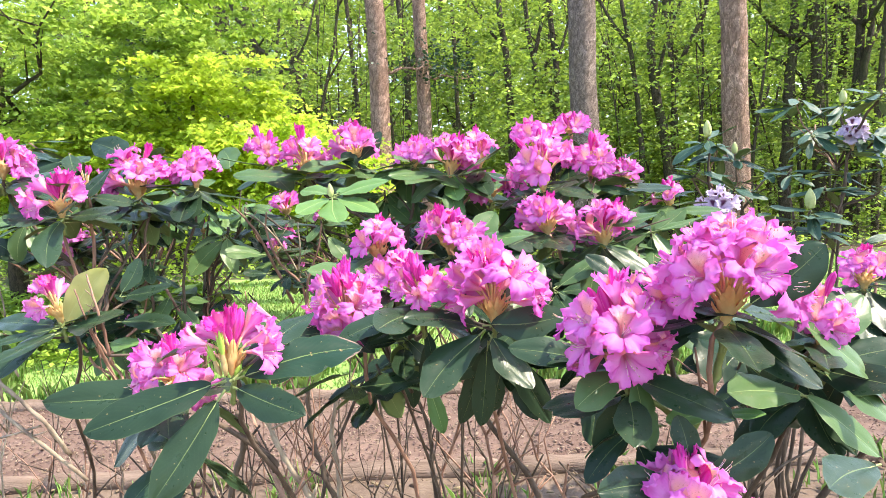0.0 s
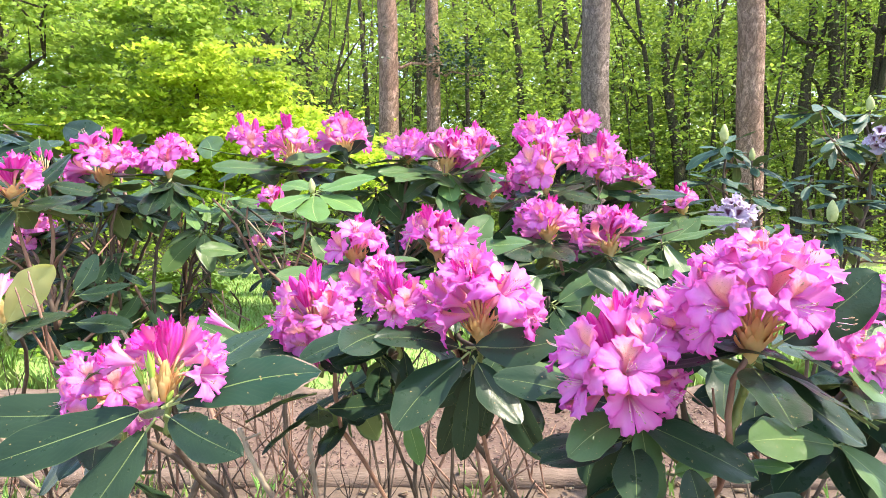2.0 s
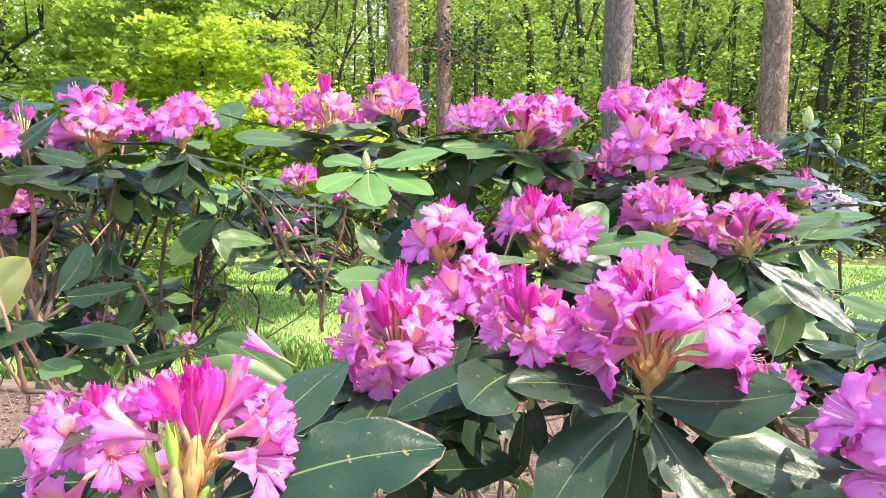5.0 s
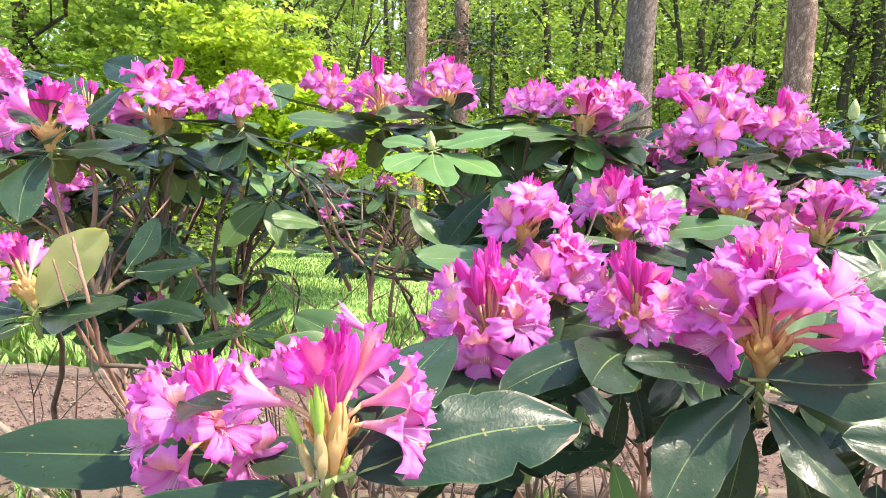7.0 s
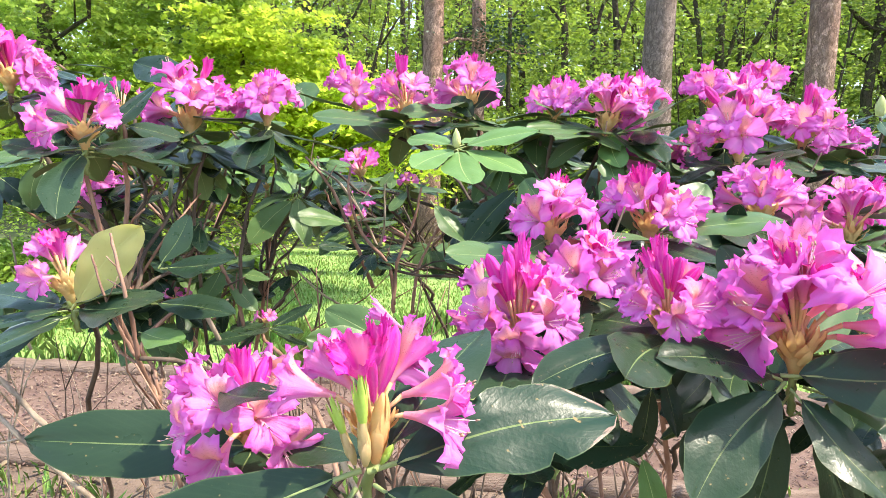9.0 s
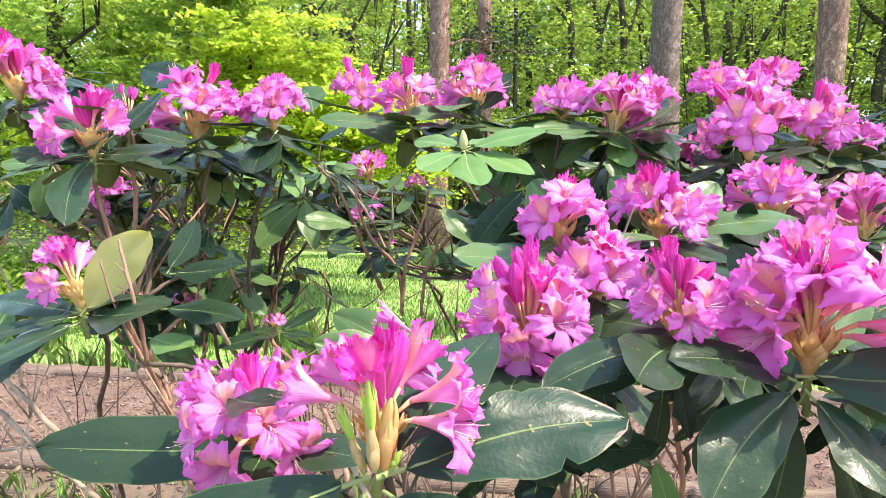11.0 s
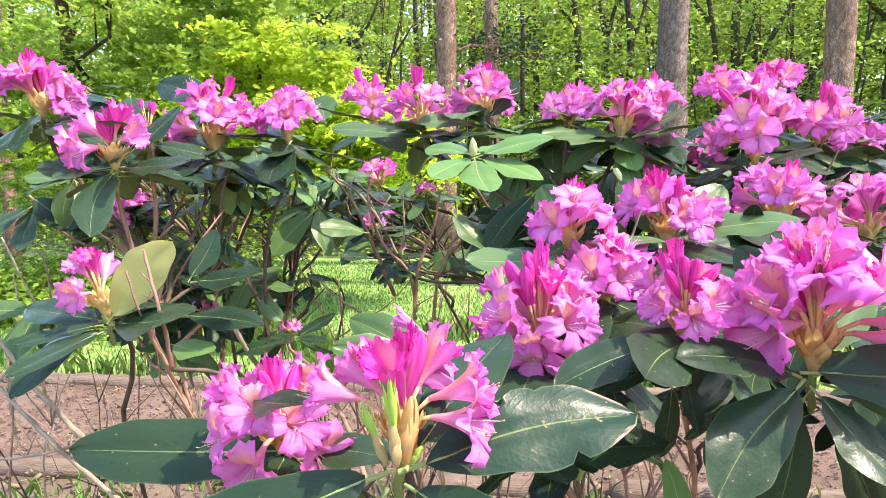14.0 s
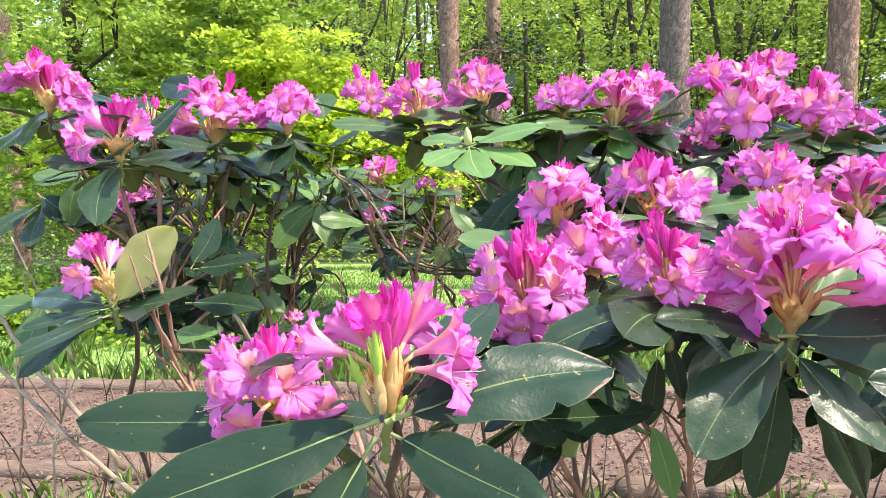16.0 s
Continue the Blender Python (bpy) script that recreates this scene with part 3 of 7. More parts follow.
def bent_branch(bush, points, r0, r1, mat, seed=0, stubs=2):
    """A bare branch through a few places, smoothed, with cut stubs."""
    rng = random.Random(seed)
    pts = [Vector(p) - bush.location for p in points]
    line = []
    for k in range(len(pts) - 1):
        a, b = pts[k], pts[k + 1]
        p0, p3 = pts[max(k - 1, 0)], pts[min(k + 2, len(pts) - 1)]
        for j in range(5):
            t = j / 5
            line.append(0.5 * (2 * a + (b - p0) * t + (2 * p0 - 5 * a + 4 * b - p3) * t * t + (3 * a - p0 - 3 * b + p3) * t ** 3))
    line.append(pts[-1])
    n = len(line) - 1
    line = [p + Vector((rng.uniform(-1, 1), rng.uniform(-1, 1), 0)) * r0 * 0.5 for p in line]
    so = Soup()
    so.tube(line, [(r0 + (r1 - r0) * k / n) * (1 + 0.12 * math.sin(2.3 * k + seed)) for k in range(n + 1)], 8, 0, 0.1, seed)
    for k in range(stubs):
        q = line[rng.randrange(1, n)]
        d = Vector((rng.uniform(-1, 1), rng.uniform(-0.6, 0.4), rng.uniform(0.2, 1))).normalized()
        so.tube([q, q + d * rng.uniform(0.02, 0.08)], [r0 * 0.6, r0 * 0.4], 6, 0, 0.1, k)
    return part("branch", so.mesh("branch", [mat]), bush)

# ---- ground, path, lawn ----
SOIL = simple("bed_soil", (0.13, 0.090, 0.066), (0.205, 0.15, 0.11), 3.0, 0.95, 0.8, 0.02, None, None, 0.2, 0, "Object")
MULCH = simple("path_mulch", (0.128, 0.080, 0.062), (0.225, 0.150, 0.117), 2.8, 0.95, 0.9, 0.012, None, None, 0.2)
CHIP = simple("bark_chip", (0.14, 0.090, 0.070), (0.27, 0.185, 0.145), 8.0, 0.9, 0.5, 0.003, None, "island", 0.2)
LOG = simple("edging_log", (0.16, 0.110, 0.082), (0.30, 0.215, 0.165), 5.0, 0.9, 0.9, 0.01, (0.6, 4, 4), None, 0.2)
GRASS = simple("grass_blade", (0.20, 0.34, 0.075), (0.30, 0.45, 0.12), 1.2, 0.6, 0.1, 0.001, None, "island", 0.3, 0.3)
LAWN = simple("lawn_ground", (0.21, 0.32, 0.085), (0.29, 0.41, 0.13), 1.3, 0.95, 0.6, 0.01, None, None, 0.2)
LITTER = simple("dead_leaf", (0.16, 0.108, 0.072), (0.27, 0.19, 0.125), 9.0, 0.8, 0.3, 0.002, None, "island", 0.2, 0.15)

m, n, l, b = material("forest_floor")
g1, g2 = noise_at(n, l, 0.35, 5.0), noise_at(n, l, 9.0, 6.0)
col = mix(n, l, ramp(n, l, g1, [(0.42, (0, 0, 0)), (0.58, (1, 1, 1))]), (0.085, 0.12, 0.03), (0.15, 0.11, 0.065))
col = mix(n, l, calc(n, l, "MULTIPLY", g2, 0.6), col, (0.05, 0.06, 0.02))
l.new(col, b.inputs["Base Color"])
b.inputs["Roughness"].default_value = 0.95
bump(n, l, b, g2, 0.8, 0.03)
FLOOR = m


def sheet(name, x0, x1, y0, y1, z, nx, ny, mat, rough, seed):
    xs, ys = np.linspace(x0, x1, nx + 1), np.linspace(y0, y1, ny + 1)
    verts = [(x, y, z + rough * noise.noise((x * 1.3 + seed, y * 1.3, 0.5)) + rough * 0.5 * noise.noise((x * 5.1, y * 5.1, seed))) for y in ys for x in xs]
    faces = [(j * (nx + 1) + i, j * (nx + 1) + i + 1, (j + 1) * (nx + 1) + i + 1, (j + 1) * (nx + 1) + i) for j in range(ny) for i in range(nx)]
    return tagged(new(name, mesh_of(name, verts, faces, mat)), kind="structure")


def scatter(name, verts, faces, mat, label, category):
    """Many small loose pieces as one mesh, from arrays of equal pieces (pieces, corners, 3)."""
    k, c = verts.shape[:2]
    f = (np.asarray(faces)[None] + (np.arange(k) * c)[:, None, None]).reshape(-1, len(faces[0]))
    me = bpy.data.meshes.new(name)
    me.vertices.add(k * c)
    me.vertices.foreach_set("co", verts.astype(np.float32).ravel())
    w = f.shape[1]
    me.loops.add(f.size)
    me.loops.foreach_set("vertex_index", f.astype(np.int32).ravel())
    me.polygons.add(len(f))
    me.polygons.foreach_set("loop_start", np.arange(0, f.size, w, dtype=np.int32))
    me.materials.append(mat)
    me.update(calc_edges=True)
    me.validate()
    return me


rg = np.random.default_rng(5)
NEAR_EDGE, FAR_EDGE = 3.18, 4.48
ground = sheet("ground", -160, 160, -60, 200, -0.03, 80, 80, FLOOR, 0.0, 1)
tagged(ground, "woodland floor with leaf litter and low green growth", "ground")
bed = sheet("flower_bed", -9, 9, -2.5, NEAR_EDGE, 0.0, 90, 28, SOIL, 0.02, 2)
tagged(bed, "brown soil of the shrub bed with litter", "ground")
path = sheet("path", -9, 9, NEAR_EDGE, FAR_EDGE, 0.0, 90, 10, MULCH, 0.012, 3)
tagged(path, "woodland path of pale brown bark mulch", "path")
lawn = sheet("lawn", -14, 14, FAR_EDGE, 11.5, 0.0, 90, 30, LAWN, 0.03, 4)
tagged(lawn, "bright green clearing of short grass behind the path", "lawn")


def box_chips(count, x0, x1, y0, y1, size, zmax):
    c = np.stack([rg.uniform(x0, x1, count), rg.uniform(y0, y1, count), rg.uniform(0.008, zmax, count)], 1)
    L = size * rg.uniform(0.5, 1.6, count)
    dims = np.stack([L, L * rg.uniform(0.25, 0.6, count), L * rg.uniform(0.08, 0.2, count)], 1) / 2
    corner = np.array([(-1, -1, -1), (1, -1, -1), (1, 1, -1), (-1, 1, -1), (-0.8, -0.8, 1), (0.9, -0.7, 1), (0.8, 0.8, 1), (-0.9, 0.7, 1)], float)
    v = corner[None] * dims[:, None]
    a, t = rg.uniform(0, 6.28, count), rg.normal(0, 0.35, count)
    ct, st = np.cos(t)[:, None], np.sin(t)[:, None]
    v = np.stack([v[..., 0] * ct - v[..., 2] * st, v[..., 1], v[..., 0] * st + v[..., 2] * ct], -1)
    ca, sa2 = np.cos(a)[:, None], np.sin(a)[:, None]
    v = np.stack([v[..., 0] * ca - v[..., 1] * sa2, v[..., 0] * sa2 + v[..., 1] * ca, v[..., 2]], -1)
    return v + c[:, None]


BOX = [(3, 2, 1, 0), (4, 5, 6, 7), (0, 1, 5, 4), (1, 2, 6, 5), (2, 3, 7, 6), (3, 0, 4, 7)]
chips = new("mulch_chips", scatter("mulch_chips", np.concatenate([box_chips(11000, -3.6, 4.0, NEAR_EDGE + 0.06, FAR_EDGE - 0.06, 0.014, 0.012), box_chips(4000, -9, 9, NEAR_EDGE + 0.06, FAR_EDGE - 0.06, 0.022, 0.013)]), BOX, CHIP, "", ""))
tagged(chips, "loose bark chips strewn over the path", "bark mulch", kind="stuff")
bits = new("bed_litter", scatter("bed_litter", np.concatenate([box_chips(6000, -5, 5, -1.0, NEAR_EDGE - 0.06, 0.034, 0.022), box_chips(1500, -4, 4, NEAR_EDGE - 0.12, NEAR_EDGE + 0.14, 0.014, 0.05), box_chips(1500, -4, 4, FAR_EDGE - 0.16, FAR_EDGE + 0.1, 0.014, 0.05)]), BOX, LITTER, "", ""))
tagged(bits, "dry twigs and bark bits on the soil of the bed", "litter", kind="stuff")


def blades(count, x0, x1, y0, y1, height, keep=None):
    p = np.stack([rg.uniform(x0, x1, count), rg.uniform(y0, y1, count), np.zeros(count)], 1)
    if keep is not None:
        p = p[keep(p)]
    count = len(p)
    h = height * rg.uniform(0.4, 1.5, count)
    w = rg.uniform(0.002, 0.0045, count) * (1 + p[:, 1] * 0.12)
    a = rg.uniform(0, 6.28, count)
    d = np.stack([np.cos(a), np.sin(a), np.zeros(count)], 1)
    e = np.stack([-np.sin(a), np.cos(a), np.zeros(count)], 1)
    lean = rg.uniform(0.1, 0.7, count)
    up = np.array((0, 0, 1.0))
    mid = p + d * (h * lean * 0.25)[:, None] + up * (h * 0.6)[:, None]
    tip = p + d * (h * lean)[:, None] + up * h[:, None]
    return np.stack([p - e * w[:, None], p + e * w[:, None], mid + e * w[:, None] * 0.8, tip, mid - e * w[:, None] * 0.8], 1)


lawn_v = blades(70000, -6, 7, FAR_EDGE + 0.08, 11.0, 0.035)
tuft_v = blades(14000, -5, 5, FAR_EDGE + 0.02, 6.0, 0.16, lambda p: np.array([noise.noise((q[0] * 1.1, q[1] * 1.4, 3.0)) > 0.05 for q in p]))
bed_v = blades(2500, -3, 3, 2.2, NEAR_EDGE + 0.05, 0.09, lambda p: np.array([noise.noise((q[0] * 1.7, q[1] * 2.0, 7.0)) > 0.1 for q in p]))
grass = new("grass", scatter("grass", np.concatenate([lawn_v, tuft_v, bed_v]), [(0, 1, 2, 3, 4)], GRASS, "", ""))
tagged(grass, "fresh green grass blades on the clearing and by the logs", "grass", kind="stuff")


def edging_log(x, y, length, r, turn, seed):
    """A debarked round timber lying along the path."""
    rng = random.Random(seed)
    so = Soup()
    k = 36
    so.tube([(-length / 2 + length * i / k, 0.012 * noise.noise((i * 0.4, seed, 0)), r * 0.22 + 0.02 * noise.noise((i * 0.4, 3, seed))) for i in range(k + 1)],
            [r * (0.80 if i in (0, k) else 1.0 + 0.09 * rng.uniform(-1, 1)) for i in range(k + 1)], 16, 0, 0.055, seed)
    ob = new("edging_log", so.mesh("edging_log", [LOG]))
    ob.matrix_basis = pose(x, y, 0.0, 0, 0, turn)
    return tagged(ob, "weathered round timber log edging the mulch path", "log", "path edging logs")


for i in range(6):
    edging_log(-6.3 + 2.55 * i, FAR_EDGE, 2.5, 0.055, random.Random(i).uniform(-0.6, 0.6), i)
    edging_log(-5.9 + 2.45 * i, NEAR_EDGE, 2.4, 0.055, random.Random(i + 9).uniform(-0.8, 0.8), i + 20)

# ---- woodland ----


def bark(name, a, c, scale, stretch, strength, moss=None):
    m, n, l, b = material(name)
    big = noise_at(n, l, scale * 0.25, 4.0, "Object", 0.6, stretch)
    fine = noise_at(n, l, scale, 6.0, "Object", 0.7, stretch)
    vor = n.new("ShaderNodeTexVoronoi")
    vor.feature = "DISTANCE_TO_EDGE"
    vor.inputs["Scale"].default_value = scale * 1.1
    tc, mp = n.new("ShaderNodeTexCoord"), n.new("ShaderNodeMapping")
    mp.inputs["Scale"].default_value = stretch
    l.new(tc.outputs["Object"], mp.inputs[0])
    wob = n.new("ShaderNodeVectorMath")
    wob.operation = "ADD"
    l.new(mp.outputs[0], wob.inputs[0])
    l.new(mix(n, l, 1.0, (0, 0, 0), fine), wob.inputs[1])
    l.new(wob.outputs[0], vor.inputs[0])
    crack = ramp(n, l, vor.outputs[0], [(0.0, (0, 0, 0)), (0.28, (1, 1, 1))])
    col = mix(n, l, ramp(n, l, big, [(0.35, (0, 0, 0)), (0.65, (1, 1, 1))]), a, c)
    col = mix(n, l, calc(n, l, "MULTIPLY", fine, 0.5), col, tuple(v * 0.6 for v in a))
    dark = mix(n, l, crack, tuple(v * 0.28 for v in a), col)
    if moss:
        dark = mix(n, l, ramp(n, l, noise_at(n, l, 1.2, 4.0), [(0.5, (0, 0, 0)), (0.68, (0.7, 0.7, 0.7))]), dark, moss)
    l.new(dark, b.inputs["Base Color"])
    b.inputs["Roughness"].default_value = 0.9
    b.inputs["Specular IOR Level"].default_value = 0.2
    bump(n, l, b, calc(n, l, "ADD", calc(n, l, "MULTIPLY", fine, 0.5), crack), strength, 0.02)
    return m


PINE_GREY = bark("pine_bark_grey", (0.46, 0.33, 0.28), (0.68, 0.52, 0.46), 12.0, (1, 1, 0.55), 1.0)
PINE_RED = bark("pine_bark_reddish", (0.62, 0.36, 0.27), (0.82, 0.56, 0.46), 9.5, (1, 1, 0.5), 1.0)
DARK_BARK = bark("oak_bark_dark", (0.125, 0.098, 0.066), (0.20, 0.165, 0.115), 16.0, (1, 1, 0.25), 0.8, (0.09, 0.11, 0.035))


def foliage(name, a, c, share):
    m, n, l, b = material(name)
    r = rand(n, "island")
    col = ramp(n, l, r, [(0.0, tuple(v * 0.4 for v in a)), (0.45, a), (0.8, c), (1.0, tuple(min(0.85, v * 1.25) for v in c))])
    col = mix(n, l, ramp(n, l, noise_at(n, l, 0.8, 2.0), [(0.4, (0, 0, 0)), (0.62, (1, 1, 1))]), col, tuple(v * 0.6 for v in a))
    l.new(col, b.inputs["Base Color"])
    b.inputs["Roughness"].default_value = 0.5
    b.inputs["Specular IOR Level"].default_value = 0.35
    thin(m, n, l, b, mix(n, l, 0.5, col, c), share)
    return m


MAPLE = foliage("maple_leaves", (0.34, 0.50, 0.045), (0.68, 0.83, 0.10), 0.6)
OAK = foliage("oak_leaves", (0.21, 0.36, 0.045), (0.53, 0.69, 0.115), 0.54)
WOOD_LEAF = foliage("woodland_leaves", (0.12, 0.225, 0.03), (0.43, 0.58, 0.085), 0.40)
NEEDLES = foliage("conifer_needles", (0.03, 0.07, 0.035), (0.05, 0.10, 0.05), 0.15)


def leaf_cloud(name, centres, size, mat, flat=0.5, rng=rg, lobed=False):
    """Small leaves, one at each centre, each bent along its midrib."""
    k = len(centres)
    a = rng.uniform(0, 6.28, k)
    d = np.stack([np.cos(a), np.sin(a), rng.normal(-0.25, 0.35, k)], 1)
    d /= np.linalg.norm(d, axis=1)[:, None]
    up = np.stack([rng.normal(0, flat, k), rng.normal(0, flat, k), np.ones(k)], 1)
    s = np.cross(d, up)
    s /= np.linalg.norm(s, axis=1)[:, None]
    nn = np.cross(s, d)
    L = size * rng.uniform(0.6, 1.35, k)

    def at(x, y, z):
        return centres + d * (L * y)[:, None] + s * (L * x)[:, None] + nn * (L * z)[:, None]
    if lobed:
        v = np.stack([at(0, -0.5, 0), at(0.30, -0.42, 0.05), at(0.20, -0.12, 0.03), at(0.55, 0.02, 0.08), at(0.22, 0.16, 0.03), at(0.26, 0.36, 0.02), at(0, 0.62, -0.06),
                      at(-0.26, 0.36, 0.02), at(-0.22, 0.16, 0.03), at(-0.55, 0.02, 0.08), at(-0.20, -0.12, 0.03), at(-0.30, -0.42, 0.05)], 1)
        faces = [(0, 1, 2), (2, 3, 4), (4, 5, 6), (6, 7, 8), (8, 9, 10), (10, 11, 0), (0, 2, 10), (2, 4, 10), (4, 8, 10), (4, 6, 8)]
        return scatter(name, v, faces, mat, "", "")
    v = np.stack([at(0, -0.5, 0), at(0.30, -0.05, 0.07), at(0, 0.5, -0.05), at(-0.30, -0.05, 0.07)], 1)
    return scatter(name, v, [(0, 1, 2, 3)], mat, "", "")


def clumps(count, centre, size, per, radius, rng=rg, hollow=0.0, tier=0.26):
    """Leaf places in sprays: centres in an ellipsoid, leaves in flat tiers round each."""
    q = rng.normal(0, 1, (count, 3))
    q /= np.linalg.norm(q, axis=1)[:, None]
    q *= (hollow + (1 - hollow) * rng.uniform(0, 1, count) ** 0.45)[:, None]
    c = np.asarray(centre) + q * np.asarray(size)
    off = rng.normal(0, 1, (count, per, 3)) * radius * np.array((1, 1, tier))
    off *= rng.uniform(0.5, 1.4, (count, 1, 1))
    return (c[:, None] + off).reshape(-1, 3), c


def tree(name, x, y, height, r, lean, mat, label, category, group="", bend=0.0, limbs=(), crown=None, crown_mat=None, leaf_size=0.09, seed=0, taper=0.55, lobed=False):
    """Trunk with root flare, limbs that fork, and a crown of separate leaves."""
    rng = random.Random(seed + 77)
    t = thing(name, (x, y, 0), label, category, group)
    pts, rad, k = [], [], 22
    for i in range(k + 1):
        q = i / k
        z = height * q
        pts.append((lean[0] * z + bend * math.sin(q * 5 + seed) + 0.03 * r * i * rng.uniform(-1, 1), lean[1] * z + 0.5 * bend * math.cos(q * 4 + seed), z - 0.08))
        rad.append(r * (1 - (1 - taper) * q) * (1 + 0.55 * math.exp(-z / 0.25)) * (1 + 0.03 * rng.uniform(-1, 1)))
    so = Soup()
    so.tube(pts, rad, 16, 0, 0.035, seed)
    part("trunk", so.mesh("trunk", [mat]), t)
    ends = []
    for z0, az, length, rise, thick in limbs:
        i = min(k - 1, int(z0 / height * k))
        p = Vector(pts[i])
        d = Vector((math.cos(radians(az)), math.sin(radians(az)), 0))
        line = [p]
        for j in range(1, 9):
            q = j / 8
            line.append(p + d * length * q + Vector((0, 0, rise * length * q ** 1.3)) + Vector((rng.uniform(-1, 1), rng.uniform(-1, 1), rng.uniform(-1, 1))) * 0.045 * length)
        lo = Soup()
        lo.tube(line, [thick * (1 - 0.8 * j / 8) for j in range(9)], 8, 0, 0.06, seed)
        for j in (2, 4, 5, 6, 7):
            e = line[j] + Vector((rng.uniform(-1, 1), rng.uniform(-1, 1), rng.uniform(-0.1, 0.9))) * length * 0.32
            lo.tube([line[j], line[j].lerp(e, 0.5) + Vector((0, 0, 0.04 * length)), e], [thick * 0.35, thick * 0.22, thick * 0.08], 5, 0, 0.05, j)
            ends.append(e)
        ends.append(line[-1])
        part("limb", lo.mesh("limb", [mat]), t)
    if crown is not None:
        c = np.concatenate([crown] + [np.array(e)[None] + np.random.default_rng(seed + 5).normal(0, 0.22, (60, 3)) for e in ends]) if ends else crown
        part("crown", leaf_cloud("crown", c, leaf_size, crown_mat, 0.8, np.random.default_rng(seed + 3), lobed), t)
    return t

# pines near the clearing: place, girth, lean
def high_crown(z, spread, count, seed):
    return clumps(count, (0, 0, z), (spread, spread, spread * 0.6), 40, 0.35, np.random.default_rng(seed))[0]


tree("pine_tree", 1.80, 8.45, 21.0, 0.195, (-0.012, 0), PINE_GREY, "straight pine with grey scaly bark", "tree", "pines by the clearing", 0.02, (), high_crown(20.5, 1.5, 60, 1), NEEDLES, 0.09, 1, 0.5)
tree("pine_tree", 4.45, 9.95, 21.0, 0.205, (-0.018, 0), PINE_RED, "pine with reddish flaking bark", "tree", "pines by the clearing", 0.02, (), high_crown(20.5, 1.5, 60, 2), NEEDLES, 0.09, 2, 0.6)
tree("pine_tree", -1.33, 12.0, 21.0, 0.19, (0.002, 0), PINE_RED, "pine with pinkish brown bark and a short side branch", "tree", "pines by the clearing", 0.02, ((3.9, 20, 1.2, 0.15, 0.035),), high_crown(20.5, 1.5, 60, 3), NEEDLES, 0.09, 3, 0.6)
tree("pine_tree", -0.50, 12.6, 21.0, 0.145, (0.0, 0), PINE_RED, "slender pine with pinkish brown bark", "tree", "pines by the clearing", 0.02, ((4.0, 0, 1.0, -0.05, 0.03),), high_crown(20.5, 1.5, 50, 4), NEEDLES, 0.09, 4, 0.6)

tree("pine_tree", -7.56, 9.0, 21.0, 0.09, (0.0, 0), PINE_RED, "slim pale-barked pine lit by the sun", "tree", "pines by the clearing", 0.02, (), high_crown(20.5, 1.5, 40, 5), NEEDLES, 0.09, 5, 0.6)


# darker broadleaved trunks behind: (x, y, girth, lean, seed)
def woodland_tree(x, y, r, lean, seed, forks=2, bend=0.12):
    rng = random.Random(seed)
    g = np.random.default_rng(seed)
    limbs = [(rng.uniform(2.0, 6.5), rng.uniform(0, 360), rng.uniform(1.6, 3.2), rng.uniform(0.5, 1.3), r * 0.5) for _ in range(forks)]
    c, _ = clumps(70, (0, 0, 6.5), (2.6, 2.6, 4.8), 34, 0.34, g)
    c = c[c[:, 2] > 1.4]
    tree("woodland_tree", x, y, rng.uniform(11, 14), r, lean, DARK_BARK, "dark-barked broadleaved tree in fresh spring leaf", "tree", "woodland trees",
         bend, limbs, c, WOOD_LEAF, 0.095, seed, 0.5)


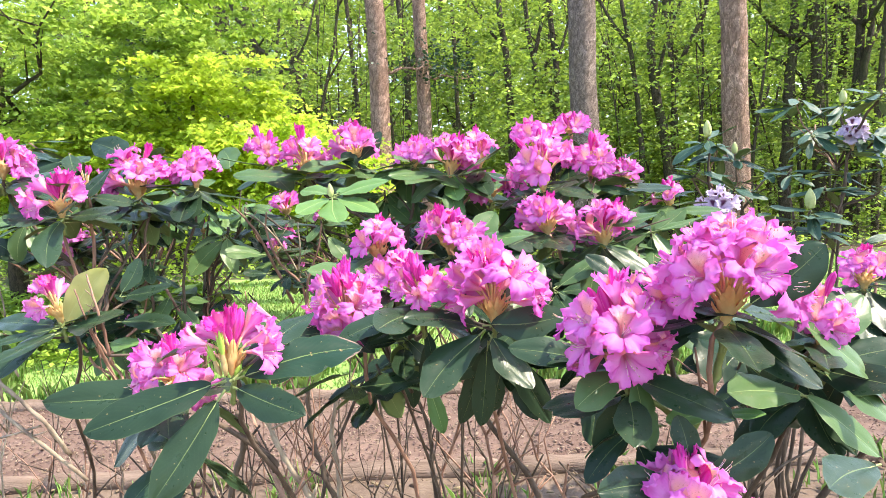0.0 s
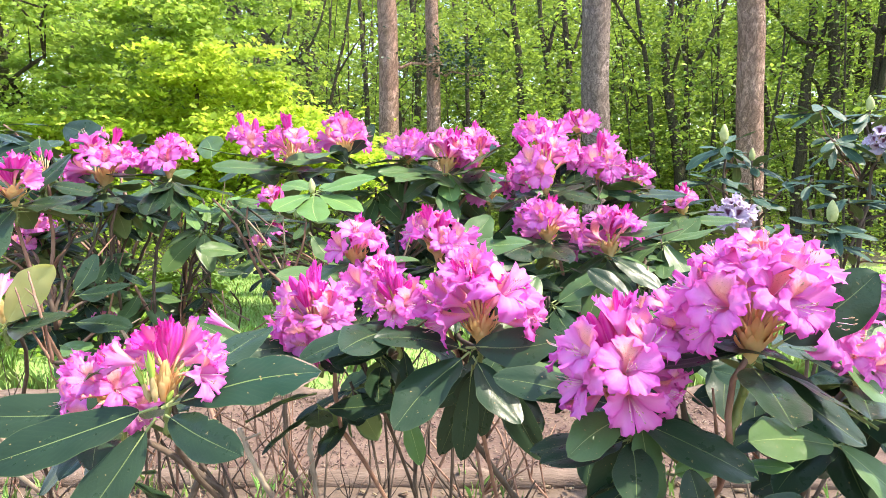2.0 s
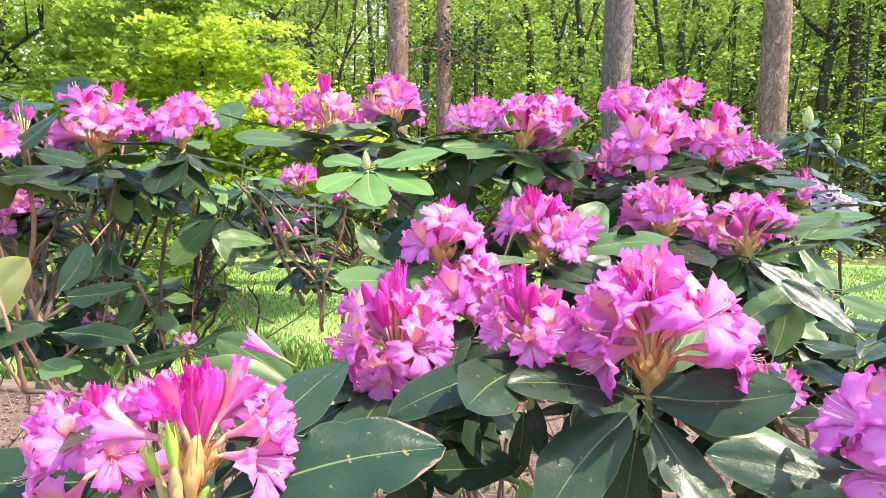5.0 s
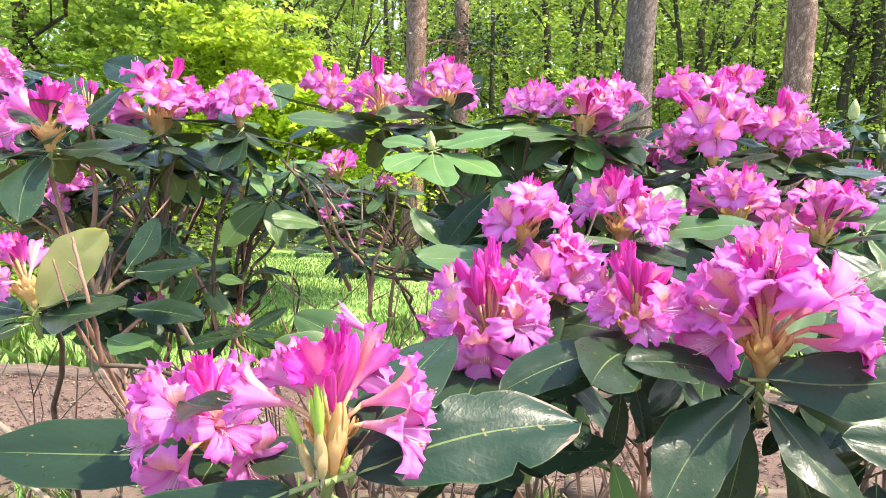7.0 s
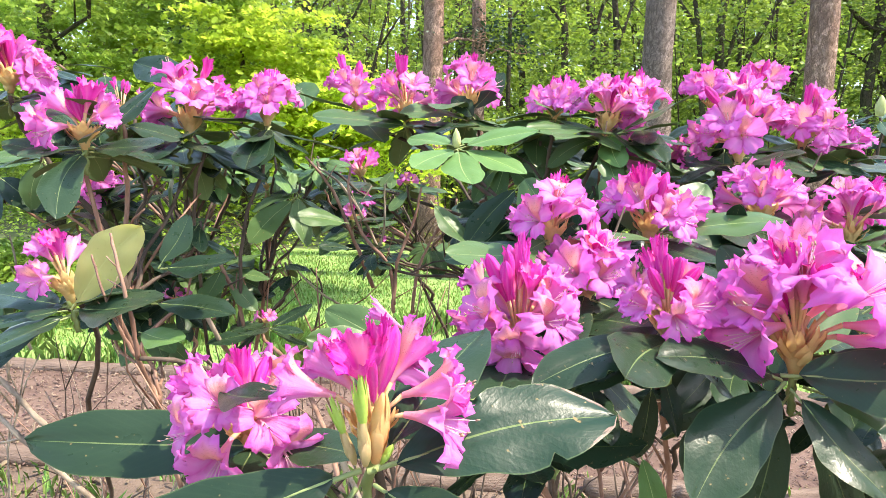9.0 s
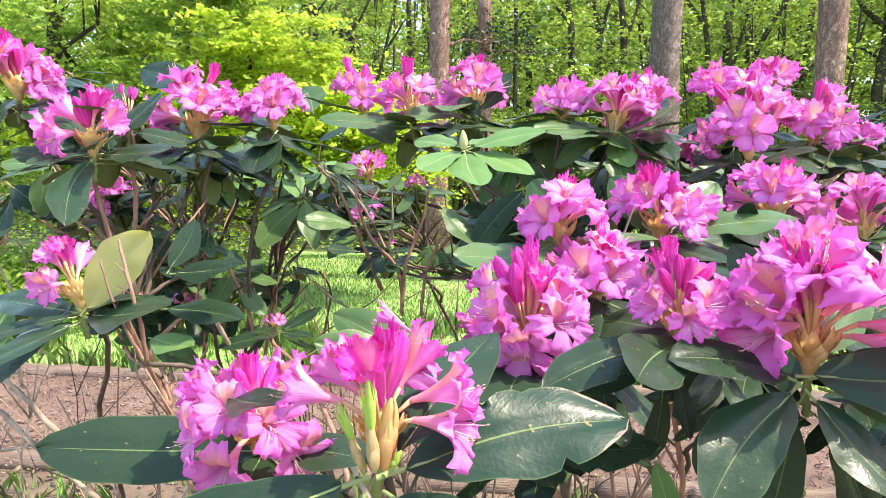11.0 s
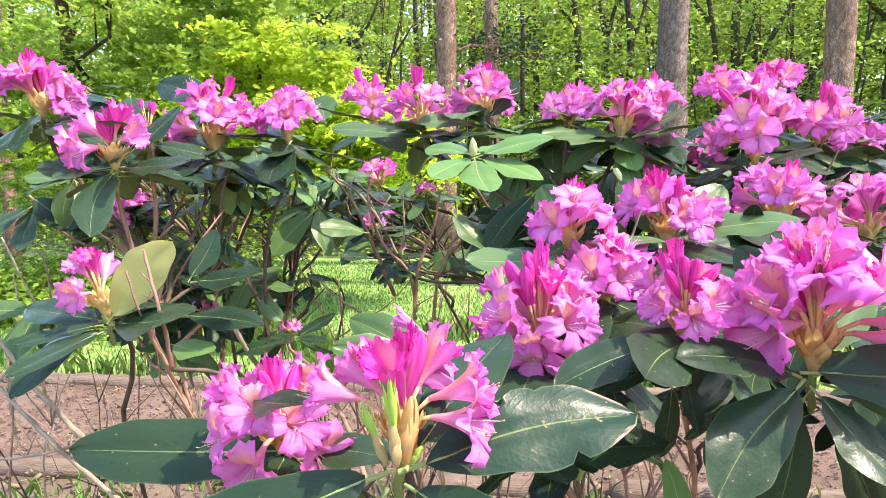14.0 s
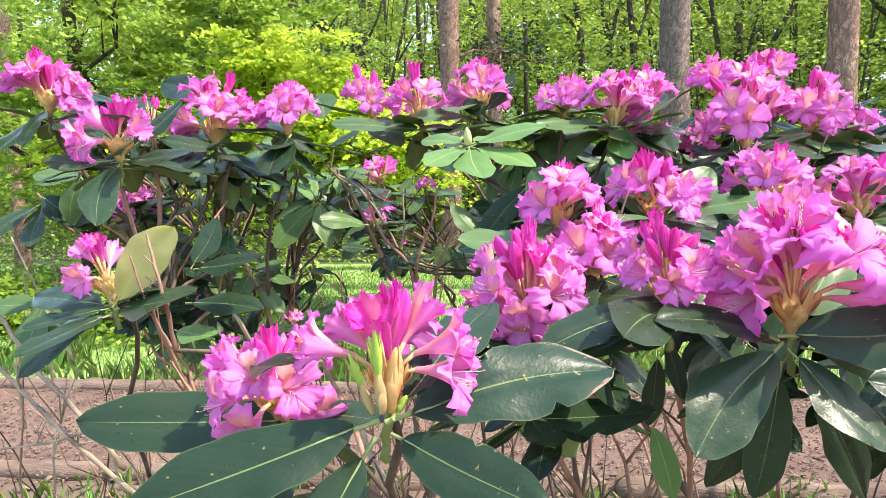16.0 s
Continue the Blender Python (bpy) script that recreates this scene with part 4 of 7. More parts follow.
def lined_tree(y, r, line, limbs, seed):
    """A dark tree whose stem follows a line of (x, z), with limbs (thickness, line), a root flare and a thin high crown."""
    rng = random.Random(seed)
    (x1, z1), (x0, z0) = line[0], line[-1]
    foot = x0 + (x0 - line[-2][0]) * 0.4
    t = thing("woodland_tree", (foot, y, 0), "dark-barked broadleaved tree with a winding forked stem", "tree", "woodland trees")
    lean = max(-0.25, min(0.25, (x1 - line[1][0]) / max(0.3, z1 - line[1][1])))

    def smooth(points, rough):
        pts = [Vector((a - foot, 0, b)) for a, b in points]
        out = []
        for k in range(len(pts) - 1):
            a, b, p0, p3 = pts[k], pts[k + 1], pts[max(k - 1, 0)], pts[min(k + 2, len(pts) - 1)]
            for j in range(4):
                q = j / 4
                out.append(0.5 * (2 * a + (b - p0) * q + (2 * p0 - 5 * a + 4 * b - p3) * q * q + (3 * a - p0 - 3 * b + p3) * q ** 3))
        return [p + Vector((rng.uniform(-1, 1), rng.uniform(-2, 2), 0)) * rough for p in out + [pts[-1]]]
    stem_line = smooth([(x1 + lean * 2.5, z1 + 3.0), *line, (foot, 0.4), (foot, -0.1)], r * 0.12)
    n = len(stem_line) - 1
    so = Soup()
    so.tube(stem_line, [r * (0.55 + 0.45 * k / n + (0.5 if k == n else 0.15 if k == n - 1 else 0.0)) for k in range(n + 1)], 12, 0, 0.06, seed)
    part("trunk", so.mesh("trunk", [DARK_BARK]), t)
    for thick, points in limbs:
        pts = smooth(points, thick * 0.25)
        lo = Soup()
        lo.tube(pts, [thick * (0.5 + 0.5 * k / (len(pts) - 1)) for k in range(len(pts))], 9, 0, 0.07, seed)
        for j in range(3):
            p = pts[rng.randrange(len(pts) - 1)]
            e = p + Vector((rng.uniform(-1, 1), rng.uniform(-0.6, 0.6), rng.uniform(0.1, 0.8))) * 0.9
            lo.tube([p, p.lerp(e, 0.5) + Vector((0, 0, 0.06)), e], [thick * 0.35, thick * 0.25, thick * 0.08], 5, 0, 0.05, j)
        part("limb", lo.mesh("limb", [DARK_BARK]), t)
    top = stem_line[0]
    c = clumps(26, (top.x, top.y, top.z + 0.6), (2.0, 2.0, 1.6), 34, 0.3, np.random.default_rng(seed))[0]
    part("crown", leaf_cloud("crown", c, 0.09, WOOD_LEAF, 0.8, np.random.default_rng(seed + 3)), t)


lined_tree(15.5, 0.14, [(4.99, 5.79), (4.88, 4.61), (5.04, 3.26), (5.25, 1.95)], [(0.05, [(5.9, 6.3), (5.4, 5.2), (5.0, 3.9)])], 200)
lined_tree(16.5, 0.085, [(6.65, 6.0), (6.30, 5.18), (5.96, 4.49), (5.80, 3.78), (5.74, 2.78)], [(0.06, [(5.56, 6.2), (5.61, 5.5), (5.72, 4.3), (5.78, 3.6)])], 201)
lined_tree(15.0, 0.075, [(4.07, 5.69), (4.21, 4.79), (4.32, 4.01), (4.41, 3.09), (4.46, 2.17)], [(0.055, [(3.40, 6.0), (3.86, 5.19), (4.21, 4.73)])], 202)
lined_tree(14.5, 0.135, [(7.77, 5.34), (7.73, 4.48), (7.65, 3.49), (7.62, 2.49), (7.57, 1.60)], [(0.075, [(8.30, 5.7), (8.00, 4.84), (7.79, 4.23), (7.68, 3.6)])], 203)
lined_tree(15.2, 0.09, [(9.13, 5.47), (8.87, 4.72), (8.59, 3.95), (8.26, 3.05), (8.04, 2.27)], [(0.05, [(8.80, 5.6), (8.77, 4.6), (8.70, 4.2)])], 204)
lined_tree(14.0, 0.10, [(9.19, 5.11), (9.07, 4.17), (8.97, 3.58), (8.86, 2.86)], [(0.04, [(9.9, 5.6), (9.4, 4.7), (9.05, 4.0)])], 205)
lined_tree(13.5, 0.085, [(9.14, 4.97), (9.05, 3.83), (8.96, 2.79)], [], 206)
lined_tree(16.0, 0.10, [(2.53, 6.08), (2.62, 5.25), (2.69, 4.28), (2.65, 3.31)], [(0.045, [(3.3, 6.2), (2.95, 5.3), (2.69, 4.4)])], 207)
lined_tree(17.0, 0.095, [(2.09, 6.18), (2.14, 5.53), (2.26, 4.79), (2.31, 3.90)], [(0.06, [(2.60, 6.3), (2.48, 5.7), (2.27, 4.9)])], 208)
lined_tree(16.0, 0.11, [(1.30, 6.14), (1.36, 5.46), (1.46, 4.62), (1.49, 3.37)], [(0.04, [(0.6, 6.2), (1.0, 5.5), (1.40, 5.0)])], 209)
lined_tree(18.0, 0.07, [(0.17, 6.80), (0.15, 6.34), (0.18, 5.26)], [(0.03, [(0.9, 6.6), (0.5, 6.0), (0.17, 5.5)])], 210)
lined_tree(16.0, 0.10, [(-1.13, 5.32), (-1.06, 4.48), (-1.10, 3.22)], [(0.05, [(-0.75, 5.9), (-0.80, 5.2), (-1.04, 4.3)])], 211)
lined_tree(17.0, 0.08, [(-2.62, 6.08), (-2.56, 4.89), (-2.51, 4.00)], [], 212)
lined_tree(13.0, 0.085, [(-4.50, 5.56), (-4.60, 4.33), (-4.6, 3.2)], [(0.06, [(-4.9, 5.6), (-4.71, 5.26), (-4.28, 4.88), (-3.89, 4.58), (-3.40, 4.21), (-3.15, 4.05)])], 213)
lined_tree(13.0, 0.065, [(-4.40, 5.56), (-4.15, 5.04), (-3.90, 4.60), (-3.89, 4.18), (-3.9, 3.2)], [(0.035, [(-2.6, 5.6), (-2.80, 4.87), (-3.10, 4.33), (-3.7, 3.9)])], 214)
SPOTS = [(8.2, 14.5, 0.14, 0.00), (8.6, 14.2, 0.11, 0.11), (10.2, 17.0, 0.12, 0.06), (11.5, 16.0, 0.17, 0.05), (12.6, 17.5, 0.17, 0.02), (6.9, 20.0, 0.12, 0.0),
         (0.6, 22.0, 0.12, 0.02), (3.9, 23.0, 0.14, -0.03), (-6.5, 18.0, 0.16, 0.02), (-9.0, 16.0, 0.16, -0.03), (-5.4, 22.0, 0.14, 0.0), (14.5, 21.0, 0.16, 0.0), (9.5, 23.0, 0.15, 0.03)]
for k, (x, y, r, ln) in enumerate(SPOTS):
    woodland_tree(x, y, r, (ln, 0.0), 240 + k)

# deeper woodland: slim stems and leaf screens, joined
rw = np.random.default_rng(31)
for k in range(120):
    y = rw.uniform(19, 46)
    x = rw.uniform(-0.85, 0.95) * y
    r = rw.uniform(0.05, 0.16)
    ln, bd = rw.normal(0, 0.05), rw.normal(0, 0.25)
    so = Soup()
    so.tube([(ln * z + bd * math.sin(z * 0.5 + k), 0, z - 0.1) for z in np.linspace(0, 14, 12)], [r * (1 - 0.4 * q) for q in np.linspace(0, 1, 12)], 7, 0, 0.05, k)
    far = new("far_tree", so.mesh("far_tree", [DARK_BARK]))
    far.location = (x, y, 0)
    tagged(far, "slim dark tree stem deep in the wood", "tree", "far tree stems")
parts = []
for k in range(1650):
    y = rw.uniform(12.5, 46)
    x = rw.uniform(-0.9, 1.0) * y
    z = rw.uniform(0.3, 0.40 * y) if rw.random() < 0.66 else rw.uniform(0.2, 3.0)
    s = rw.uniform(0.5, 1.5)
    parts.append(clumps(13, (x, y, z), (s * 1.3, s * 1.3, s * 0.6), 20, 0.24, rw)[0])
for k in range(170):
    y = rw.uniform(17, 27)
    x, z, s = rw.uniform(-0.05, 0.42) * y, rw.uniform(0.4, 0.33 * y), rw.uniform(0.5, 1.2)
    parts.append(clumps(12, (x, y, z), (s * 1.3, s, s * 0.6), 20, 0.24, rw)[0])
c = np.concatenate(parts)
screen = new("far_tree_leaves", leaf_cloud("far_tree_leaves", c, 0.045 + 0.005 * c[:, 1], WOOD_LEAF, 0.7, rw))
tagged(screen, "fresh green leaves deep in the wood", "woodland", kind="stuff")
parts = []
for k in range(290):
    y = rw.uniform(48, 75)
    x = rw.uniform(-1.0, 1.05) * y
    parts.append(clumps(40, (x, y, 1 + 20 * rw.uniform(0, 1) ** 1.5), (4.5, 3, 4.5), 20, 0.6, rw)[0])
c = np.concatenate(parts)
c = c[c[:, 2] > 0]
hedge = new("far_wood", leaf_cloud("far_wood", c, 0.62, WOOD_LEAF, 0.8, rw))
tagged(hedge, "distant leafy wood closing the view", "woodland", kind="stuff")

# low growth on the woodland floor
c = np.stack([rw.uniform(-14, 16, 26000), rw.uniform(10.5, 26, 26000), rw.uniform(0.02, 0.35, 26000)], 1)
low = new("undergrowth", leaf_cloud("undergrowth", c, 0.09, OAK, 0.6, rw))
tagged(low, "low green undergrowth on the woodland floor", "undergrowth", kind="stuff")

c = np.concatenate([clumps(26, (x, y, 0.25), (0.6, 0.5, 0.35), 40, 0.14, rw)[0] for x, y in zip(rw.uniform(-8, -2.6, 26), rw.uniform(5.6, 8.5, 26))])
c = c[c[:, 2] > 0.01]
shrubs_low = new("low_bushes", leaf_cloud("low_bushes", c, 0.07, OAK, 0.7, rw))
tagged(shrubs_low, "low green bushes at the edge of the clearing", "undergrowth", kind="stuff")

# bright maple at the clearing's edge
gm = np.random.default_rng(8)
sprays = []
for (cx, cz, sx, sz, k) in ((-1.3, 0.9, 1.1, 0.35, 90), (-0.3, 1.05, 1.2, 0.40, 110), (0.7, 1.15, 0.9, 0.40, 90), (1.5, 0.95, 0.6, 0.22, 40), (0.2, 1.7, 0.9, 0.35, 60), (1.1, 0.75, 0.9, 0.3, 60), (-0.2, 0.6, 1.4, 0.35, 70)):
    sprays.append(clumps(int(k * 0.85), (cx * 1.15, 0, cz * 1.15 + 0.75), (sx * 1.25, 0.9, sz * 1.35), 84, 0.15, gm, 0.0, 0.16)[0])
maple_leaves = np.concatenate(sprays)
tree("maple_tree", -3.0, 7.2, 2.9, 0.05, (0.05, 0), DARK_BARK, "small spreading maple with bright yellow-green leaves", "tree", "", 0.05,
     ((0.8, 0, 1.9, 0.3, 0.022), (1.0, 180, 1.6, 0.35, 0.022), (1.3, 40, 1.4, 0.5, 0.02), (1.5, 330, 1.7, 0.3, 0.02), (1.0, 250, 0.9, 0.4, 0.018)), maple_leaves, MAPLE, 0.058, 51, 0.4, True)

# greener tree beside it
go = np.random.default_rng(9)
sprays = []
for (cx, cy, cz, sx, sz, k) in ((1.2, 0.9, 3.2, 1.3, 0.9, 110), (0, 0, 3.4, 2.2, 1.2, 190), (0.6, 0.2, 2.3, 1.3, 0.7, 110), (-0.8, -0.4, 2.2, 1.1, 0.9, 110), (-0.3, 0.3, 1.3, 1.2, 0.5, 60), (1.6, 0.6, 4.0, 1.4, 0.8, 80)):
    sprays.append(clumps(int(k * 0.57), (cx + 0.6, cy, cz), (sx, 1.2, sz), 92, 0.17, go, 0.0, 0.18)[0])
tree("oak_tree", -5.2, 7.4, 4.6, 0.11, (-0.06, 0), DARK_BARK, "leafy green oak with a leaning reddish-brown trunk", "tree", "", 0.06,
     ((1.4, 10, 1.9, 0.5, 0.04), (1.8, 200, 1.6, 0.6, 0.04), (2.2, 60, 1.5, 0.7, 0.035), (2.6, 320, 2.0, 0.5, 0.035), (3.2, 120, 1.4, 0.6, 0.03)), np.concatenate(sprays), OAK, 0.060, 61, 0.5, True)

# dark conifer behind them
gc = np.random.default_rng(10)
tree("conifer_tree", -6.2, 13.5, 9.0, 0.12, (0, 0), DARK_BARK, "dark conifer in the shade behind the maple", "tree", "", 0.02,
     tuple((1.0 + 0.5 * k, 77 * k % 360, 1.2 - 0.05 * k, -0.1, 0.03) for k in range(10)), clumps(60, (0, 0, 4.2), (0.8, 0.8, 2.4), 40, 0.2, gc)[0], NEEDLES, 0.10, 71)

# unseen trees behind and beside the walk, added to block part of the sky's light
for k, (x, y) in enumerate(((3.2, -5.5), (-4.5, -6.5), (-8.5, 1.0), (9.0, 1.5), (0.0, -9.5), (7.5, -8.0))):
    woodland_tree(x, y, 0.17, (0.01, 0.0), 300 + k, 3)

# thin understorey poles among the trees
for k in range(70):
    y = rw.uniform(12.5, 22)
    x = rw.uniform(-0.5, 0.85) * y
    r = rw.uniform(0.018, 0.055)
    ln, bd, h = rw.normal(0, 0.10), rw.normal(0, 0.15), rw.uniform(4, 9)
    pole = thing("sapling", (x, y, 0), "thin dark understorey sapling with fine branches", "tree", "understorey saplings")
    pts = [(ln * z + bd * math.sin(z * 0.7 + k), 0, z - 0.1) for z in np.linspace(0, h, 10)]
    so = Soup()
    so.tube(pts, [r * (1 - 0.6 * q) for q in np.linspace(0, 1, 10)], 7, 0, 0.06, k)
    part("trunk", so.mesh("trunk", [DARK_BARK]), pole)
    for j in range(5):
        p = Vector(pts[int(rw.integers(2, 9))])
        e = p + Vector((rw.uniform(-1, 1), rw.uniform(-0.6, 0.6), rw.uniform(0.2, 1.2))) * rw.uniform(0.5, 1.3)
        so = Soup()
        so.tube([p, p.lerp(e, 0.5) + Vector((0, 0, 0.06)), e], [r * 0.5, r * 0.35, r * 0.12], 5, 0, 0.06, j)
        part("limb", so.mesh("limb", [DARK_BARK]), pole)


# ---- shrubs ----


def leaf_bud(bush, base, tip, r, mat):
    """A pointed bud of overlapping scales."""
    base, tip = Vector(base), Vector(tip)
    h = (tip - base).length
    so = Soup()
    k = 9
    so.tube([(0, 0.0, h * i / k) for i in range(k + 1)], [r * 1.55 * (i / k + 0.10) ** 0.55 * max(0.02, 1 - i / k) ** 0.72 for i in range(k + 1)], 10, 0, 0.05, 3)
    for j in range(9):
        w, z0 = j * 2.4, h * (0.02 + 0.055 * j)
        d, e = Vector((math.cos(w), math.sin(w), 0)), Vector((-math.sin(w), math.cos(w), 0))
        rows = []
        for q in (0, 0.35, 0.7, 1.0):
            ww = r * 0.62 * math.sin(math.pi * (0.25 + 0.72 * q))
            x = min(0.97, z0 / h + 0.45 * q)
            ww *= 1 - x
            p = d * r * (0.05 + 1.58 * (x + 0.10) ** 0.55 * (1 - x) ** 0.72) + Vector((0, 0, h * x))
            rows += [p - e * ww - d * ww * 0.4, p, p + e * ww - d * ww * 0.4]
        so.add(rows, [(3 * a + c, 3 * a + c + 1, 3 * a + c + 4, 3 * a + c + 3) for a in range(3) for c in range(2)], 0)
    z = (tip - base).normalized()
    m = Matrix.Translation(base - bush.location) @ z.to_track_quat("Z", "Y").to_matrix().to_4x4()
    return part("leaf_bud", so.mesh("leaf_bud", [mat]), bush, m)


def new_shoot(bush, base, tip, r, scale_mat, green):
    """A leaf shoot: overlapping sheath scales, with young folded leaves at its tip."""
    base, tip = Vector(base), Vector(tip)
    h = (tip - base).length
    so = Soup()

    def blade(d, e, z0, length, wide, bulge, lean, mat):
        rows = []
        for j in range(7):
            q = j / 6
            ww = wide * math.sin(math.pi * (0.12 + 0.86 * q)) ** 0.8
            p = d * (bulge * math.sin(math.pi * (0.1 + 0.75 * q)) + lean * q * q) + Vector((0, 0, z0 + length * q))
            rows += [p - e * ww - d * ww * 0.55, p, p + e * ww - d * ww * 0.55]
        so.add(rows, [(3 * a + c, 3 * a + c + 1, 3 * a + c + 4, 3 * a + c + 3) for a in range(6) for c in range(2)], mat)
    top = 0.55 if green else 0.95
    k = 8
    so.tube([(0, 0, h * top * i / k) for i in range(k + 1)], [r * (0.2 + 0.3 * math.sin(math.pi * (0.08 + 0.85 * i / k))) if i < k else r * 0.1 for i in range(k + 1)], 9, 0, 0.05, 3)
    for j in range(8):
        w = j * 2.4 + 0.6
        d, e = Vector((math.cos(w), math.sin(w), 0)), Vector((-math.sin(w), math.cos(w), 0))
        blade(d, e, h * 0.03 * j * top, h * (0.62 + 0.03 * j) * top, r * 0.52, r * (0.78 - 0.02 * j), -0.1 * r, 0)
    for j in range(green):
        w = j * 2.4
        d, e = Vector((math.cos(w), math.sin(w), 0)), Vector((-math.sin(w), math.cos(w), 0))
        blade(d, e, h * 0.36, h * (0.64 - 0.05 * (j % 4)), r * 0.30, r * 0.55, r * (0.2 + 0.25 * (j % 3)), 1)
    z = (tip - base).normalized()
    m = Matrix.Translation(base - bush.location) @ z.to_track_quat("Z", "Y").to_matrix().to_4x4()
    return part("leaf_shoot", so.mesh("leaf_shoot", [scale_mat, SHOOT]), bush, m)


def lone_flower(bush, base, tip):
    """One half-open flower on a green stalk."""
    base, tip = Vector(base) - bush.location, Vector(tip) - bush.location
    d = tip - base
    so = Soup()
    so.tube([base, base + d * 0.15, base + d * 0.3], [0.0022, 0.0018, 0.0028], 7, 0)
    stalk = part("flower_stalk", so.mesh("flower_stalk", [STEM_GREEN]), bush)
    f = d.length * 0.7 / 1.55
    part("floret", FLORETS_HALF[1], stalk, Matrix.Translation(base + d * 0.28) @ d.to_track_quat("Z", "Y").to_matrix().to_4x4() @ Matrix.Diagonal((f * 0.62, f * 0.62, f, 1)))


# flowers of single heads: turn, rise, state
FRONT_HEAD = [(-170, 18, "bell"), (-20, 4, "open"), (12, 28, "bell"), (150, 26, "half"), (85, 30, "open"), (-102, 54, "blush"),
              (35, 56, "half"), (150, 62, "blush"), (-40, 80, "deep")]
PAIR_HEAD = [(-100, 8, "open"), (-48, 46, "blush"), (-110, 66, "half"), (-30, 76, "bud"), (170, 10, "open"), (100, 30, "half")]
LOOSE_HEAD = [(-165, 4, "open"), (-128, -4, "open"), (-10, 24, "half"), (-100, 72, "bud"), (150, 62, "bud"), (20, 42, "half"), (90, 20, "open"), (-30, 60, "blush"), (170, 34, "half")]
SPARSE_HEAD = [(-174, 14, "bell"), (-130, 4, "open"), (-98, -14, "open"), (-30, -22, "open"), (165, 32, "open"), (-150, 50, "half"), (60, 25, "open"), (110, 25, "bell"), (-100, 30, "open"),
               (150, 58, "half"), (100, 70, "bud"), (-140, 72, "bud"), (-120, 64, "bud"), (-60, 12, "open")]
LILAC_HEAD = [(-90, 22, "open"), (-142, 25, "open"), (-38, 25, "open"), (-118, 56, "open"), (-62, 56, "open"), (-90, 84, "open"), (180, 30, "open"), (0, 30, "open"), (90, 40, "open"), (-120, -8, "open"), (-60, -8, "open")]
TALL_HEAD = [(-95, -6, "open"), (-100, -40, "open"), (-150, 34, "open"), (-160, 2, "open"), (-130, 8, "open"), (-32, 32, "open"), (-18, 2, "open"), (-55, 12, "open"), (172, -16, "open"), (165, 46, "half"),
             (20, 42, "open"), (-48, 58, "blush"), (90, 10, "open"), (120, 35, "open"), (60, 30, "open"), (-120, 78, "bud"), (180, 80, "bud"), (0, 82, "bud"), (90, 75, "deep")]
BUDDED_HEAD = [(-92, 0, "open"), (-172, 22, "open"), (-140, 10, "bell"), (-42, 12, "open"), (-5, 18, "open"), (150, 30, "open"), (40, 30, "open"), (90, 20, "open"),
               (-135, 60, "bud"), (-50, 60, "bud"), (-95, 72, "bud"), (90, 70, "deep")]
BROAD_HEAD = [(-165, 4, "open"), (-155, 36, "bell"), (-100, 66, "open"), (-46, 32, "open"), (-22, 6, "open"), (-8, -16, "open"), (12, 36, "open"), (178, 30, "open"), (60, 30, "open"), (120, 30, "open"),
              (90, 5, "open"), (-140, 62, "half"), (-50, 74, "blush"), (90, 75, "half"), (150, 70, "bud")]
FULL_HEAD = [(-90, 24, "open"), (-145, 12, "open"), (-40, 8, "open"), (180, 20, "open"), (0, 20, "open"), (-125, 50, "open"), (-55, 50, "open"), (175, 50, "open"), (10, 52, "open"),
             (90, 30, "open"), (60, 5, "open"), (120, 5, "open"), (-90, 74, "open"), (90, 68, "open"), (-162, -8, "open"), (-15, -6, "open"), (-98, 36, "open")]
LOW_HEAD = [(-150, 48, "open"), (-35, 42, "open"), (-95, 28, "open"), (-95, -6, "open"), (-150, 8, "open"), (-30, -4, "open"), (175, 10, "open"), (5, 12, "open"), (90, 25, "open"),
            (150, 40, "open"), (35, 40, "open"), (-70, 72, "half"), (-110, 78, "bud"), (170, -25, "half")]

front_bush = thing("rhododendron_shrub", (-0.420, 1.550, 0.000), "low rhododendron shoots with purple-pink flower heads and large dark leaves", "shrub", "flowering shrubs")
middle_bush = thing("rhododendron_shrub", (0.020, 1.750, 0.000), "rhododendron with pink flower heads over drooping dark leaves", "shrub", "flowering shrubs")
near_bush = thing("rhododendron_shrub", (0.620, 1.350, 0.000), "rhododendron with large pale pink flower heads and broad glossy leaves", "shrub", "flowering shrubs")
left_bush = thing("rhododendron_shrub", (-1.000, 2.000, 0.000), "leggy rhododendron with pink flower heads and one yellowed leaf", "shrub", "flowering shrubs")
back_bush = thing("rhododendron_shrub", (-0.250, 2.350, 0.000), "tall rhododendron with pink flower heads and a sunlit fresh green whorl", "shrub", "flowering shrubs")
backright_bush = thing("rhododendron_shrub", (0.500, 2.150, 0.000), "rhododendron with crowded pink flower heads on top", "shrub", "flowering shrubs")
bluish_bush = thing("rhododendron_shrub", (1.350, 2.750, 0.000), "dark bluish-leaved rhododendron with green buds and pale lilac spotted flowers", "shrub", "flowering shrubs")
truss(front_bush, (-0.285, 0.900, 1.224), (-0.281, 0.900, 1.302), 0.060, 6, 4, 1, plan=FRONT_HEAD, cone=0.75, largest=0.042)
bent_branch(front_bush, [(-0.285, 0.900, 1.224), (-0.286, 0.900, 1.199), (-0.288, 0.900, 1.174)], 0.0042, 0.0036, STEM_GREEN, 70, 0)
stem(front_bush, (-0.285, 0.900, 1.224), (-0.393, 1.636, 0.000), 0.0034, 0.0057, 1, STEM, (0.049, 0.000, 0.999), 0.15, 3, False)
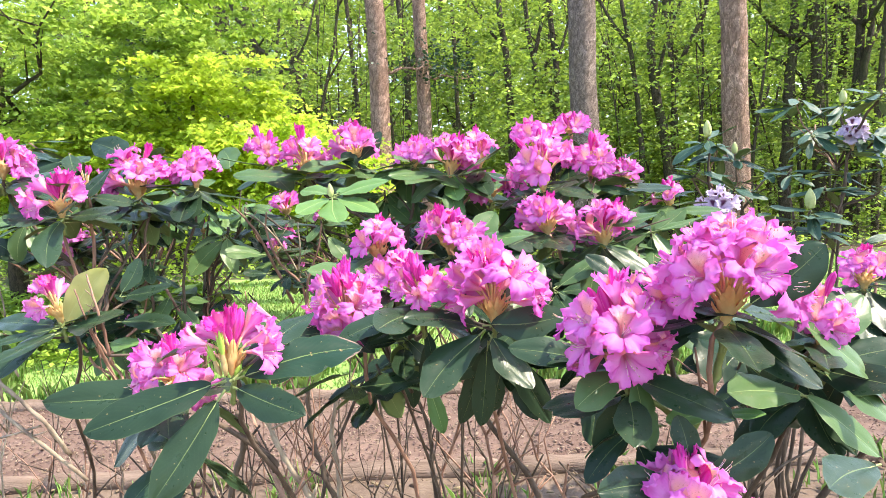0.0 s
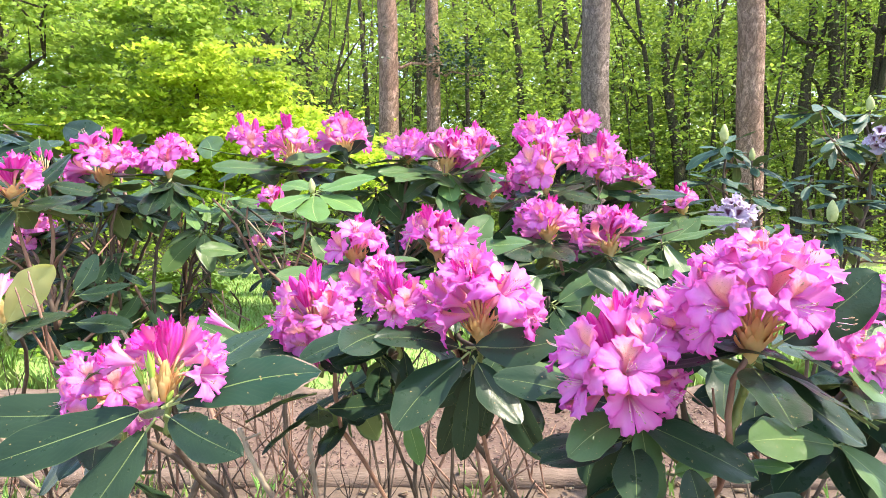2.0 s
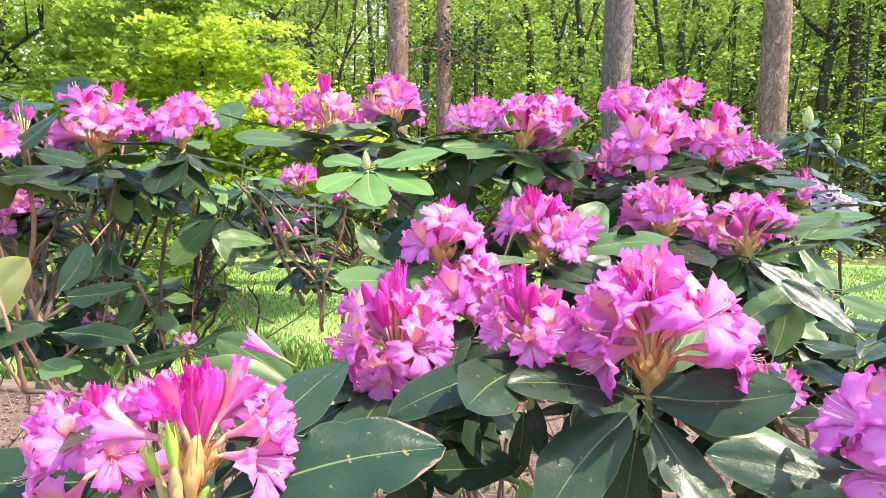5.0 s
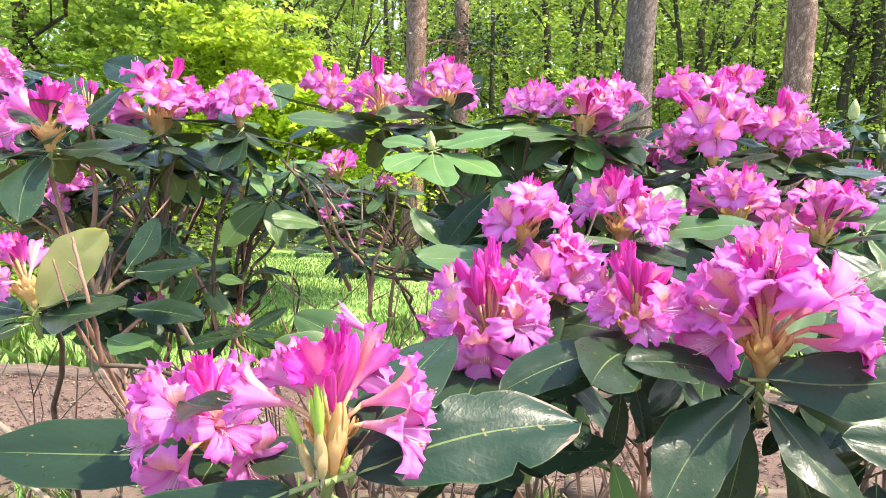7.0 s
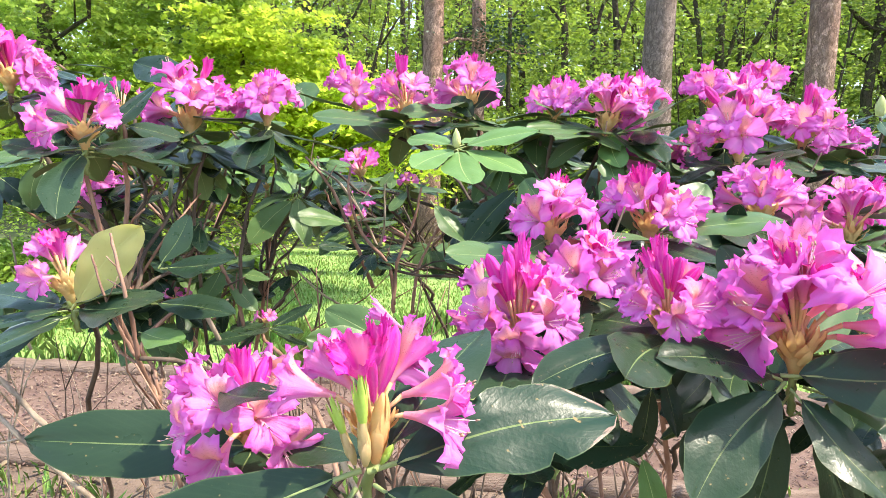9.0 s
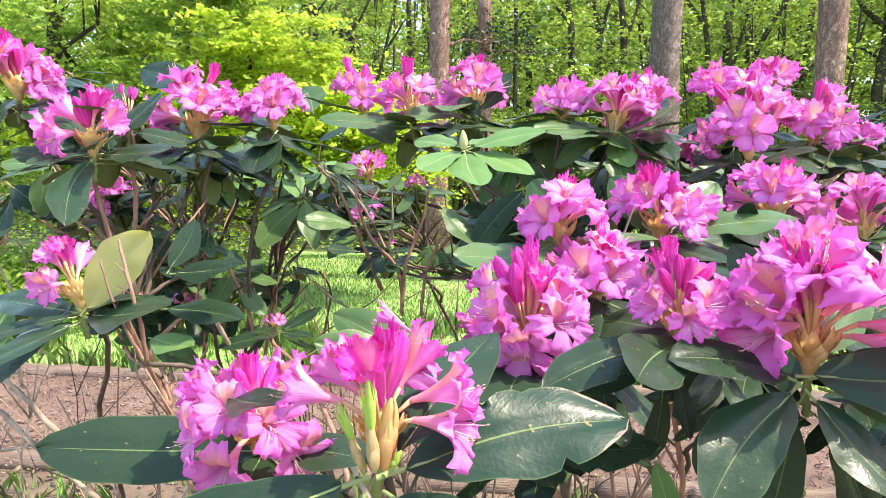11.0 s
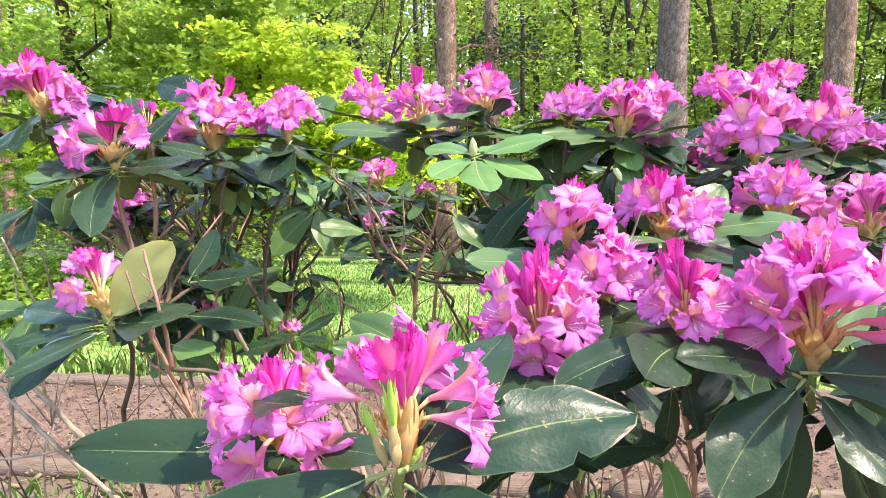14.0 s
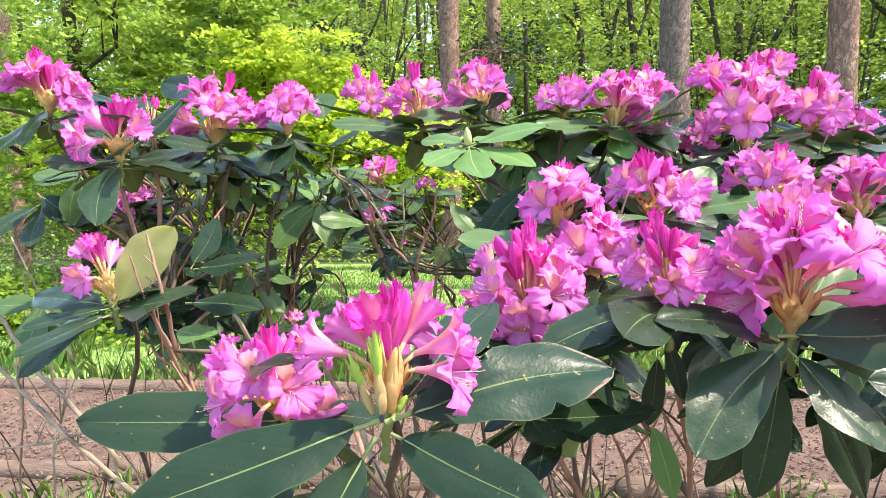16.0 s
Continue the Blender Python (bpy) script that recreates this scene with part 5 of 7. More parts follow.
truss(front_bush, (-0.421, 1.030, 1.158), (-0.430, 1.030, 1.246), 0.072, 9, 3, 2, plan=SPARSE_HEAD, largest=0.032)
whorl(front_bush, (-0.429, 1.040, 1.078), (-0.042, 0.000, 0.999), 5, 0.13, 202, None, 0.3)
whorl(front_bush, (-0.423, 1.040, 1.157), (-0.042, 0.000, 0.999), 7, 0.14, 2)
bent_branch(front_bush, [(-0.423, 1.040, 1.153), (-0.422, 1.040, 1.128), (-0.421, 1.040, 1.103)], 0.0042, 0.0036, STEM_GREEN, 71, 0)
stem(front_bush, (-0.423, 1.040, 1.153), (-0.466, 1.638, 0.000), 0.0034, 0.0040, 2, STEM, (-0.042, 0.000, 0.999), 0.10, 1, True)
truss(middle_bush, (-0.171, 1.160, 1.211), (-0.183, 1.160, 1.334), 0.062, 8, 4, 3, plan=TALL_HEAD, cone=0.7, largest=0.046)
whorl(middle_bush, (-0.177, 1.160, 1.137), (-0.093, 0.000, 0.996), 5, 0.13, 203, None, 0.3)
whorl(middle_bush, (-0.172, 1.160, 1.215), (-0.093, 0.000, 0.996), 7, 0.14, 3)
bent_branch(middle_bush, [(-0.171, 1.160, 1.211), (-0.169, 1.160, 1.186), (-0.167, 1.160, 1.162)], 0.0042, 0.0036, STEM_GREEN, 72, 0)
stem(middle_bush, (-0.171, 1.160, 1.211), (-0.016, 1.560, 0.000), 0.0034, 0.0055, 3, STEM_RED, (-0.093, 0.000, 0.996), 0.14, 3, True)
truss(middle_bush, (-0.131, 1.290, 1.327), (-0.130, 1.290, 1.406), 0.051, 6, 4, 4)
whorl(middle_bush, (-0.146, 1.290, 1.252), (0.009, 0.000, 1.000), 5, 0.12, 204, None, 0.3)
whorl(middle_bush, (-0.131, 1.290, 1.331), (0.009, 0.000, 1.000), 7, 0.13, 4, LEAVES_MID)
bent_branch(middle_bush, [(-0.131, 1.290, 1.327), (-0.131, 1.290, 1.302), (-0.132, 1.290, 1.277)], 0.0042, 0.0036, STEM_GREEN, 73, 0)
stem(middle_bush, (-0.131, 1.290, 1.327), (0.048, 1.833, 0.000), 0.0034, 0.0048, 4, STEM, (0.009, 0.000, 1.000), 0.15, 3, False)
truss(middle_bush, (-0.092, 1.240, 1.266), (-0.093, 1.240, 1.351), 0.059, 7, 2, 5)
whorl(middle_bush, (-0.083, 1.240, 1.191), (-0.003, 0.000, 1.000), 5, 0.12, 205, None, 0.3)
whorl(middle_bush, (-0.092, 1.240, 1.270), (-0.003, 0.000, 1.000), 6, 0.13, 5)
bent_branch(middle_bush, [(-0.092, 1.240, 1.266), (-0.092, 1.240, 1.241), (-0.092, 1.240, 1.216)], 0.0042, 0.0036, STEM_GREEN, 74, 0)
stem(middle_bush, (-0.092, 1.240, 1.266), (0.282, 1.769, 0.000), 0.0034, 0.0067, 5, STEM, (-0.003, 0.000, 1.000), 0.16, 3, True)
truss(middle_bush, (-0.037, 1.090, 1.260), (-0.042, 1.090, 1.343), 0.047, 6, 6, 6, plan=BUDDED_HEAD)
bent_branch(middle_bush, [(-0.037, 1.090, 1.260), (-0.036, 1.090, 1.235), (-0.034, 1.090, 1.210)], 0.0042, 0.0036, STEM_GREEN, 75, 0)
stem(middle_bush, (-0.037, 1.090, 1.260), (-0.136, 1.898, 0.000), 0.0034, 0.0046, 6, STEM, (-0.057, 0.000, 0.998), 0.20, 1, True)
truss(middle_bush, (0.011, 1.370, 1.330), (0.010, 1.370, 1.419), 0.063, 7, 5, 7)
whorl(middle_bush, (0.022, 1.370, 1.255), (-0.011, 0.000, 1.000), 5, 0.13, 207, None, 0.3)
whorl(middle_bush, (0.011, 1.370, 1.334), (-0.011, 0.000, 1.000), 7, 0.14, 7)
bent_branch(middle_bush, [(0.011, 1.370, 1.330), (0.011, 1.370, 1.305), (0.011, 1.370, 1.280)], 0.0042, 0.0036, STEM_GREEN, 76, 0)
stem(middle_bush, (0.011, 1.370, 1.330), (0.240, 1.683, 0.000), 0.0034, 0.0063, 7, STEM_RED, (-0.011, 0.000, 1.000), 0.09, 2, False)
truss(middle_bush, (0.083, 1.090, 1.237), (0.079, 1.090, 1.357), 0.080, 11, 3, 8, plan=BROAD_HEAD, largest=0.046)
bent_branch(middle_bush, [(0.083, 1.090, 1.237), (0.083, 1.090, 1.212), (0.084, 1.090, 1.187)], 0.0042, 0.0036, STEM_GREEN, 77, 0)
stem(middle_bush, (0.083, 1.090, 1.237), (-0.217, 1.862, 0.000), 0.0034, 0.0052, 8, STEM, (-0.029, 0.000, 1.000), 0.12, 1, True)
truss(near_bush, (0.249, 0.920, 1.189), (0.226, 0.920, 1.324), 0.070, 10, 3, 9, plan=LOW_HEAD, largest=0.039)
whorl(near_bush, (0.257, 0.920, 1.115), (-0.174, 0.000, 0.985), 5, 0.13, 209, None, 0.3)
whorl(near_bush, (0.249, 0.920, 1.193), (-0.174, 0.000, 0.985), 6, 0.14, 9)
bent_branch(near_bush, [(0.249, 0.920, 1.189), (0.254, 0.920, 1.164), (0.258, 0.920, 1.140)], 0.0042, 0.0036, STEM_GREEN, 78, 0)
stem(near_bush, (0.249, 0.920, 1.189), (0.829, 1.537, 0.000), 0.0034, 0.0064, 9, STEM, (-0.174, 0.000, 0.985), 0.18, 1, True)
truss(near_bush, (0.380, 0.900, 1.266), (0.392, 0.900, 1.408), 0.093, 12, 0, 10, plan=FULL_HEAD, largest=0.040)
whorl(near_bush, (0.380, 0.900, 1.270), (0.084, 0.000, 0.996), 5, 0.15, 10)
bent_branch(near_bush, [(0.380, 0.900, 1.266), (0.378, 0.900, 1.241), (0.376, 0.900, 1.216)], 0.0042, 0.0036, STEM_GREEN, 79, 0)
stem(near_bush, (0.380, 0.900, 1.266), (0.346, 1.351, 0.000), 0.0034, 0.0054, 10, STEM_RED, (0.084, 0.000, 0.996), 0.10, 3, False)
truss(near_bush, (0.316, 0.980, 1.261), (0.297, 0.980, 1.320), 0.051, 5, 0, 11)
whorl(near_bush, (0.315, 0.980, 1.265), (-0.311, 0.000, 0.950), 5, 0.13, 11)
bent_branch(near_bush, [(0.316, 0.980, 1.261), (0.324, 0.980, 1.237), (0.332, 0.980, 1.214)], 0.0042, 0.0036, STEM_GREEN, 80, 0)
stem(near_bush, (0.316, 0.980, 1.261), (0.772, 1.158, 0.000), 0.0034, 0.0058, 11, STEM, (-0.311, 0.000, 0.950), 0.14, 1, True)
truss(near_bush, (0.299, 0.820, 1.023), (0.301, 0.820, 1.106), 0.074, 8, 4, 12)
whorl(near_bush, (0.290, 0.820, 0.948), (0.029, 0.000, 1.000), 5, 0.12, 212, None, 0.3)
whorl(near_bush, (0.299, 0.820, 1.027), (0.029, 0.000, 1.000), 6, 0.13, 12)
bent_branch(near_bush, [(0.299, 0.820, 1.023), (0.298, 0.820, 0.998), (0.297, 0.820, 0.973)], 0.0042, 0.0036, STEM_GREEN, 81, 0)
stem(near_bush, (0.299, 0.820, 1.023), (0.441, 1.158, 0.000), 0.0034, 0.0053, 12, STEM, (0.029, 0.000, 1.000), 0.19, 3, True)
truss(near_bush, (0.572, 1.020, 1.198), (0.571, 1.020, 1.305), 0.047, 6, 3, 13)
whorl(near_bush, (0.560, 1.020, 1.123), (-0.006, 0.000, 1.000), 5, 0.13, 213, None, 0.3)
whorl(near_bush, (0.572, 1.020, 1.202), (-0.006, 0.000, 1.000), 6, 0.14, 13)
bent_branch(near_bush, [(0.572, 1.020, 1.198), (0.572, 1.020, 1.173), (0.572, 1.020, 1.148)], 0.0042, 0.0036, STEM_GREEN, 82, 0)
stem(near_bush, (0.572, 1.020, 1.198), (0.426, 1.446, 0.000), 0.0034, 0.0047, 13, STEM, (-0.006, 0.000, 1.000), 0.12, 2, False)
truss(near_bush, (0.768, 1.220, 1.242), (0.772, 1.220, 1.314), 0.050, 5, 4, 14)
whorl(near_bush, (0.752, 1.220, 1.167), (0.057, 0.000, 0.998), 5, 0.13, 214, None, 0.3)
whorl(near_bush, (0.769, 1.220, 1.246), (0.057, 0.000, 0.998), 7, 0.14, 14)
bent_branch(near_bush, [(0.768, 1.220, 1.242), (0.767, 1.220, 1.217), (0.765, 1.220, 1.192)], 0.0042, 0.0036, STEM_GREEN, 83, 0)
stem(near_bush, (0.768, 1.220, 1.242), (0.776, 1.245, 0.000), 0.0034, 0.0063, 14, STEM, (0.057, 0.000, 0.998), 0.10, 3, True)
truss(backright_bush, (0.244, 1.570, 1.341), (0.236, 1.570, 1.439), 0.073, 7, 2, 15)
whorl(backright_bush, (0.249, 1.570, 1.266), (-0.074, 0.000, 0.997), 5, 0.13, 215, None, 0.3)
whorl(backright_bush, (0.243, 1.570, 1.345), (-0.074, 0.000, 0.997), 8, 0.14, 15)
bent_branch(backright_bush, [(0.244, 1.570, 1.341), (0.246, 1.570, 1.316), (0.247, 1.570, 1.291)], 0.0042, 0.0036, STEM_GREEN, 84, 0)
stem(backright_bush, (0.244, 1.570, 1.341), (0.508, 2.259, 0.000), 0.0034, 0.0064, 15, STEM_RED, (-0.074, 0.000, 0.997), 0.10, 3, True)
truss(backright_bush, (0.374, 1.550, 1.308), (0.374, 1.550, 1.410), 0.078, 7, 4, 16)
whorl(backright_bush, (0.374, 1.550, 1.233), (-0.002, 0.000, 1.000), 5, 0.13, 216, None, 0.3)
whorl(backright_bush, (0.374, 1.550, 1.312), (-0.002, 0.000, 1.000), 8, 0.14, 16, LEAVES_MID)
bent_branch(backright_bush, [(0.374, 1.550, 1.308), (0.374, 1.550, 1.283), (0.374, 1.550, 1.258)], 0.0042, 0.0036, STEM_GREEN, 85, 0)
stem(backright_bush, (0.374, 1.550, 1.308), (0.695, 2.022, 0.000), 0.0034, 0.0042, 16, STEM, (-0.002, 0.000, 1.000), 0.18, 2, False)
truss(backright_bush, (0.260, 1.730, 1.448), (0.248, 1.730, 1.601), 0.091, 9, 3, 17)
whorl(backright_bush, (0.276, 1.730, 1.374), (-0.084, 0.000, 0.996), 5, 0.13, 217, None, 0.3)
whorl(backright_bush, (0.260, 1.730, 1.452), (-0.084, 0.000, 0.996), 8, 0.14, 17)
bent_branch(backright_bush, [(0.260, 1.730, 1.448), (0.263, 1.730, 1.423), (0.265, 1.730, 1.398)], 0.0042, 0.0036, STEM_GREEN, 86, 0)
stem(backright_bush, (0.260, 1.730, 1.448), (0.345, 2.159, 0.000), 0.0034, 0.0055, 17, STEM, (-0.084, 0.000, 0.996), 0.10, 1, True)
truss(backright_bush, (0.397, 1.780, 1.478), (0.407, 1.780, 1.595), 0.070, 7, 2, 18)
whorl(backright_bush, (0.388, 1.780, 1.403), (0.084, 0.000, 0.996), 5, 0.12, 218, None, 0.3)
whorl(backright_bush, (0.398, 1.780, 1.482), (0.084, 0.000, 0.996), 7, 0.13, 18, LEAVES_MID)
bent_branch(backright_bush, [(0.397, 1.780, 1.478), (0.395, 1.780, 1.453), (0.393, 1.780, 1.428)], 0.0042, 0.0036, STEM_GREEN, 87, 0)
stem(backright_bush, (0.397, 1.780, 1.478), (0.385, 2.162, 0.000), 0.0034, 0.0045, 18, STEM, (0.084, 0.000, 0.996), 0.18, 1, True)
truss(backright_bush, (0.378, 1.950, 1.605), (0.374, 1.950, 1.660), 0.055, 5, 3, 19)
whorl(backright_bush, (0.369, 1.950, 1.531), (-0.074, 0.000, 0.997), 5, 0.12, 219, None, 0.3)
whorl(backright_bush, (0.378, 1.950, 1.609), (-0.074, 0.000, 0.997), 7, 0.13, 19)
bent_branch(backright_bush, [(0.378, 1.950, 1.605), (0.380, 1.950, 1.580), (0.382, 1.950, 1.556)], 0.0042, 0.0036, STEM_GREEN, 88, 0)
stem(backright_bush, (0.378, 1.950, 1.605), (0.584, 2.152, 0.000), 0.0034, 0.0065, 19, STEM_RED, (-0.074, 0.000, 0.997), 0.19, 1, False)
truss(backright_bush, (0.272, 1.900, 1.556), (0.254, 1.900, 1.639), 0.079, 7, 2, 20)
whorl(backright_bush, (0.291, 1.900, 1.482), (-0.206, 0.000, 0.979), 5, 0.12, 220, None, 0.3)
whorl(backright_bush, (0.271, 1.900, 1.559), (-0.206, 0.000, 0.979), 6, 0.13, 20, LEAVES_MID)
bent_branch(backright_bush, [(0.272, 1.900, 1.556), (0.277, 1.900, 1.531), (0.282, 1.900, 1.507)], 0.0042, 0.0036, STEM_GREEN, 89, 0)
stem(backright_bush, (0.272, 1.900, 1.556), (0.275, 2.254, 0.000), 0.0034, 0.0047, 20, STEM, (-0.206, 0.000, 0.979), 0.11, 3, True)
truss(backright_bush, (0.490, 1.800, 1.449), (0.484, 1.800, 1.516), 0.057, 5, 3, 21)
whorl(backright_bush, (0.495, 1.800, 1.374), (-0.089, 0.000, 0.996), 5, 0.12, 221, None, 0.3)
whorl(backright_bush, (0.490, 1.800, 1.453), (-0.089, 0.000, 0.996), 7, 0.13, 21)
bent_branch(backright_bush, [(0.490, 1.800, 1.449), (0.492, 1.800, 1.424), (0.494, 1.800, 1.399)], 0.0042, 0.0036, STEM_GREEN, 90, 0)
stem(backright_bush, (0.490, 1.800, 1.449), (0.549, 2.309, 0.000), 0.0034, 0.0065, 21, STEM, (-0.089, 0.000, 0.996), 0.15, 3, True)
truss(back_bush, (0.016, 1.770, 1.500), (0.033, 1.770, 1.604), 0.075, 7, 3, 22)
whorl(back_bush, (0.017, 1.770, 1.504), (0.162, 0.000, 0.987), 8, 0.15, 22, LEAVES_MID)
bent_branch(back_bush, [(0.016, 1.770, 1.500), (0.012, 1.770, 1.475), (0.008, 1.770, 1.451)], 0.0042, 0.0036, STEM_GREEN, 91, 0)
stem(back_bush, (0.016, 1.770, 1.500), (-0.503, 2.266, 0.000), 0.0034, 0.0060, 22, STEM, (0.162, 0.000, 0.987), 0.19, 3, False)
truss(back_bush, (0.098, 1.830, 1.517), (0.084, 1.830, 1.614), 0.058, 5, 2, 23)
whorl(back_bush, (0.097, 1.830, 1.521), (-0.135, 0.000, 0.991), 6, 0.14, 23)
bent_branch(back_bush, [(0.098, 1.830, 1.517), (0.101, 1.830, 1.492), (0.104, 1.830, 1.468)], 0.0042, 0.0036, STEM_GREEN, 92, 0)
stem(back_bush, (0.098, 1.830, 1.517), (-0.413, 2.343, 0.000), 0.0034, 0.0052, 23, STEM_RED, (-0.135, 0.000, 0.991), 0.17, 1, True)
truss(back_bush, (-0.081, 1.820, 1.531), (-0.078, 1.820, 1.610), 0.057, 5, 3, 24)
whorl(back_bush, (-0.081, 1.820, 1.535), (0.035, 0.000, 0.999), 8, 0.15, 24, LEAVES_MID)
bent_branch(back_bush, [(-0.081, 1.820, 1.531), (-0.082, 1.820, 1.506), (-0.083, 1.820, 1.481)], 0.0042, 0.0036, STEM_GREEN, 93, 0)
stem(back_bush, (-0.081, 1.820, 1.531), (-0.240, 2.529, 0.000), 0.0034, 0.0061, 24, STEM, (0.035, 0.000, 0.999), 0.11, 3, True)
truss(back_bush, (0.126, 1.840, 1.425), (0.121, 1.840, 1.507), 0.070, 6, 3, 25)
whorl(back_bush, (0.126, 1.840, 1.429), (-0.055, 0.000, 0.998), 6, 0.13, 25)
bent_branch(back_bush, [(0.126, 1.840, 1.425), (0.127, 1.840, 1.400), (0.129, 1.840, 1.375)], 0.0042, 0.0036, STEM_GREEN, 94, 0)
stem(back_bush, (0.126, 1.840, 1.425), (0.008, 2.430, 0.000), 0.0034, 0.0068, 25, STEM, (-0.055, 0.000, 0.998), 0.20, 1, False)
truss(back_bush, (-0.522, 1.950, 1.554), (-0.537, 1.950, 1.668), 0.068, 6, 2, 26)
whorl(back_bush, (-0.522, 1.950, 1.558), (-0.136, 0.000, 0.991), 7, 0.14, 26, LEAVES_MID)
bent_branch(back_bush, [(-0.522, 1.950, 1.554), (-0.518, 1.950, 1.530), (-0.515, 1.950, 1.505)], 0.0042, 0.0036, STEM_GREEN, 95, 0)
stem(back_bush, (-0.522, 1.950, 1.554), (-0.043, 2.383, 0.000), 0.0034, 0.0048, 26, STEM, (-0.136, 0.000, 0.991), 0.10, 1, True)
truss(back_bush, (-0.400, 1.890, 1.529), (-0.411, 1.890, 1.647), 0.066, 6, 4, 27)
whorl(back_bush, (-0.400, 1.890, 1.533), (-0.094, 0.000, 0.996), 7, 0.14, 27)
bent_branch(back_bush, [(-0.400, 1.890, 1.529), (-0.397, 1.890, 1.504), (-0.395, 1.890, 1.480)], 0.0042, 0.0036, STEM_GREEN, 96, 0)
stem(back_bush, (-0.400, 1.890, 1.529), (-0.358, 2.358, 0.000), 0.0034, 0.0062, 27, STEM, (-0.094, 0.000, 0.996), 0.18, 1, True)
truss(back_bush, (-0.262, 1.920, 1.555), (-0.264, 1.920, 1.672), 0.072, 7, 2, 28)
whorl(back_bush, (-0.262, 1.920, 1.559), (-0.021, 0.000, 1.000), 8, 0.15, 28, LEAVES_MID)
bent_branch(back_bush, [(-0.262, 1.920, 1.555), (-0.261, 1.920, 1.530), (-0.261, 1.920, 1.505)], 0.0042, 0.0036, STEM_GREEN, 97, 0)
stem(back_bush, (-0.262, 1.920, 1.555), (-0.292, 2.476, 0.000), 0.0034, 0.0061, 28, STEM, (-0.021, 0.000, 1.000), 0.13, 2, False)
truss(left_bush, (-0.754, 1.600, 1.475), (-0.750, 1.600, 1.599), 0.080, 9, 4, 29)
whorl(left_bush, (-0.754, 1.600, 1.479), (0.034, 0.000, 0.999), 10, 0.14, 29)
bent_branch(left_bush, [(-0.754, 1.600, 1.475), (-0.755, 1.600, 1.450), (-0.756, 1.600, 1.425)], 0.0042, 0.0036, STEM_GREEN, 98, 0)
stem(left_bush, (-0.754, 1.600, 1.475), (-0.872, 2.024, 0.000), 0.0034, 0.0043, 29, STEM, (0.034, 0.000, 0.999), 0.12, 1, True)
truss(left_bush, (-0.633, 1.660, 1.502), (-0.631, 1.660, 1.599), 0.063, 6, 5, 30)
whorl(left_bush, (-0.633, 1.660, 1.506), (0.018, 0.000, 1.000), 9, 0.14, 30)
bent_branch(left_bush, [(-0.633, 1.660, 1.502), (-0.633, 1.660, 1.477), (-0.634, 1.660, 1.452)], 0.0042, 0.0036, STEM_GREEN, 99, 0)
stem(left_bush, (-0.633, 1.660, 1.502), (-0.796, 1.914, 0.000), 0.0034, 0.0042, 30, STEM, (0.018, 0.000, 1.000), 0.14, 1, True)
truss(left_bush, (-0.834, 1.420, 1.445), (-0.838, 1.420, 1.532), 0.066, 5, 3, 31, plan=LOOSE_HEAD)
whorl(left_bush, (-0.834, 1.420, 1.449), (-0.044, 0.000, 0.999), 10, 0.14, 31)
bent_branch(left_bush, [(-0.834, 1.420, 1.445), (-0.833, 1.420, 1.420), (-0.832, 1.420, 1.395)], 0.0042, 0.0036, STEM_GREEN, 100, 0)
stem(left_bush, (-0.834, 1.420, 1.445), (-0.919, 1.952, 0.000), 0.0034, 0.0059, 31, STEM_RED, (-0.044, 0.000, 0.999), 0.20, 2, False)
truss(left_bush, (-0.821, 1.500, 1.485), (-0.821, 1.500, 1.552), 0.025, 2, 4, 32)
whorl(left_bush, (-0.821, 1.500, 1.489), (0.006, 0.000, 1.000), 6, 0.11, 32)
bent_branch(left_bush, [(-0.821, 1.500, 1.485), (-0.822, 1.500, 1.460), (-0.822, 1.500, 1.435)], 0.0042, 0.0036, STEM_GREEN, 101, 0)
stem(left_bush, (-0.821, 1.500, 1.485), (-1.120, 2.183, 0.000), 0.0034, 0.0062, 32, STEM_RED, (0.006, 0.000, 1.000), 0.16, 2, True)
truss(left_bush, (-1.015, 1.500, 1.539), (-1.014, 1.500, 1.631), 0.063, 8, 3, 33)
whorl(left_bush, (-1.015, 1.500, 1.543), (0.012, 0.000, 1.000), 10, 0.14, 33)
bent_branch(left_bush, [(-1.015, 1.500, 1.539), (-1.015, 1.500, 1.514), (-1.015, 1.500, 1.489)], 0.0042, 0.0036, STEM_GREEN, 102, 0)
stem(left_bush, (-1.015, 1.500, 1.539), (-0.799, 1.949, 0.000), 0.0034, 0.0056, 33, STEM, (0.012, 0.000, 1.000), 0.17, 3, True)
truss(left_bush, (-0.749, 1.250, 1.242), (-0.769, 1.250, 1.325), 0.052, 4, 3, 34, plan=PAIR_HEAD)
whorl(left_bush, (-0.750, 1.250, 1.245), (-0.231, 0.000, 0.973), 5, 0.13, 34)
bent_branch(left_bush, [(-0.749, 1.250, 1.242), (-0.744, 1.250, 1.217), (-0.738, 1.250, 1.193)], 0.0042, 0.0036, STEM_GREEN, 103, 0)
stem(left_bush, (-0.749, 1.250, 1.242), (-1.141, 1.980, 0.000), 0.0034, 0.0052, 34, STEM, (-0.231, 0.000, 0.973), 0.09, 2, False)
truss(back_bush, (-0.614, 2.420, 1.396), (-0.620, 2.420, 1.473), 0.066, 4, 2, 35)
whorl(back_bush, (-0.615, 2.420, 1.400), (-0.069, 0.000, 0.998), 6, 0.13, 35)
bent_branch(back_bush, [(-0.614, 2.420, 1.396), (-0.613, 2.420, 1.371), (-0.611, 2.420, 1.346)], 0.0042, 0.0036, STEM_GREEN, 104, 0)
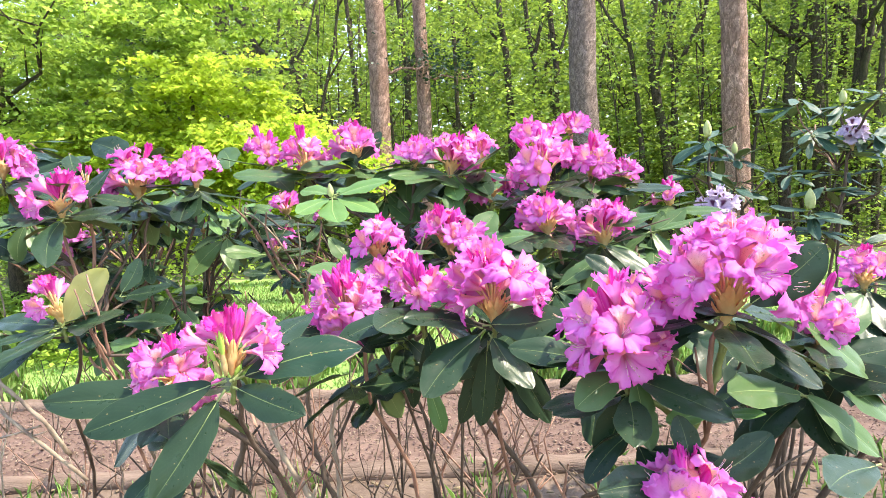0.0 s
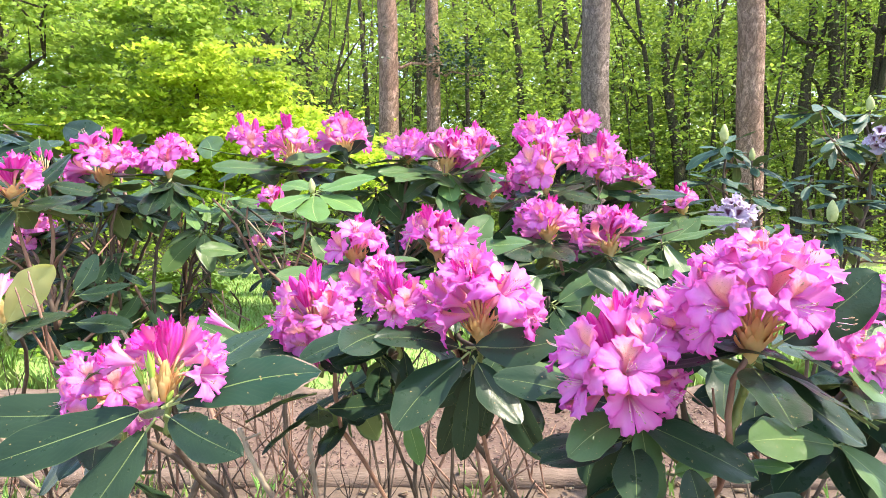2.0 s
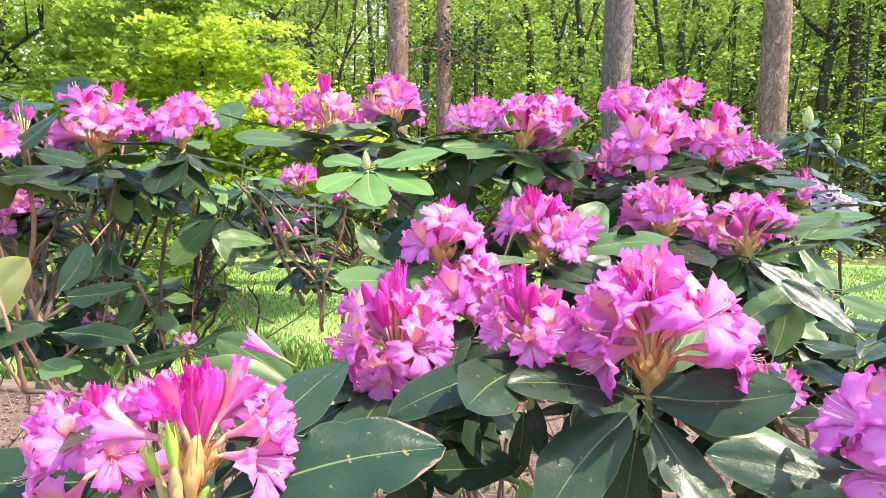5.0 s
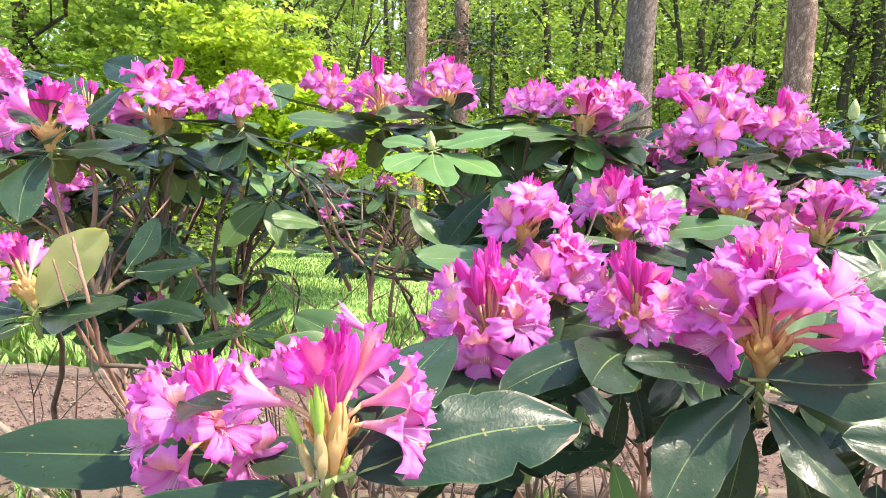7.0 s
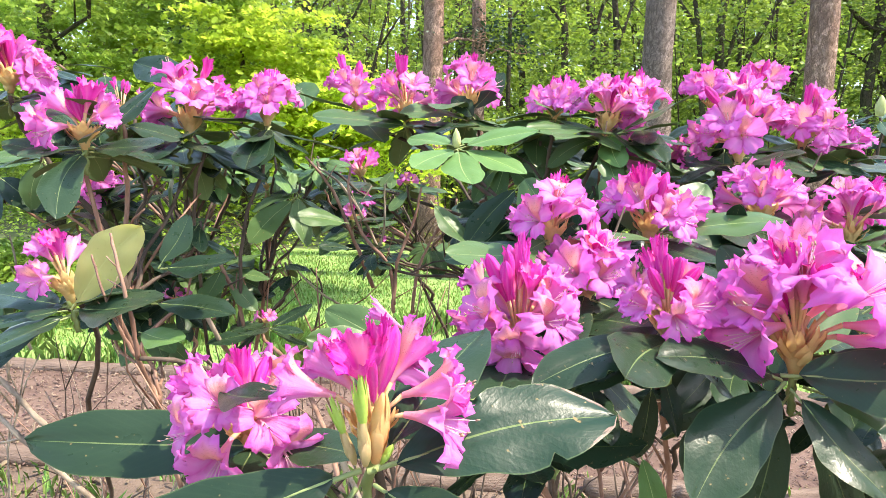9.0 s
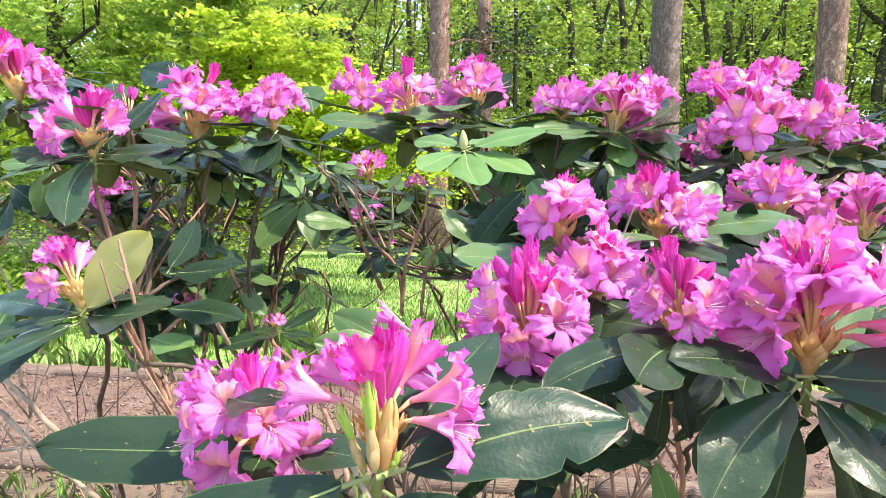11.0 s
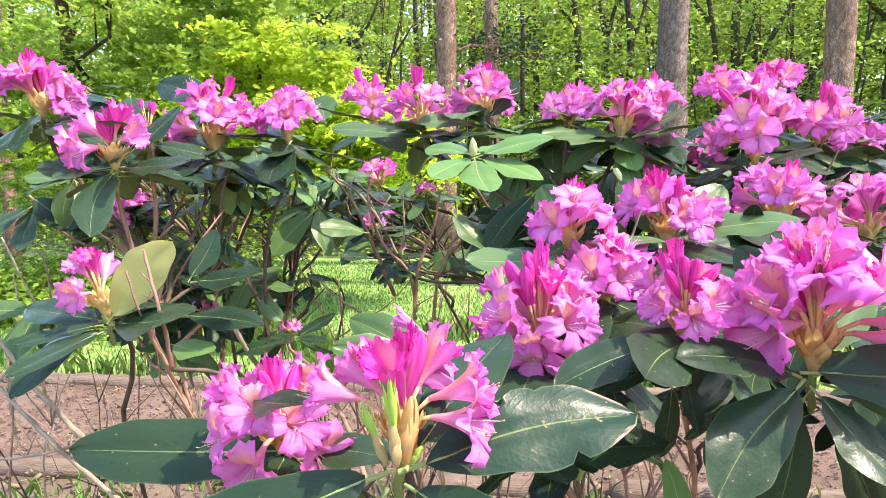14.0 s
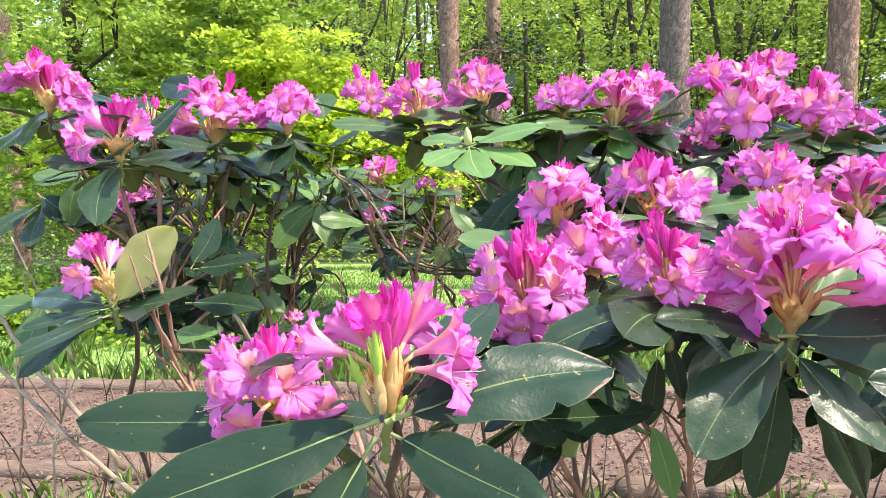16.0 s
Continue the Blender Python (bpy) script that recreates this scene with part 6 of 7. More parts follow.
stem(back_bush, (-0.614, 2.420, 1.396), (-0.508, 2.462, 0.000), 0.0034, 0.0043, 35, STEM, (-0.069, 0.000, 0.998), 0.13, 3, True)
truss(back_bush, (-0.601, 2.300, 1.273), (-0.605, 2.300, 1.347), 0.062, 3, 3, 36)
whorl(back_bush, (-0.601, 2.300, 1.277), (-0.045, 0.000, 0.999), 6, 0.13, 36, LEAVES_MID)
bent_branch(back_bush, [(-0.601, 2.300, 1.273), (-0.600, 2.300, 1.248), (-0.599, 2.300, 1.223)], 0.0042, 0.0036, STEM_GREEN, 105, 0)
stem(back_bush, (-0.601, 2.300, 1.273), (-0.273, 2.273, 0.000), 0.0034, 0.0046, 36, STEM, (-0.045, 0.000, 0.999), 0.18, 1, True)
truss(left_bush, (-0.724, 1.900, 1.363), (-0.728, 1.900, 1.408), 0.020, 0, 3, 37)
whorl(left_bush, (-0.724, 1.900, 1.367), (-0.099, 0.000, 0.995), 6, 0.11, 37)
bent_branch(left_bush, [(-0.724, 1.900, 1.363), (-0.721, 1.900, 1.338), (-0.719, 1.900, 1.313)], 0.0042, 0.0036, STEM_GREEN, 106, 0)
stem(left_bush, (-0.724, 1.900, 1.363), (-0.872, 2.041, 0.000), 0.0034, 0.0067, 37, STEM_RED, (-0.099, 0.000, 0.995), 0.18, 2, False)
truss(left_bush, (-1.042, 1.750, 1.365), (-1.039, 1.750, 1.412), 0.045, 5, 1, 38)
whorl(left_bush, (-1.041, 1.750, 1.369), (0.053, 0.000, 0.999), 8, 0.13, 38)
bent_branch(left_bush, [(-1.042, 1.750, 1.365), (-1.043, 1.750, 1.341), (-1.044, 1.750, 1.316)], 0.0042, 0.0036, STEM_GREEN, 107, 0)
stem(left_bush, (-1.042, 1.750, 1.365), (-0.751, 1.986, 0.000), 0.0034, 0.0045, 38, STEM_RED, (0.053, 0.000, 0.999), 0.12, 3, True)
truss(left_bush, (-1.030, 1.700, 1.322), (-1.039, 1.700, 1.355), 0.037, 4, 0, 39)
whorl(left_bush, (-1.031, 1.700, 1.326), (-0.280, 0.000, 0.960), 6, 0.13, 39)
bent_branch(left_bush, [(-1.030, 1.700, 1.322), (-1.023, 1.700, 1.298), (-1.016, 1.700, 1.274)], 0.0042, 0.0036, STEM_GREEN, 108, 0)
stem(left_bush, (-1.030, 1.700, 1.322), (-1.065, 2.144, 0.000), 0.0034, 0.0066, 39, STEM_RED, (-0.280, 0.000, 0.960), 0.13, 2, True)
truss(back_bush, (-0.438, 2.200, 1.377), (-0.441, 2.200, 1.408), 0.031, 2, 2, 40)
whorl(back_bush, (-0.438, 2.200, 1.381), (-0.111, 0.000, 0.994), 6, 0.11, 40, LEAVES_MID)
bent_branch(back_bush, [(-0.438, 2.200, 1.377), (-0.435, 2.200, 1.352), (-0.432, 2.200, 1.327)], 0.0042, 0.0036, STEM_GREEN, 109, 0)
stem(back_bush, (-0.438, 2.200, 1.377), (-0.224, 2.469, 0.000), 0.0034, 0.0063, 40, STEM, (-0.111, 0.000, 0.994), 0.15, 2, False)
truss(front_bush, (-0.636, 1.650, 1.112), (-0.638, 1.650, 1.139), 0.023, 2, 1, 41)
whorl(front_bush, (-0.637, 1.650, 1.116), (-0.062, 0.000, 0.998), 7, 0.11, 41)
bent_branch(front_bush, [(-0.636, 1.650, 1.112), (-0.635, 1.650, 1.087), (-0.633, 1.650, 1.062)], 0.0042, 0.0036, STEM_GREEN, 110, 0)
stem(front_bush, (-0.636, 1.650, 1.112), (-0.472, 1.372, 0.000), 0.0034, 0.0062, 41, STEM_RED, (-0.062, 0.000, 0.998), 0.10, 3, True)
truss(backright_bush, (0.648, 1.900, 1.377), (0.641, 1.900, 1.459), 0.046, 3, 3, 42)
whorl(backright_bush, (0.647, 1.900, 1.381), (-0.083, 0.000, 0.997), 8, 0.14, 42, LEAVES_MID)
bent_branch(backright_bush, [(0.648, 1.900, 1.377), (0.650, 1.900, 1.352), (0.652, 1.900, 1.327)], 0.0042, 0.0036, STEM_GREEN, 111, 0)
stem(backright_bush, (0.648, 1.900, 1.377), (0.361, 1.968, 0.000), 0.0034, 0.0059, 42, STEM, (-0.083, 0.000, 0.997), 0.09, 3, True)
truss(left_bush, (-0.892, 1.850, 1.389), (-0.889, 1.850, 1.431), 0.019, 0, 2, 43)
whorl(left_bush, (-0.892, 1.850, 1.393), (0.070, 0.000, 0.998), 7, 0.11, 43)
bent_branch(left_bush, [(-0.892, 1.850, 1.389), (-0.894, 1.850, 1.364), (-0.896, 1.850, 1.339)], 0.0042, 0.0036, STEM_GREEN, 112, 0)
stem(left_bush, (-0.892, 1.850, 1.389), (-1.070, 2.180, 0.000), 0.0034, 0.0060, 43, STEM, (0.070, 0.000, 0.998), 0.15, 2, False)
truss(back_bush, (-0.557, 2.050, 1.286), (-0.558, 2.050, 1.340), 0.032, 2, 1, 44)
whorl(back_bush, (-0.557, 2.050, 1.290), (-0.015, 0.000, 1.000), 6, 0.11, 44, LEAVES_MID)
bent_branch(back_bush, [(-0.557, 2.050, 1.286), (-0.557, 2.050, 1.261), (-0.556, 2.050, 1.236)], 0.0042, 0.0036, STEM_GREEN, 113, 0)
stem(back_bush, (-0.557, 2.050, 1.286), (-0.466, 2.394, 0.000), 0.0034, 0.0044, 44, STEM, (-0.015, 0.000, 1.000), 0.10, 3, True)
truss(back_bush, (-0.505, 2.100, 1.220), (-0.506, 2.100, 1.265), 0.027, 2, 0, 45)
whorl(back_bush, (-0.505, 2.100, 1.224), (-0.032, 0.000, 0.999), 7, 0.10, 45)
bent_branch(back_bush, [(-0.505, 2.100, 1.220), (-0.504, 2.100, 1.195), (-0.503, 2.100, 1.170)], 0.0042, 0.0036, STEM_GREEN, 114, 0)
stem(back_bush, (-0.505, 2.100, 1.220), (-0.062, 2.192, 0.000), 0.0034, 0.0061, 45, STEM, (-0.032, 0.000, 0.999), 0.10, 3, True)
truss(left_bush, (-1.050, 1.800, 1.353), (-1.049, 1.800, 1.393), 0.046, 3, 0, 46)
whorl(left_bush, (-1.050, 1.800, 1.357), (0.021, 0.000, 1.000), 8, 0.13, 46)
bent_branch(left_bush, [(-1.050, 1.800, 1.353), (-1.051, 1.800, 1.328), (-1.051, 1.800, 1.303)], 0.0042, 0.0036, STEM_GREEN, 115, 0)
stem(left_bush, (-1.050, 1.800, 1.353), (-0.726, 2.020, 0.000), 0.0034, 0.0048, 46, STEM, (0.021, 0.000, 1.000), 0.19, 1, False)
truss(left_bush, (-0.855, 1.600, 1.266), (-0.857, 1.600, 1.299), 0.010, 0, 1, 47)
whorl(left_bush, (-0.856, 1.600, 1.270), (-0.051, 0.000, 0.999), 6, 0.12, 47)
bent_branch(left_bush, [(-0.855, 1.600, 1.266), (-0.854, 1.600, 1.241), (-0.853, 1.600, 1.216)], 0.0042, 0.0036, STEM_GREEN, 116, 0)
stem(left_bush, (-0.855, 1.600, 1.266), (-0.841, 2.054, 0.000), 0.0034, 0.0047, 47, STEM_RED, (-0.051, 0.000, 0.999), 0.10, 1, True)
truss(left_bush, (-0.871, 1.750, 1.124), (-0.862, 1.750, 1.159), 0.030, 2, 0, 48)
whorl(left_bush, (-0.870, 1.750, 1.128), (0.243, 0.000, 0.970), 7, 0.11, 48)
bent_branch(left_bush, [(-0.871, 1.750, 1.124), (-0.877, 1.750, 1.100), (-0.883, 1.750, 1.076)], 0.0042, 0.0036, STEM_GREEN, 117, 0)
stem(left_bush, (-0.871, 1.750, 1.124), (-1.216, 2.190, 0.000), 0.0034, 0.0060, 48, STEM, (0.243, 0.000, 0.970), 0.12, 1, True)
truss(near_bush, (0.315, 1.400, 1.195), (0.313, 1.400, 1.243), 0.032, 4, 3, 49)
whorl(near_bush, (0.317, 1.400, 1.120), (-0.052, 0.000, 0.999), 5, 0.11, 249, None, 0.3)
whorl(near_bush, (0.315, 1.400, 1.199), (-0.052, 0.000, 0.999), 6, 0.12, 49)
bent_branch(near_bush, [(0.315, 1.400, 1.195), (0.316, 1.400, 1.170), (0.318, 1.400, 1.145)], 0.0042, 0.0036, STEM_GREEN, 118, 0)
stem(near_bush, (0.315, 1.400, 1.195), (0.350, 1.507, 0.000), 0.0034, 0.0048, 49, STEM, (-0.052, 0.000, 0.999), 0.09, 3, False)
truss(near_bush, (0.265, 1.220, 1.172), (0.249, 1.220, 1.220), 0.031, 5, 0, 50)
whorl(near_bush, (0.275, 1.220, 1.101), (-0.316, 0.000, 0.949), 5, 0.11, 250, None, 0.3)
whorl(near_bush, (0.264, 1.220, 1.176), (-0.316, 0.000, 0.949), 6, 0.12, 50)
bent_branch(near_bush, [(0.265, 1.220, 1.172), (0.273, 1.220, 1.149), (0.281, 1.220, 1.125)], 0.0042, 0.0036, STEM_GREEN, 119, 0)
stem(near_bush, (0.265, 1.220, 1.172), (0.509, 1.249, 0.000), 0.0034, 0.0066, 50, STEM_RED, (-0.316, 0.000, 0.949), 0.17, 2, True)
truss(bluish_bush, (0.994, 2.400, 1.286), (0.991, 2.400, 1.432), 0.066, 7, 0, 60, "lilac", plan=LILAC_HEAD, largest=0.042)
whorl(bluish_bush, (0.994, 2.400, 1.286), (-0.020, 0.000, 1.000), 10, 0.16, 60, LEAVES_BLUISH, -0.15)
stem(bluish_bush, (0.994, 2.400, 1.286), (1.300, 2.750, 0.000), 0.004, 0.009, 60, STEM)
truss(bluish_bush, (1.608, 2.600, 1.546), (1.599, 2.600, 1.694), 0.050, 7, 0, 61, "lilac", plan=LILAC_HEAD, largest=0.042)
whorl(bluish_bush, (1.608, 2.600, 1.546), (-0.055, 0.000, 0.998), 10, 0.16, 61, LEAVES_BLUISH, -0.15)
stem(bluish_bush, (1.608, 2.600, 1.546), (1.450, 2.750, 0.000), 0.004, 0.009, 61, STEM)
leaf(front_bush, (-0.284, 0.880, 1.213), (-0.112, 0.930, 1.244), 1.0, (0, -0.75, 0.7), 0, LEAVES_SCARRED)
leaf(front_bush, (-0.288, 0.880, 1.214), (-0.440, 0.800, 1.188), 1.0, (0, -0.8, 0.8), 0, LEAVES)
leaf(front_bush, (-0.291, 0.880, 1.201), (-0.365, 0.800, 1.086), 1.0, (0.2, -0.9, 0.4), 0, LEAVES)
leaf(front_bush, (-0.280, 0.880, 1.204), (-0.183, 0.800, 1.201), 1.0, (-0.2, -0.8, 0.6), 1, LEAVES)
leaf(front_bush, (-0.385, 1.075, 1.135), (-0.655, 1.030, 1.158), 0.74, (0, -0.75, 0.7), 0, LEAVES)
leaf(front_bush, (-0.279, 0.880, 1.215), (-0.210, 1.050, 1.285), 0.8, (0, -0.4, 0.9), 0, LEAVES)
leaf(front_bush, (-0.440, 1.000, 1.216), (-0.344, 0.900, 1.258), 0.7, (0, -0.5, 0.9), 2, LEAVES)
leaf(front_bush, (-0.293, 1.220, 1.175), (-0.412, 1.250, 1.237), 0.9, (0, -0.7, 0.7), 2, LEAVES_MID)
leaf(front_bush, (-0.290, 1.220, 1.171), (-0.415, 1.180, 1.219), 0.8, (-0.2, -0.7, 0.7), 2, LEAVES_MID)
leaf(front_bush, (-0.290, 1.220, 1.171), (-0.317, 1.050, 1.206), 1.0, (0, -0.6, 0.8), 2, LEAVES)
leaf(front_bush, (-0.290, 1.220, 1.171), (-0.187, 1.120, 1.232), 0.9, (0, -0.6, 0.8), 2, LEAVES)
leaf(middle_bush, (0.066, 1.070, 1.225), (-0.035, 0.990, 1.145), 1.1, (-0.3, -0.8, 0.5), 2, LEAVES)
leaf(middle_bush, (0.071, 1.070, 1.219), (0.133, 1.000, 1.147), 1.1, (0.2, -0.8, 0.6), 2, LEAVES)
leaf(middle_bush, (0.063, 1.070, 1.227), (-0.047, 1.020, 1.281), 1.2, (-0.1, -0.4, 0.9), 1, LEAVES)
leaf(middle_bush, (0.073, 1.070, 1.228), (0.161, 1.050, 1.256), 1.2, (0, -0.7, 0.7), 0, LEAVES)
leaf(middle_bush, (0.070, 1.080, 1.202), (0.048, 1.080, 1.054), 0.8, (-0.3, -0.9, 0.1), 0, LEAVES)
leaf(middle_bush, (0.089, 1.080, 1.203), (0.178, 1.100, 1.045), 0.7, (0.2, -0.9, 0.1), 0, LEAVES)
leaf(middle_bush, (0.078, 1.080, 1.214), (0.013, 1.120, 1.040), 0.6, (-0.2, -0.9, 0.1), 0, LEAVES)
leaf(middle_bush, (-0.037, 1.090, 1.254), (-0.162, 1.020, 1.252), 1.0, (0, -0.45, 0.9), 1, LEAVES)
leaf(middle_bush, (-0.029, 1.090, 1.257), (-0.097, 0.980, 1.254), 1.25, (-0.1, -0.7, 0.7), 2, LEAVES)
leaf(middle_bush, (-0.027, 1.100, 1.252), (-0.126, 1.050, 1.223), 0.8, (0, -0.5, 0.9), 0, LEAVES)
leaf(middle_bush, (-0.033, 1.120, 1.221), (-0.020, 1.080, 1.164), 0.9, (0.3, -0.8, 0.2), 0, LEAVES)
leaf(middle_bush, (-0.034, 1.140, 1.197), (-0.042, 1.140, 1.107), 0.8, (0, -1, 0.1), 0, LEAVES)
leaf(middle_bush, (-0.038, 1.160, 1.112), (-0.011, 1.140, 1.023), 0.8, (0.2, -1, 0.1), 0, LEAVES_SUNLIT_FRESH)
leaf(middle_bush, (-0.024, 1.100, 1.243), (0.071, 1.160, 1.179), 0.8, (0.2, -0.5, 0.8), 0, LEAVES)
leaf(middle_bush, (0.009, 1.380, 1.323), (0.082, 1.280, 1.306), 0.9, (0, -0.6, 0.8), 2, LEAVES)
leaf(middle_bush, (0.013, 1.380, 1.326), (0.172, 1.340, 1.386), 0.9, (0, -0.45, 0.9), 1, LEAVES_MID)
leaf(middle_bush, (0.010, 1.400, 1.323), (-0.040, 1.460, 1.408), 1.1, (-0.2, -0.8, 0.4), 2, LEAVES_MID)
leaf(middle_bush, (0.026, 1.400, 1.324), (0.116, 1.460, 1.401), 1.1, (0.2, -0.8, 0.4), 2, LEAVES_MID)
leaf(middle_bush, (0.010, 1.380, 1.322), (0.043, 1.250, 1.220), 0.8, (0, -0.6, 0.7), 0, LEAVES)
leaf(middle_bush, (0.093, 1.200, 1.261), (0.055, 1.220, 1.333), 1.3, (-0.2, -0.8, 0.4), 2, LEAVES)
leaf(middle_bush, (-0.126, 1.300, 1.319), (-0.163, 1.360, 1.404), 1.2, (-0.2, -0.8, 0.4), 2, LEAVES_MID)
leaf(middle_bush, (-0.134, 1.300, 1.319), (-0.272, 1.350, 1.294), 0.8, (0, -0.4, 0.9), 2, LEAVES)
leaf(middle_bush, (-0.170, 1.150, 1.211), (-0.267, 1.100, 1.220), 0.9, (0, -0.6, 0.8), 2, LEAVES)
leaf(middle_bush, (-0.170, 1.150, 1.211), (-0.121, 1.100, 1.186), 0.9, (0, -0.6, 0.6), 2, LEAVES)
leaf(middle_bush, (0.124, 1.400, 1.330), (0.126, 1.360, 1.373), 1.2, (0, -0.8, 0.4), 2, LEAVES)
leaf(backright_bush, (0.226, 1.500, 1.314), (0.073, 1.420, 1.302), 0.9, (0, -0.6, 0.8), 2, LEAVES)
leaf(backright_bush, (0.258, 1.580, 1.335), (0.142, 1.450, 1.326), 1.3, (0, -0.6, 0.8), 2, LEAVES)
leaf(middle_bush, (0.087, 1.100, 1.234), (0.180, 1.200, 1.314), 0.9, (0.3, -0.8, 0.4), 2, LEAVES_MID)
leaf(middle_bush, (0.203, 1.200, 1.264), (0.275, 1.200, 1.323), 1.0, (0.3, -0.5, 0.8), 1, LEAVES_MID)
leaf(middle_bush, (0.061, 1.070, 1.231), (0.191, 1.030, 1.253), 1.2, (0, -0.8, 0.6), 2, LEAVES)
leaf(near_bush, (0.324, 1.150, 1.268), (0.259, 1.200, 1.325), 1.0, (0, -0.5, 0.8), 2, LEAVES)
leaf(near_bush, (0.324, 1.150, 1.261), (0.409, 1.120, 1.329), 1.1, (0, -0.7, 0.6), 2, LEAVES)
leaf(near_bush, (0.253, 1.200, 1.226), (0.277, 1.220, 1.306), 1.2, (0.1, -0.7, 0.6), 2, LEAVES_MID)
leaf(middle_bush, (0.087, 1.080, 1.218), (0.212, 1.040, 1.192), 0.8, (0, -0.6, 0.8), 2, LEAVES_MID)
leaf(middle_bush, (0.138, 1.000, 1.196), (0.186, 0.920, 1.210), 0.8, (0, -0.5, 0.9), 2, LEAVES_MID)
leaf(middle_bush, (-0.031, 1.120, 1.262), (-0.082, 1.020, 1.235), 1.2, (0, -0.8, 0.5), 2, LEAVES)
leaf(middle_bush, (0.097, 1.100, 1.185), (0.011, 1.100, 1.133), 0.8, (0, -0.9, 0.3), 2, LEAVES)
leaf(back_bush, (-0.267, 1.560, 1.450), (-0.334, 1.480, 1.419), 1.1, (-0.1, -0.55, 0.9), 2, LEAVES_SUNLIT_FRESH)
leaf(back_bush, (-0.267, 1.560, 1.450), (-0.237, 1.460, 1.395), 1.2, (0, -0.6, 0.8), 2, LEAVES_SUNLIT_FRESH)
leaf(back_bush, (-0.267, 1.560, 1.450), (-0.133, 1.560, 1.495), 1.1, (0.0, -0.45, 0.9), 0, LEAVES_SUNLIT_FRESH)
leaf(back_bush, (-0.264, 1.560, 1.450), (-0.152, 1.500, 1.421), 1.0, (0.1, -0.55, 0.9), 0, LEAVES_SUNLIT_FRESH)
leaf(back_bush, (-0.272, 1.570, 1.456), (-0.363, 1.660, 1.476), 0.9, (-0.1, -0.3, 0.95), 2, LEAVES_SUNLIT_FRESH)
leaf(back_bush, (-0.264, 1.570, 1.456), (-0.207, 1.680, 1.485), 0.9, (0.1, -0.3, 0.95), 2, LEAVES_SUNLIT_FRESH)
leaf(back_bush, (-0.379, 1.850, 1.507), (-0.576, 1.780, 1.542), 1.1, (0, -0.45, 0.9), 0, LEAVES_MID)
leaf(back_bush, (-0.379, 1.850, 1.505), (-0.236, 1.750, 1.509), 1.1, (0, -0.45, 0.9), 2, LEAVES)
leaf(back_bush, (-0.247, 1.880, 1.527), (-0.299, 1.900, 1.577), 1.5, (0, -0.8, 0.5), 2, LEAVES)
leaf(back_bush, (-0.260, 1.900, 1.541), (-0.188, 1.950, 1.641), 1.0, (0, -0.7, 0.5), 2, LEAVES)
leaf(back_bush, (-0.082, 1.800, 1.523), (-0.186, 1.720, 1.493), 0.9, (0, -0.4, 0.9), 2, LEAVES_MID)
leaf(back_bush, (-0.094, 1.800, 1.523), (-0.019, 1.780, 1.578), 0.8, (0, -0.3, 0.9), 2, LEAVES_MID)
leaf(back_bush, (0.026, 1.760, 1.494), (-0.144, 1.700, 1.503), 0.8, (0, -0.3, 0.9), 2, LEAVES_MID)
leaf(back_bush, (0.037, 1.760, 1.494), (0.163, 1.720, 1.567), 0.9, (0, -0.3, 0.9), 2, LEAVES_MID)
leaf(back_bush, (0.037, 1.760, 1.494), (0.123, 1.660, 1.509), 0.8, (0, -0.4, 0.9), 2, LEAVES_MID)
leaf(back_bush, (0.024, 1.780, 1.495), (0.034, 1.700, 1.427), 1.1, (-0.2, -0.8, 0.5), 2, LEAVES_SUNLIT_FRESH)
leaf(back_bush, (-0.149, 1.750, 1.391), (-0.256, 1.700, 1.269), 0.9, (-0.3, -0.8, 0.4), 2, LEAVES)
leaf(back_bush, (-0.329, 1.750, 1.353), (-0.240, 1.700, 1.270), 1.0, (0.4, -0.6, 0.6), 2, LEAVES_MID)
leaf(back_bush, (-0.496, 1.750, 1.303), (-0.592, 1.700, 1.321), 1.1, (0, -0.6, 0.8), 2, LEAVES_MID)
leaf(back_bush, (-0.490, 1.750, 1.251), (-0.545, 1.700, 1.261), 1.1, (0, -0.5, 0.8), 2, LEAVES)
leaf(left_bush, (-0.742, 1.240, 1.225), (-0.644, 1.240, 1.335), 0.9, (0.62, -0.66, 0.5), 0, LEAVES_YELLOW)
leaf(left_bush, (-0.738, 1.240, 1.225), (-0.579, 1.160, 1.265), 0.9, (0, -0.6, 0.8), 2, LEAVES)
leaf(left_bush, (-0.743, 1.240, 1.217), (-0.789, 1.120, 1.203), 1.0, (-0.1, -0.6, 0.8), 0, LEAVES)
leaf(left_bush, (-0.746, 1.240, 1.225), (-0.829, 1.180, 1.220), 0.9, (-0.1, -0.5, 0.9), 0, LEAVES)
leaf(left_bush, (-0.749, 1.250, 1.226), (-0.917, 1.300, 1.246), 0.9, (-0.1, -0.5, 0.9), 0, LEAVES)
leaf(left_bush, (-0.685, 1.350, 1.264), (-0.652, 1.380, 1.341), 1.2, (0.1, -0.9, 0.4), 2, LEAVES)
leaf(left_bush, (-0.681, 1.350, 1.264), (-0.559, 1.320, 1.289), 1.0, (0.1, -0.6, 0.8), 2, LEAVES)
leaf(left_bush, (-0.714, 1.380, 1.206), (-0.566, 1.320, 1.220), 0.9, (0.1, -0.5, 0.8), 0, LEAVES)
leaf(left_bush, (-0.718, 1.350, 1.169), (-0.626, 1.300, 1.175), 0.9, (0.1, -0.6, 0.8), 2, LEAVES_SUNLIT_FRESH)
leaf(left_bush, (-0.749, 1.580, 1.474), (-0.765, 1.460, 1.422), 1.1, (-0.1, -0.6, 0.8), 2, LEAVES)
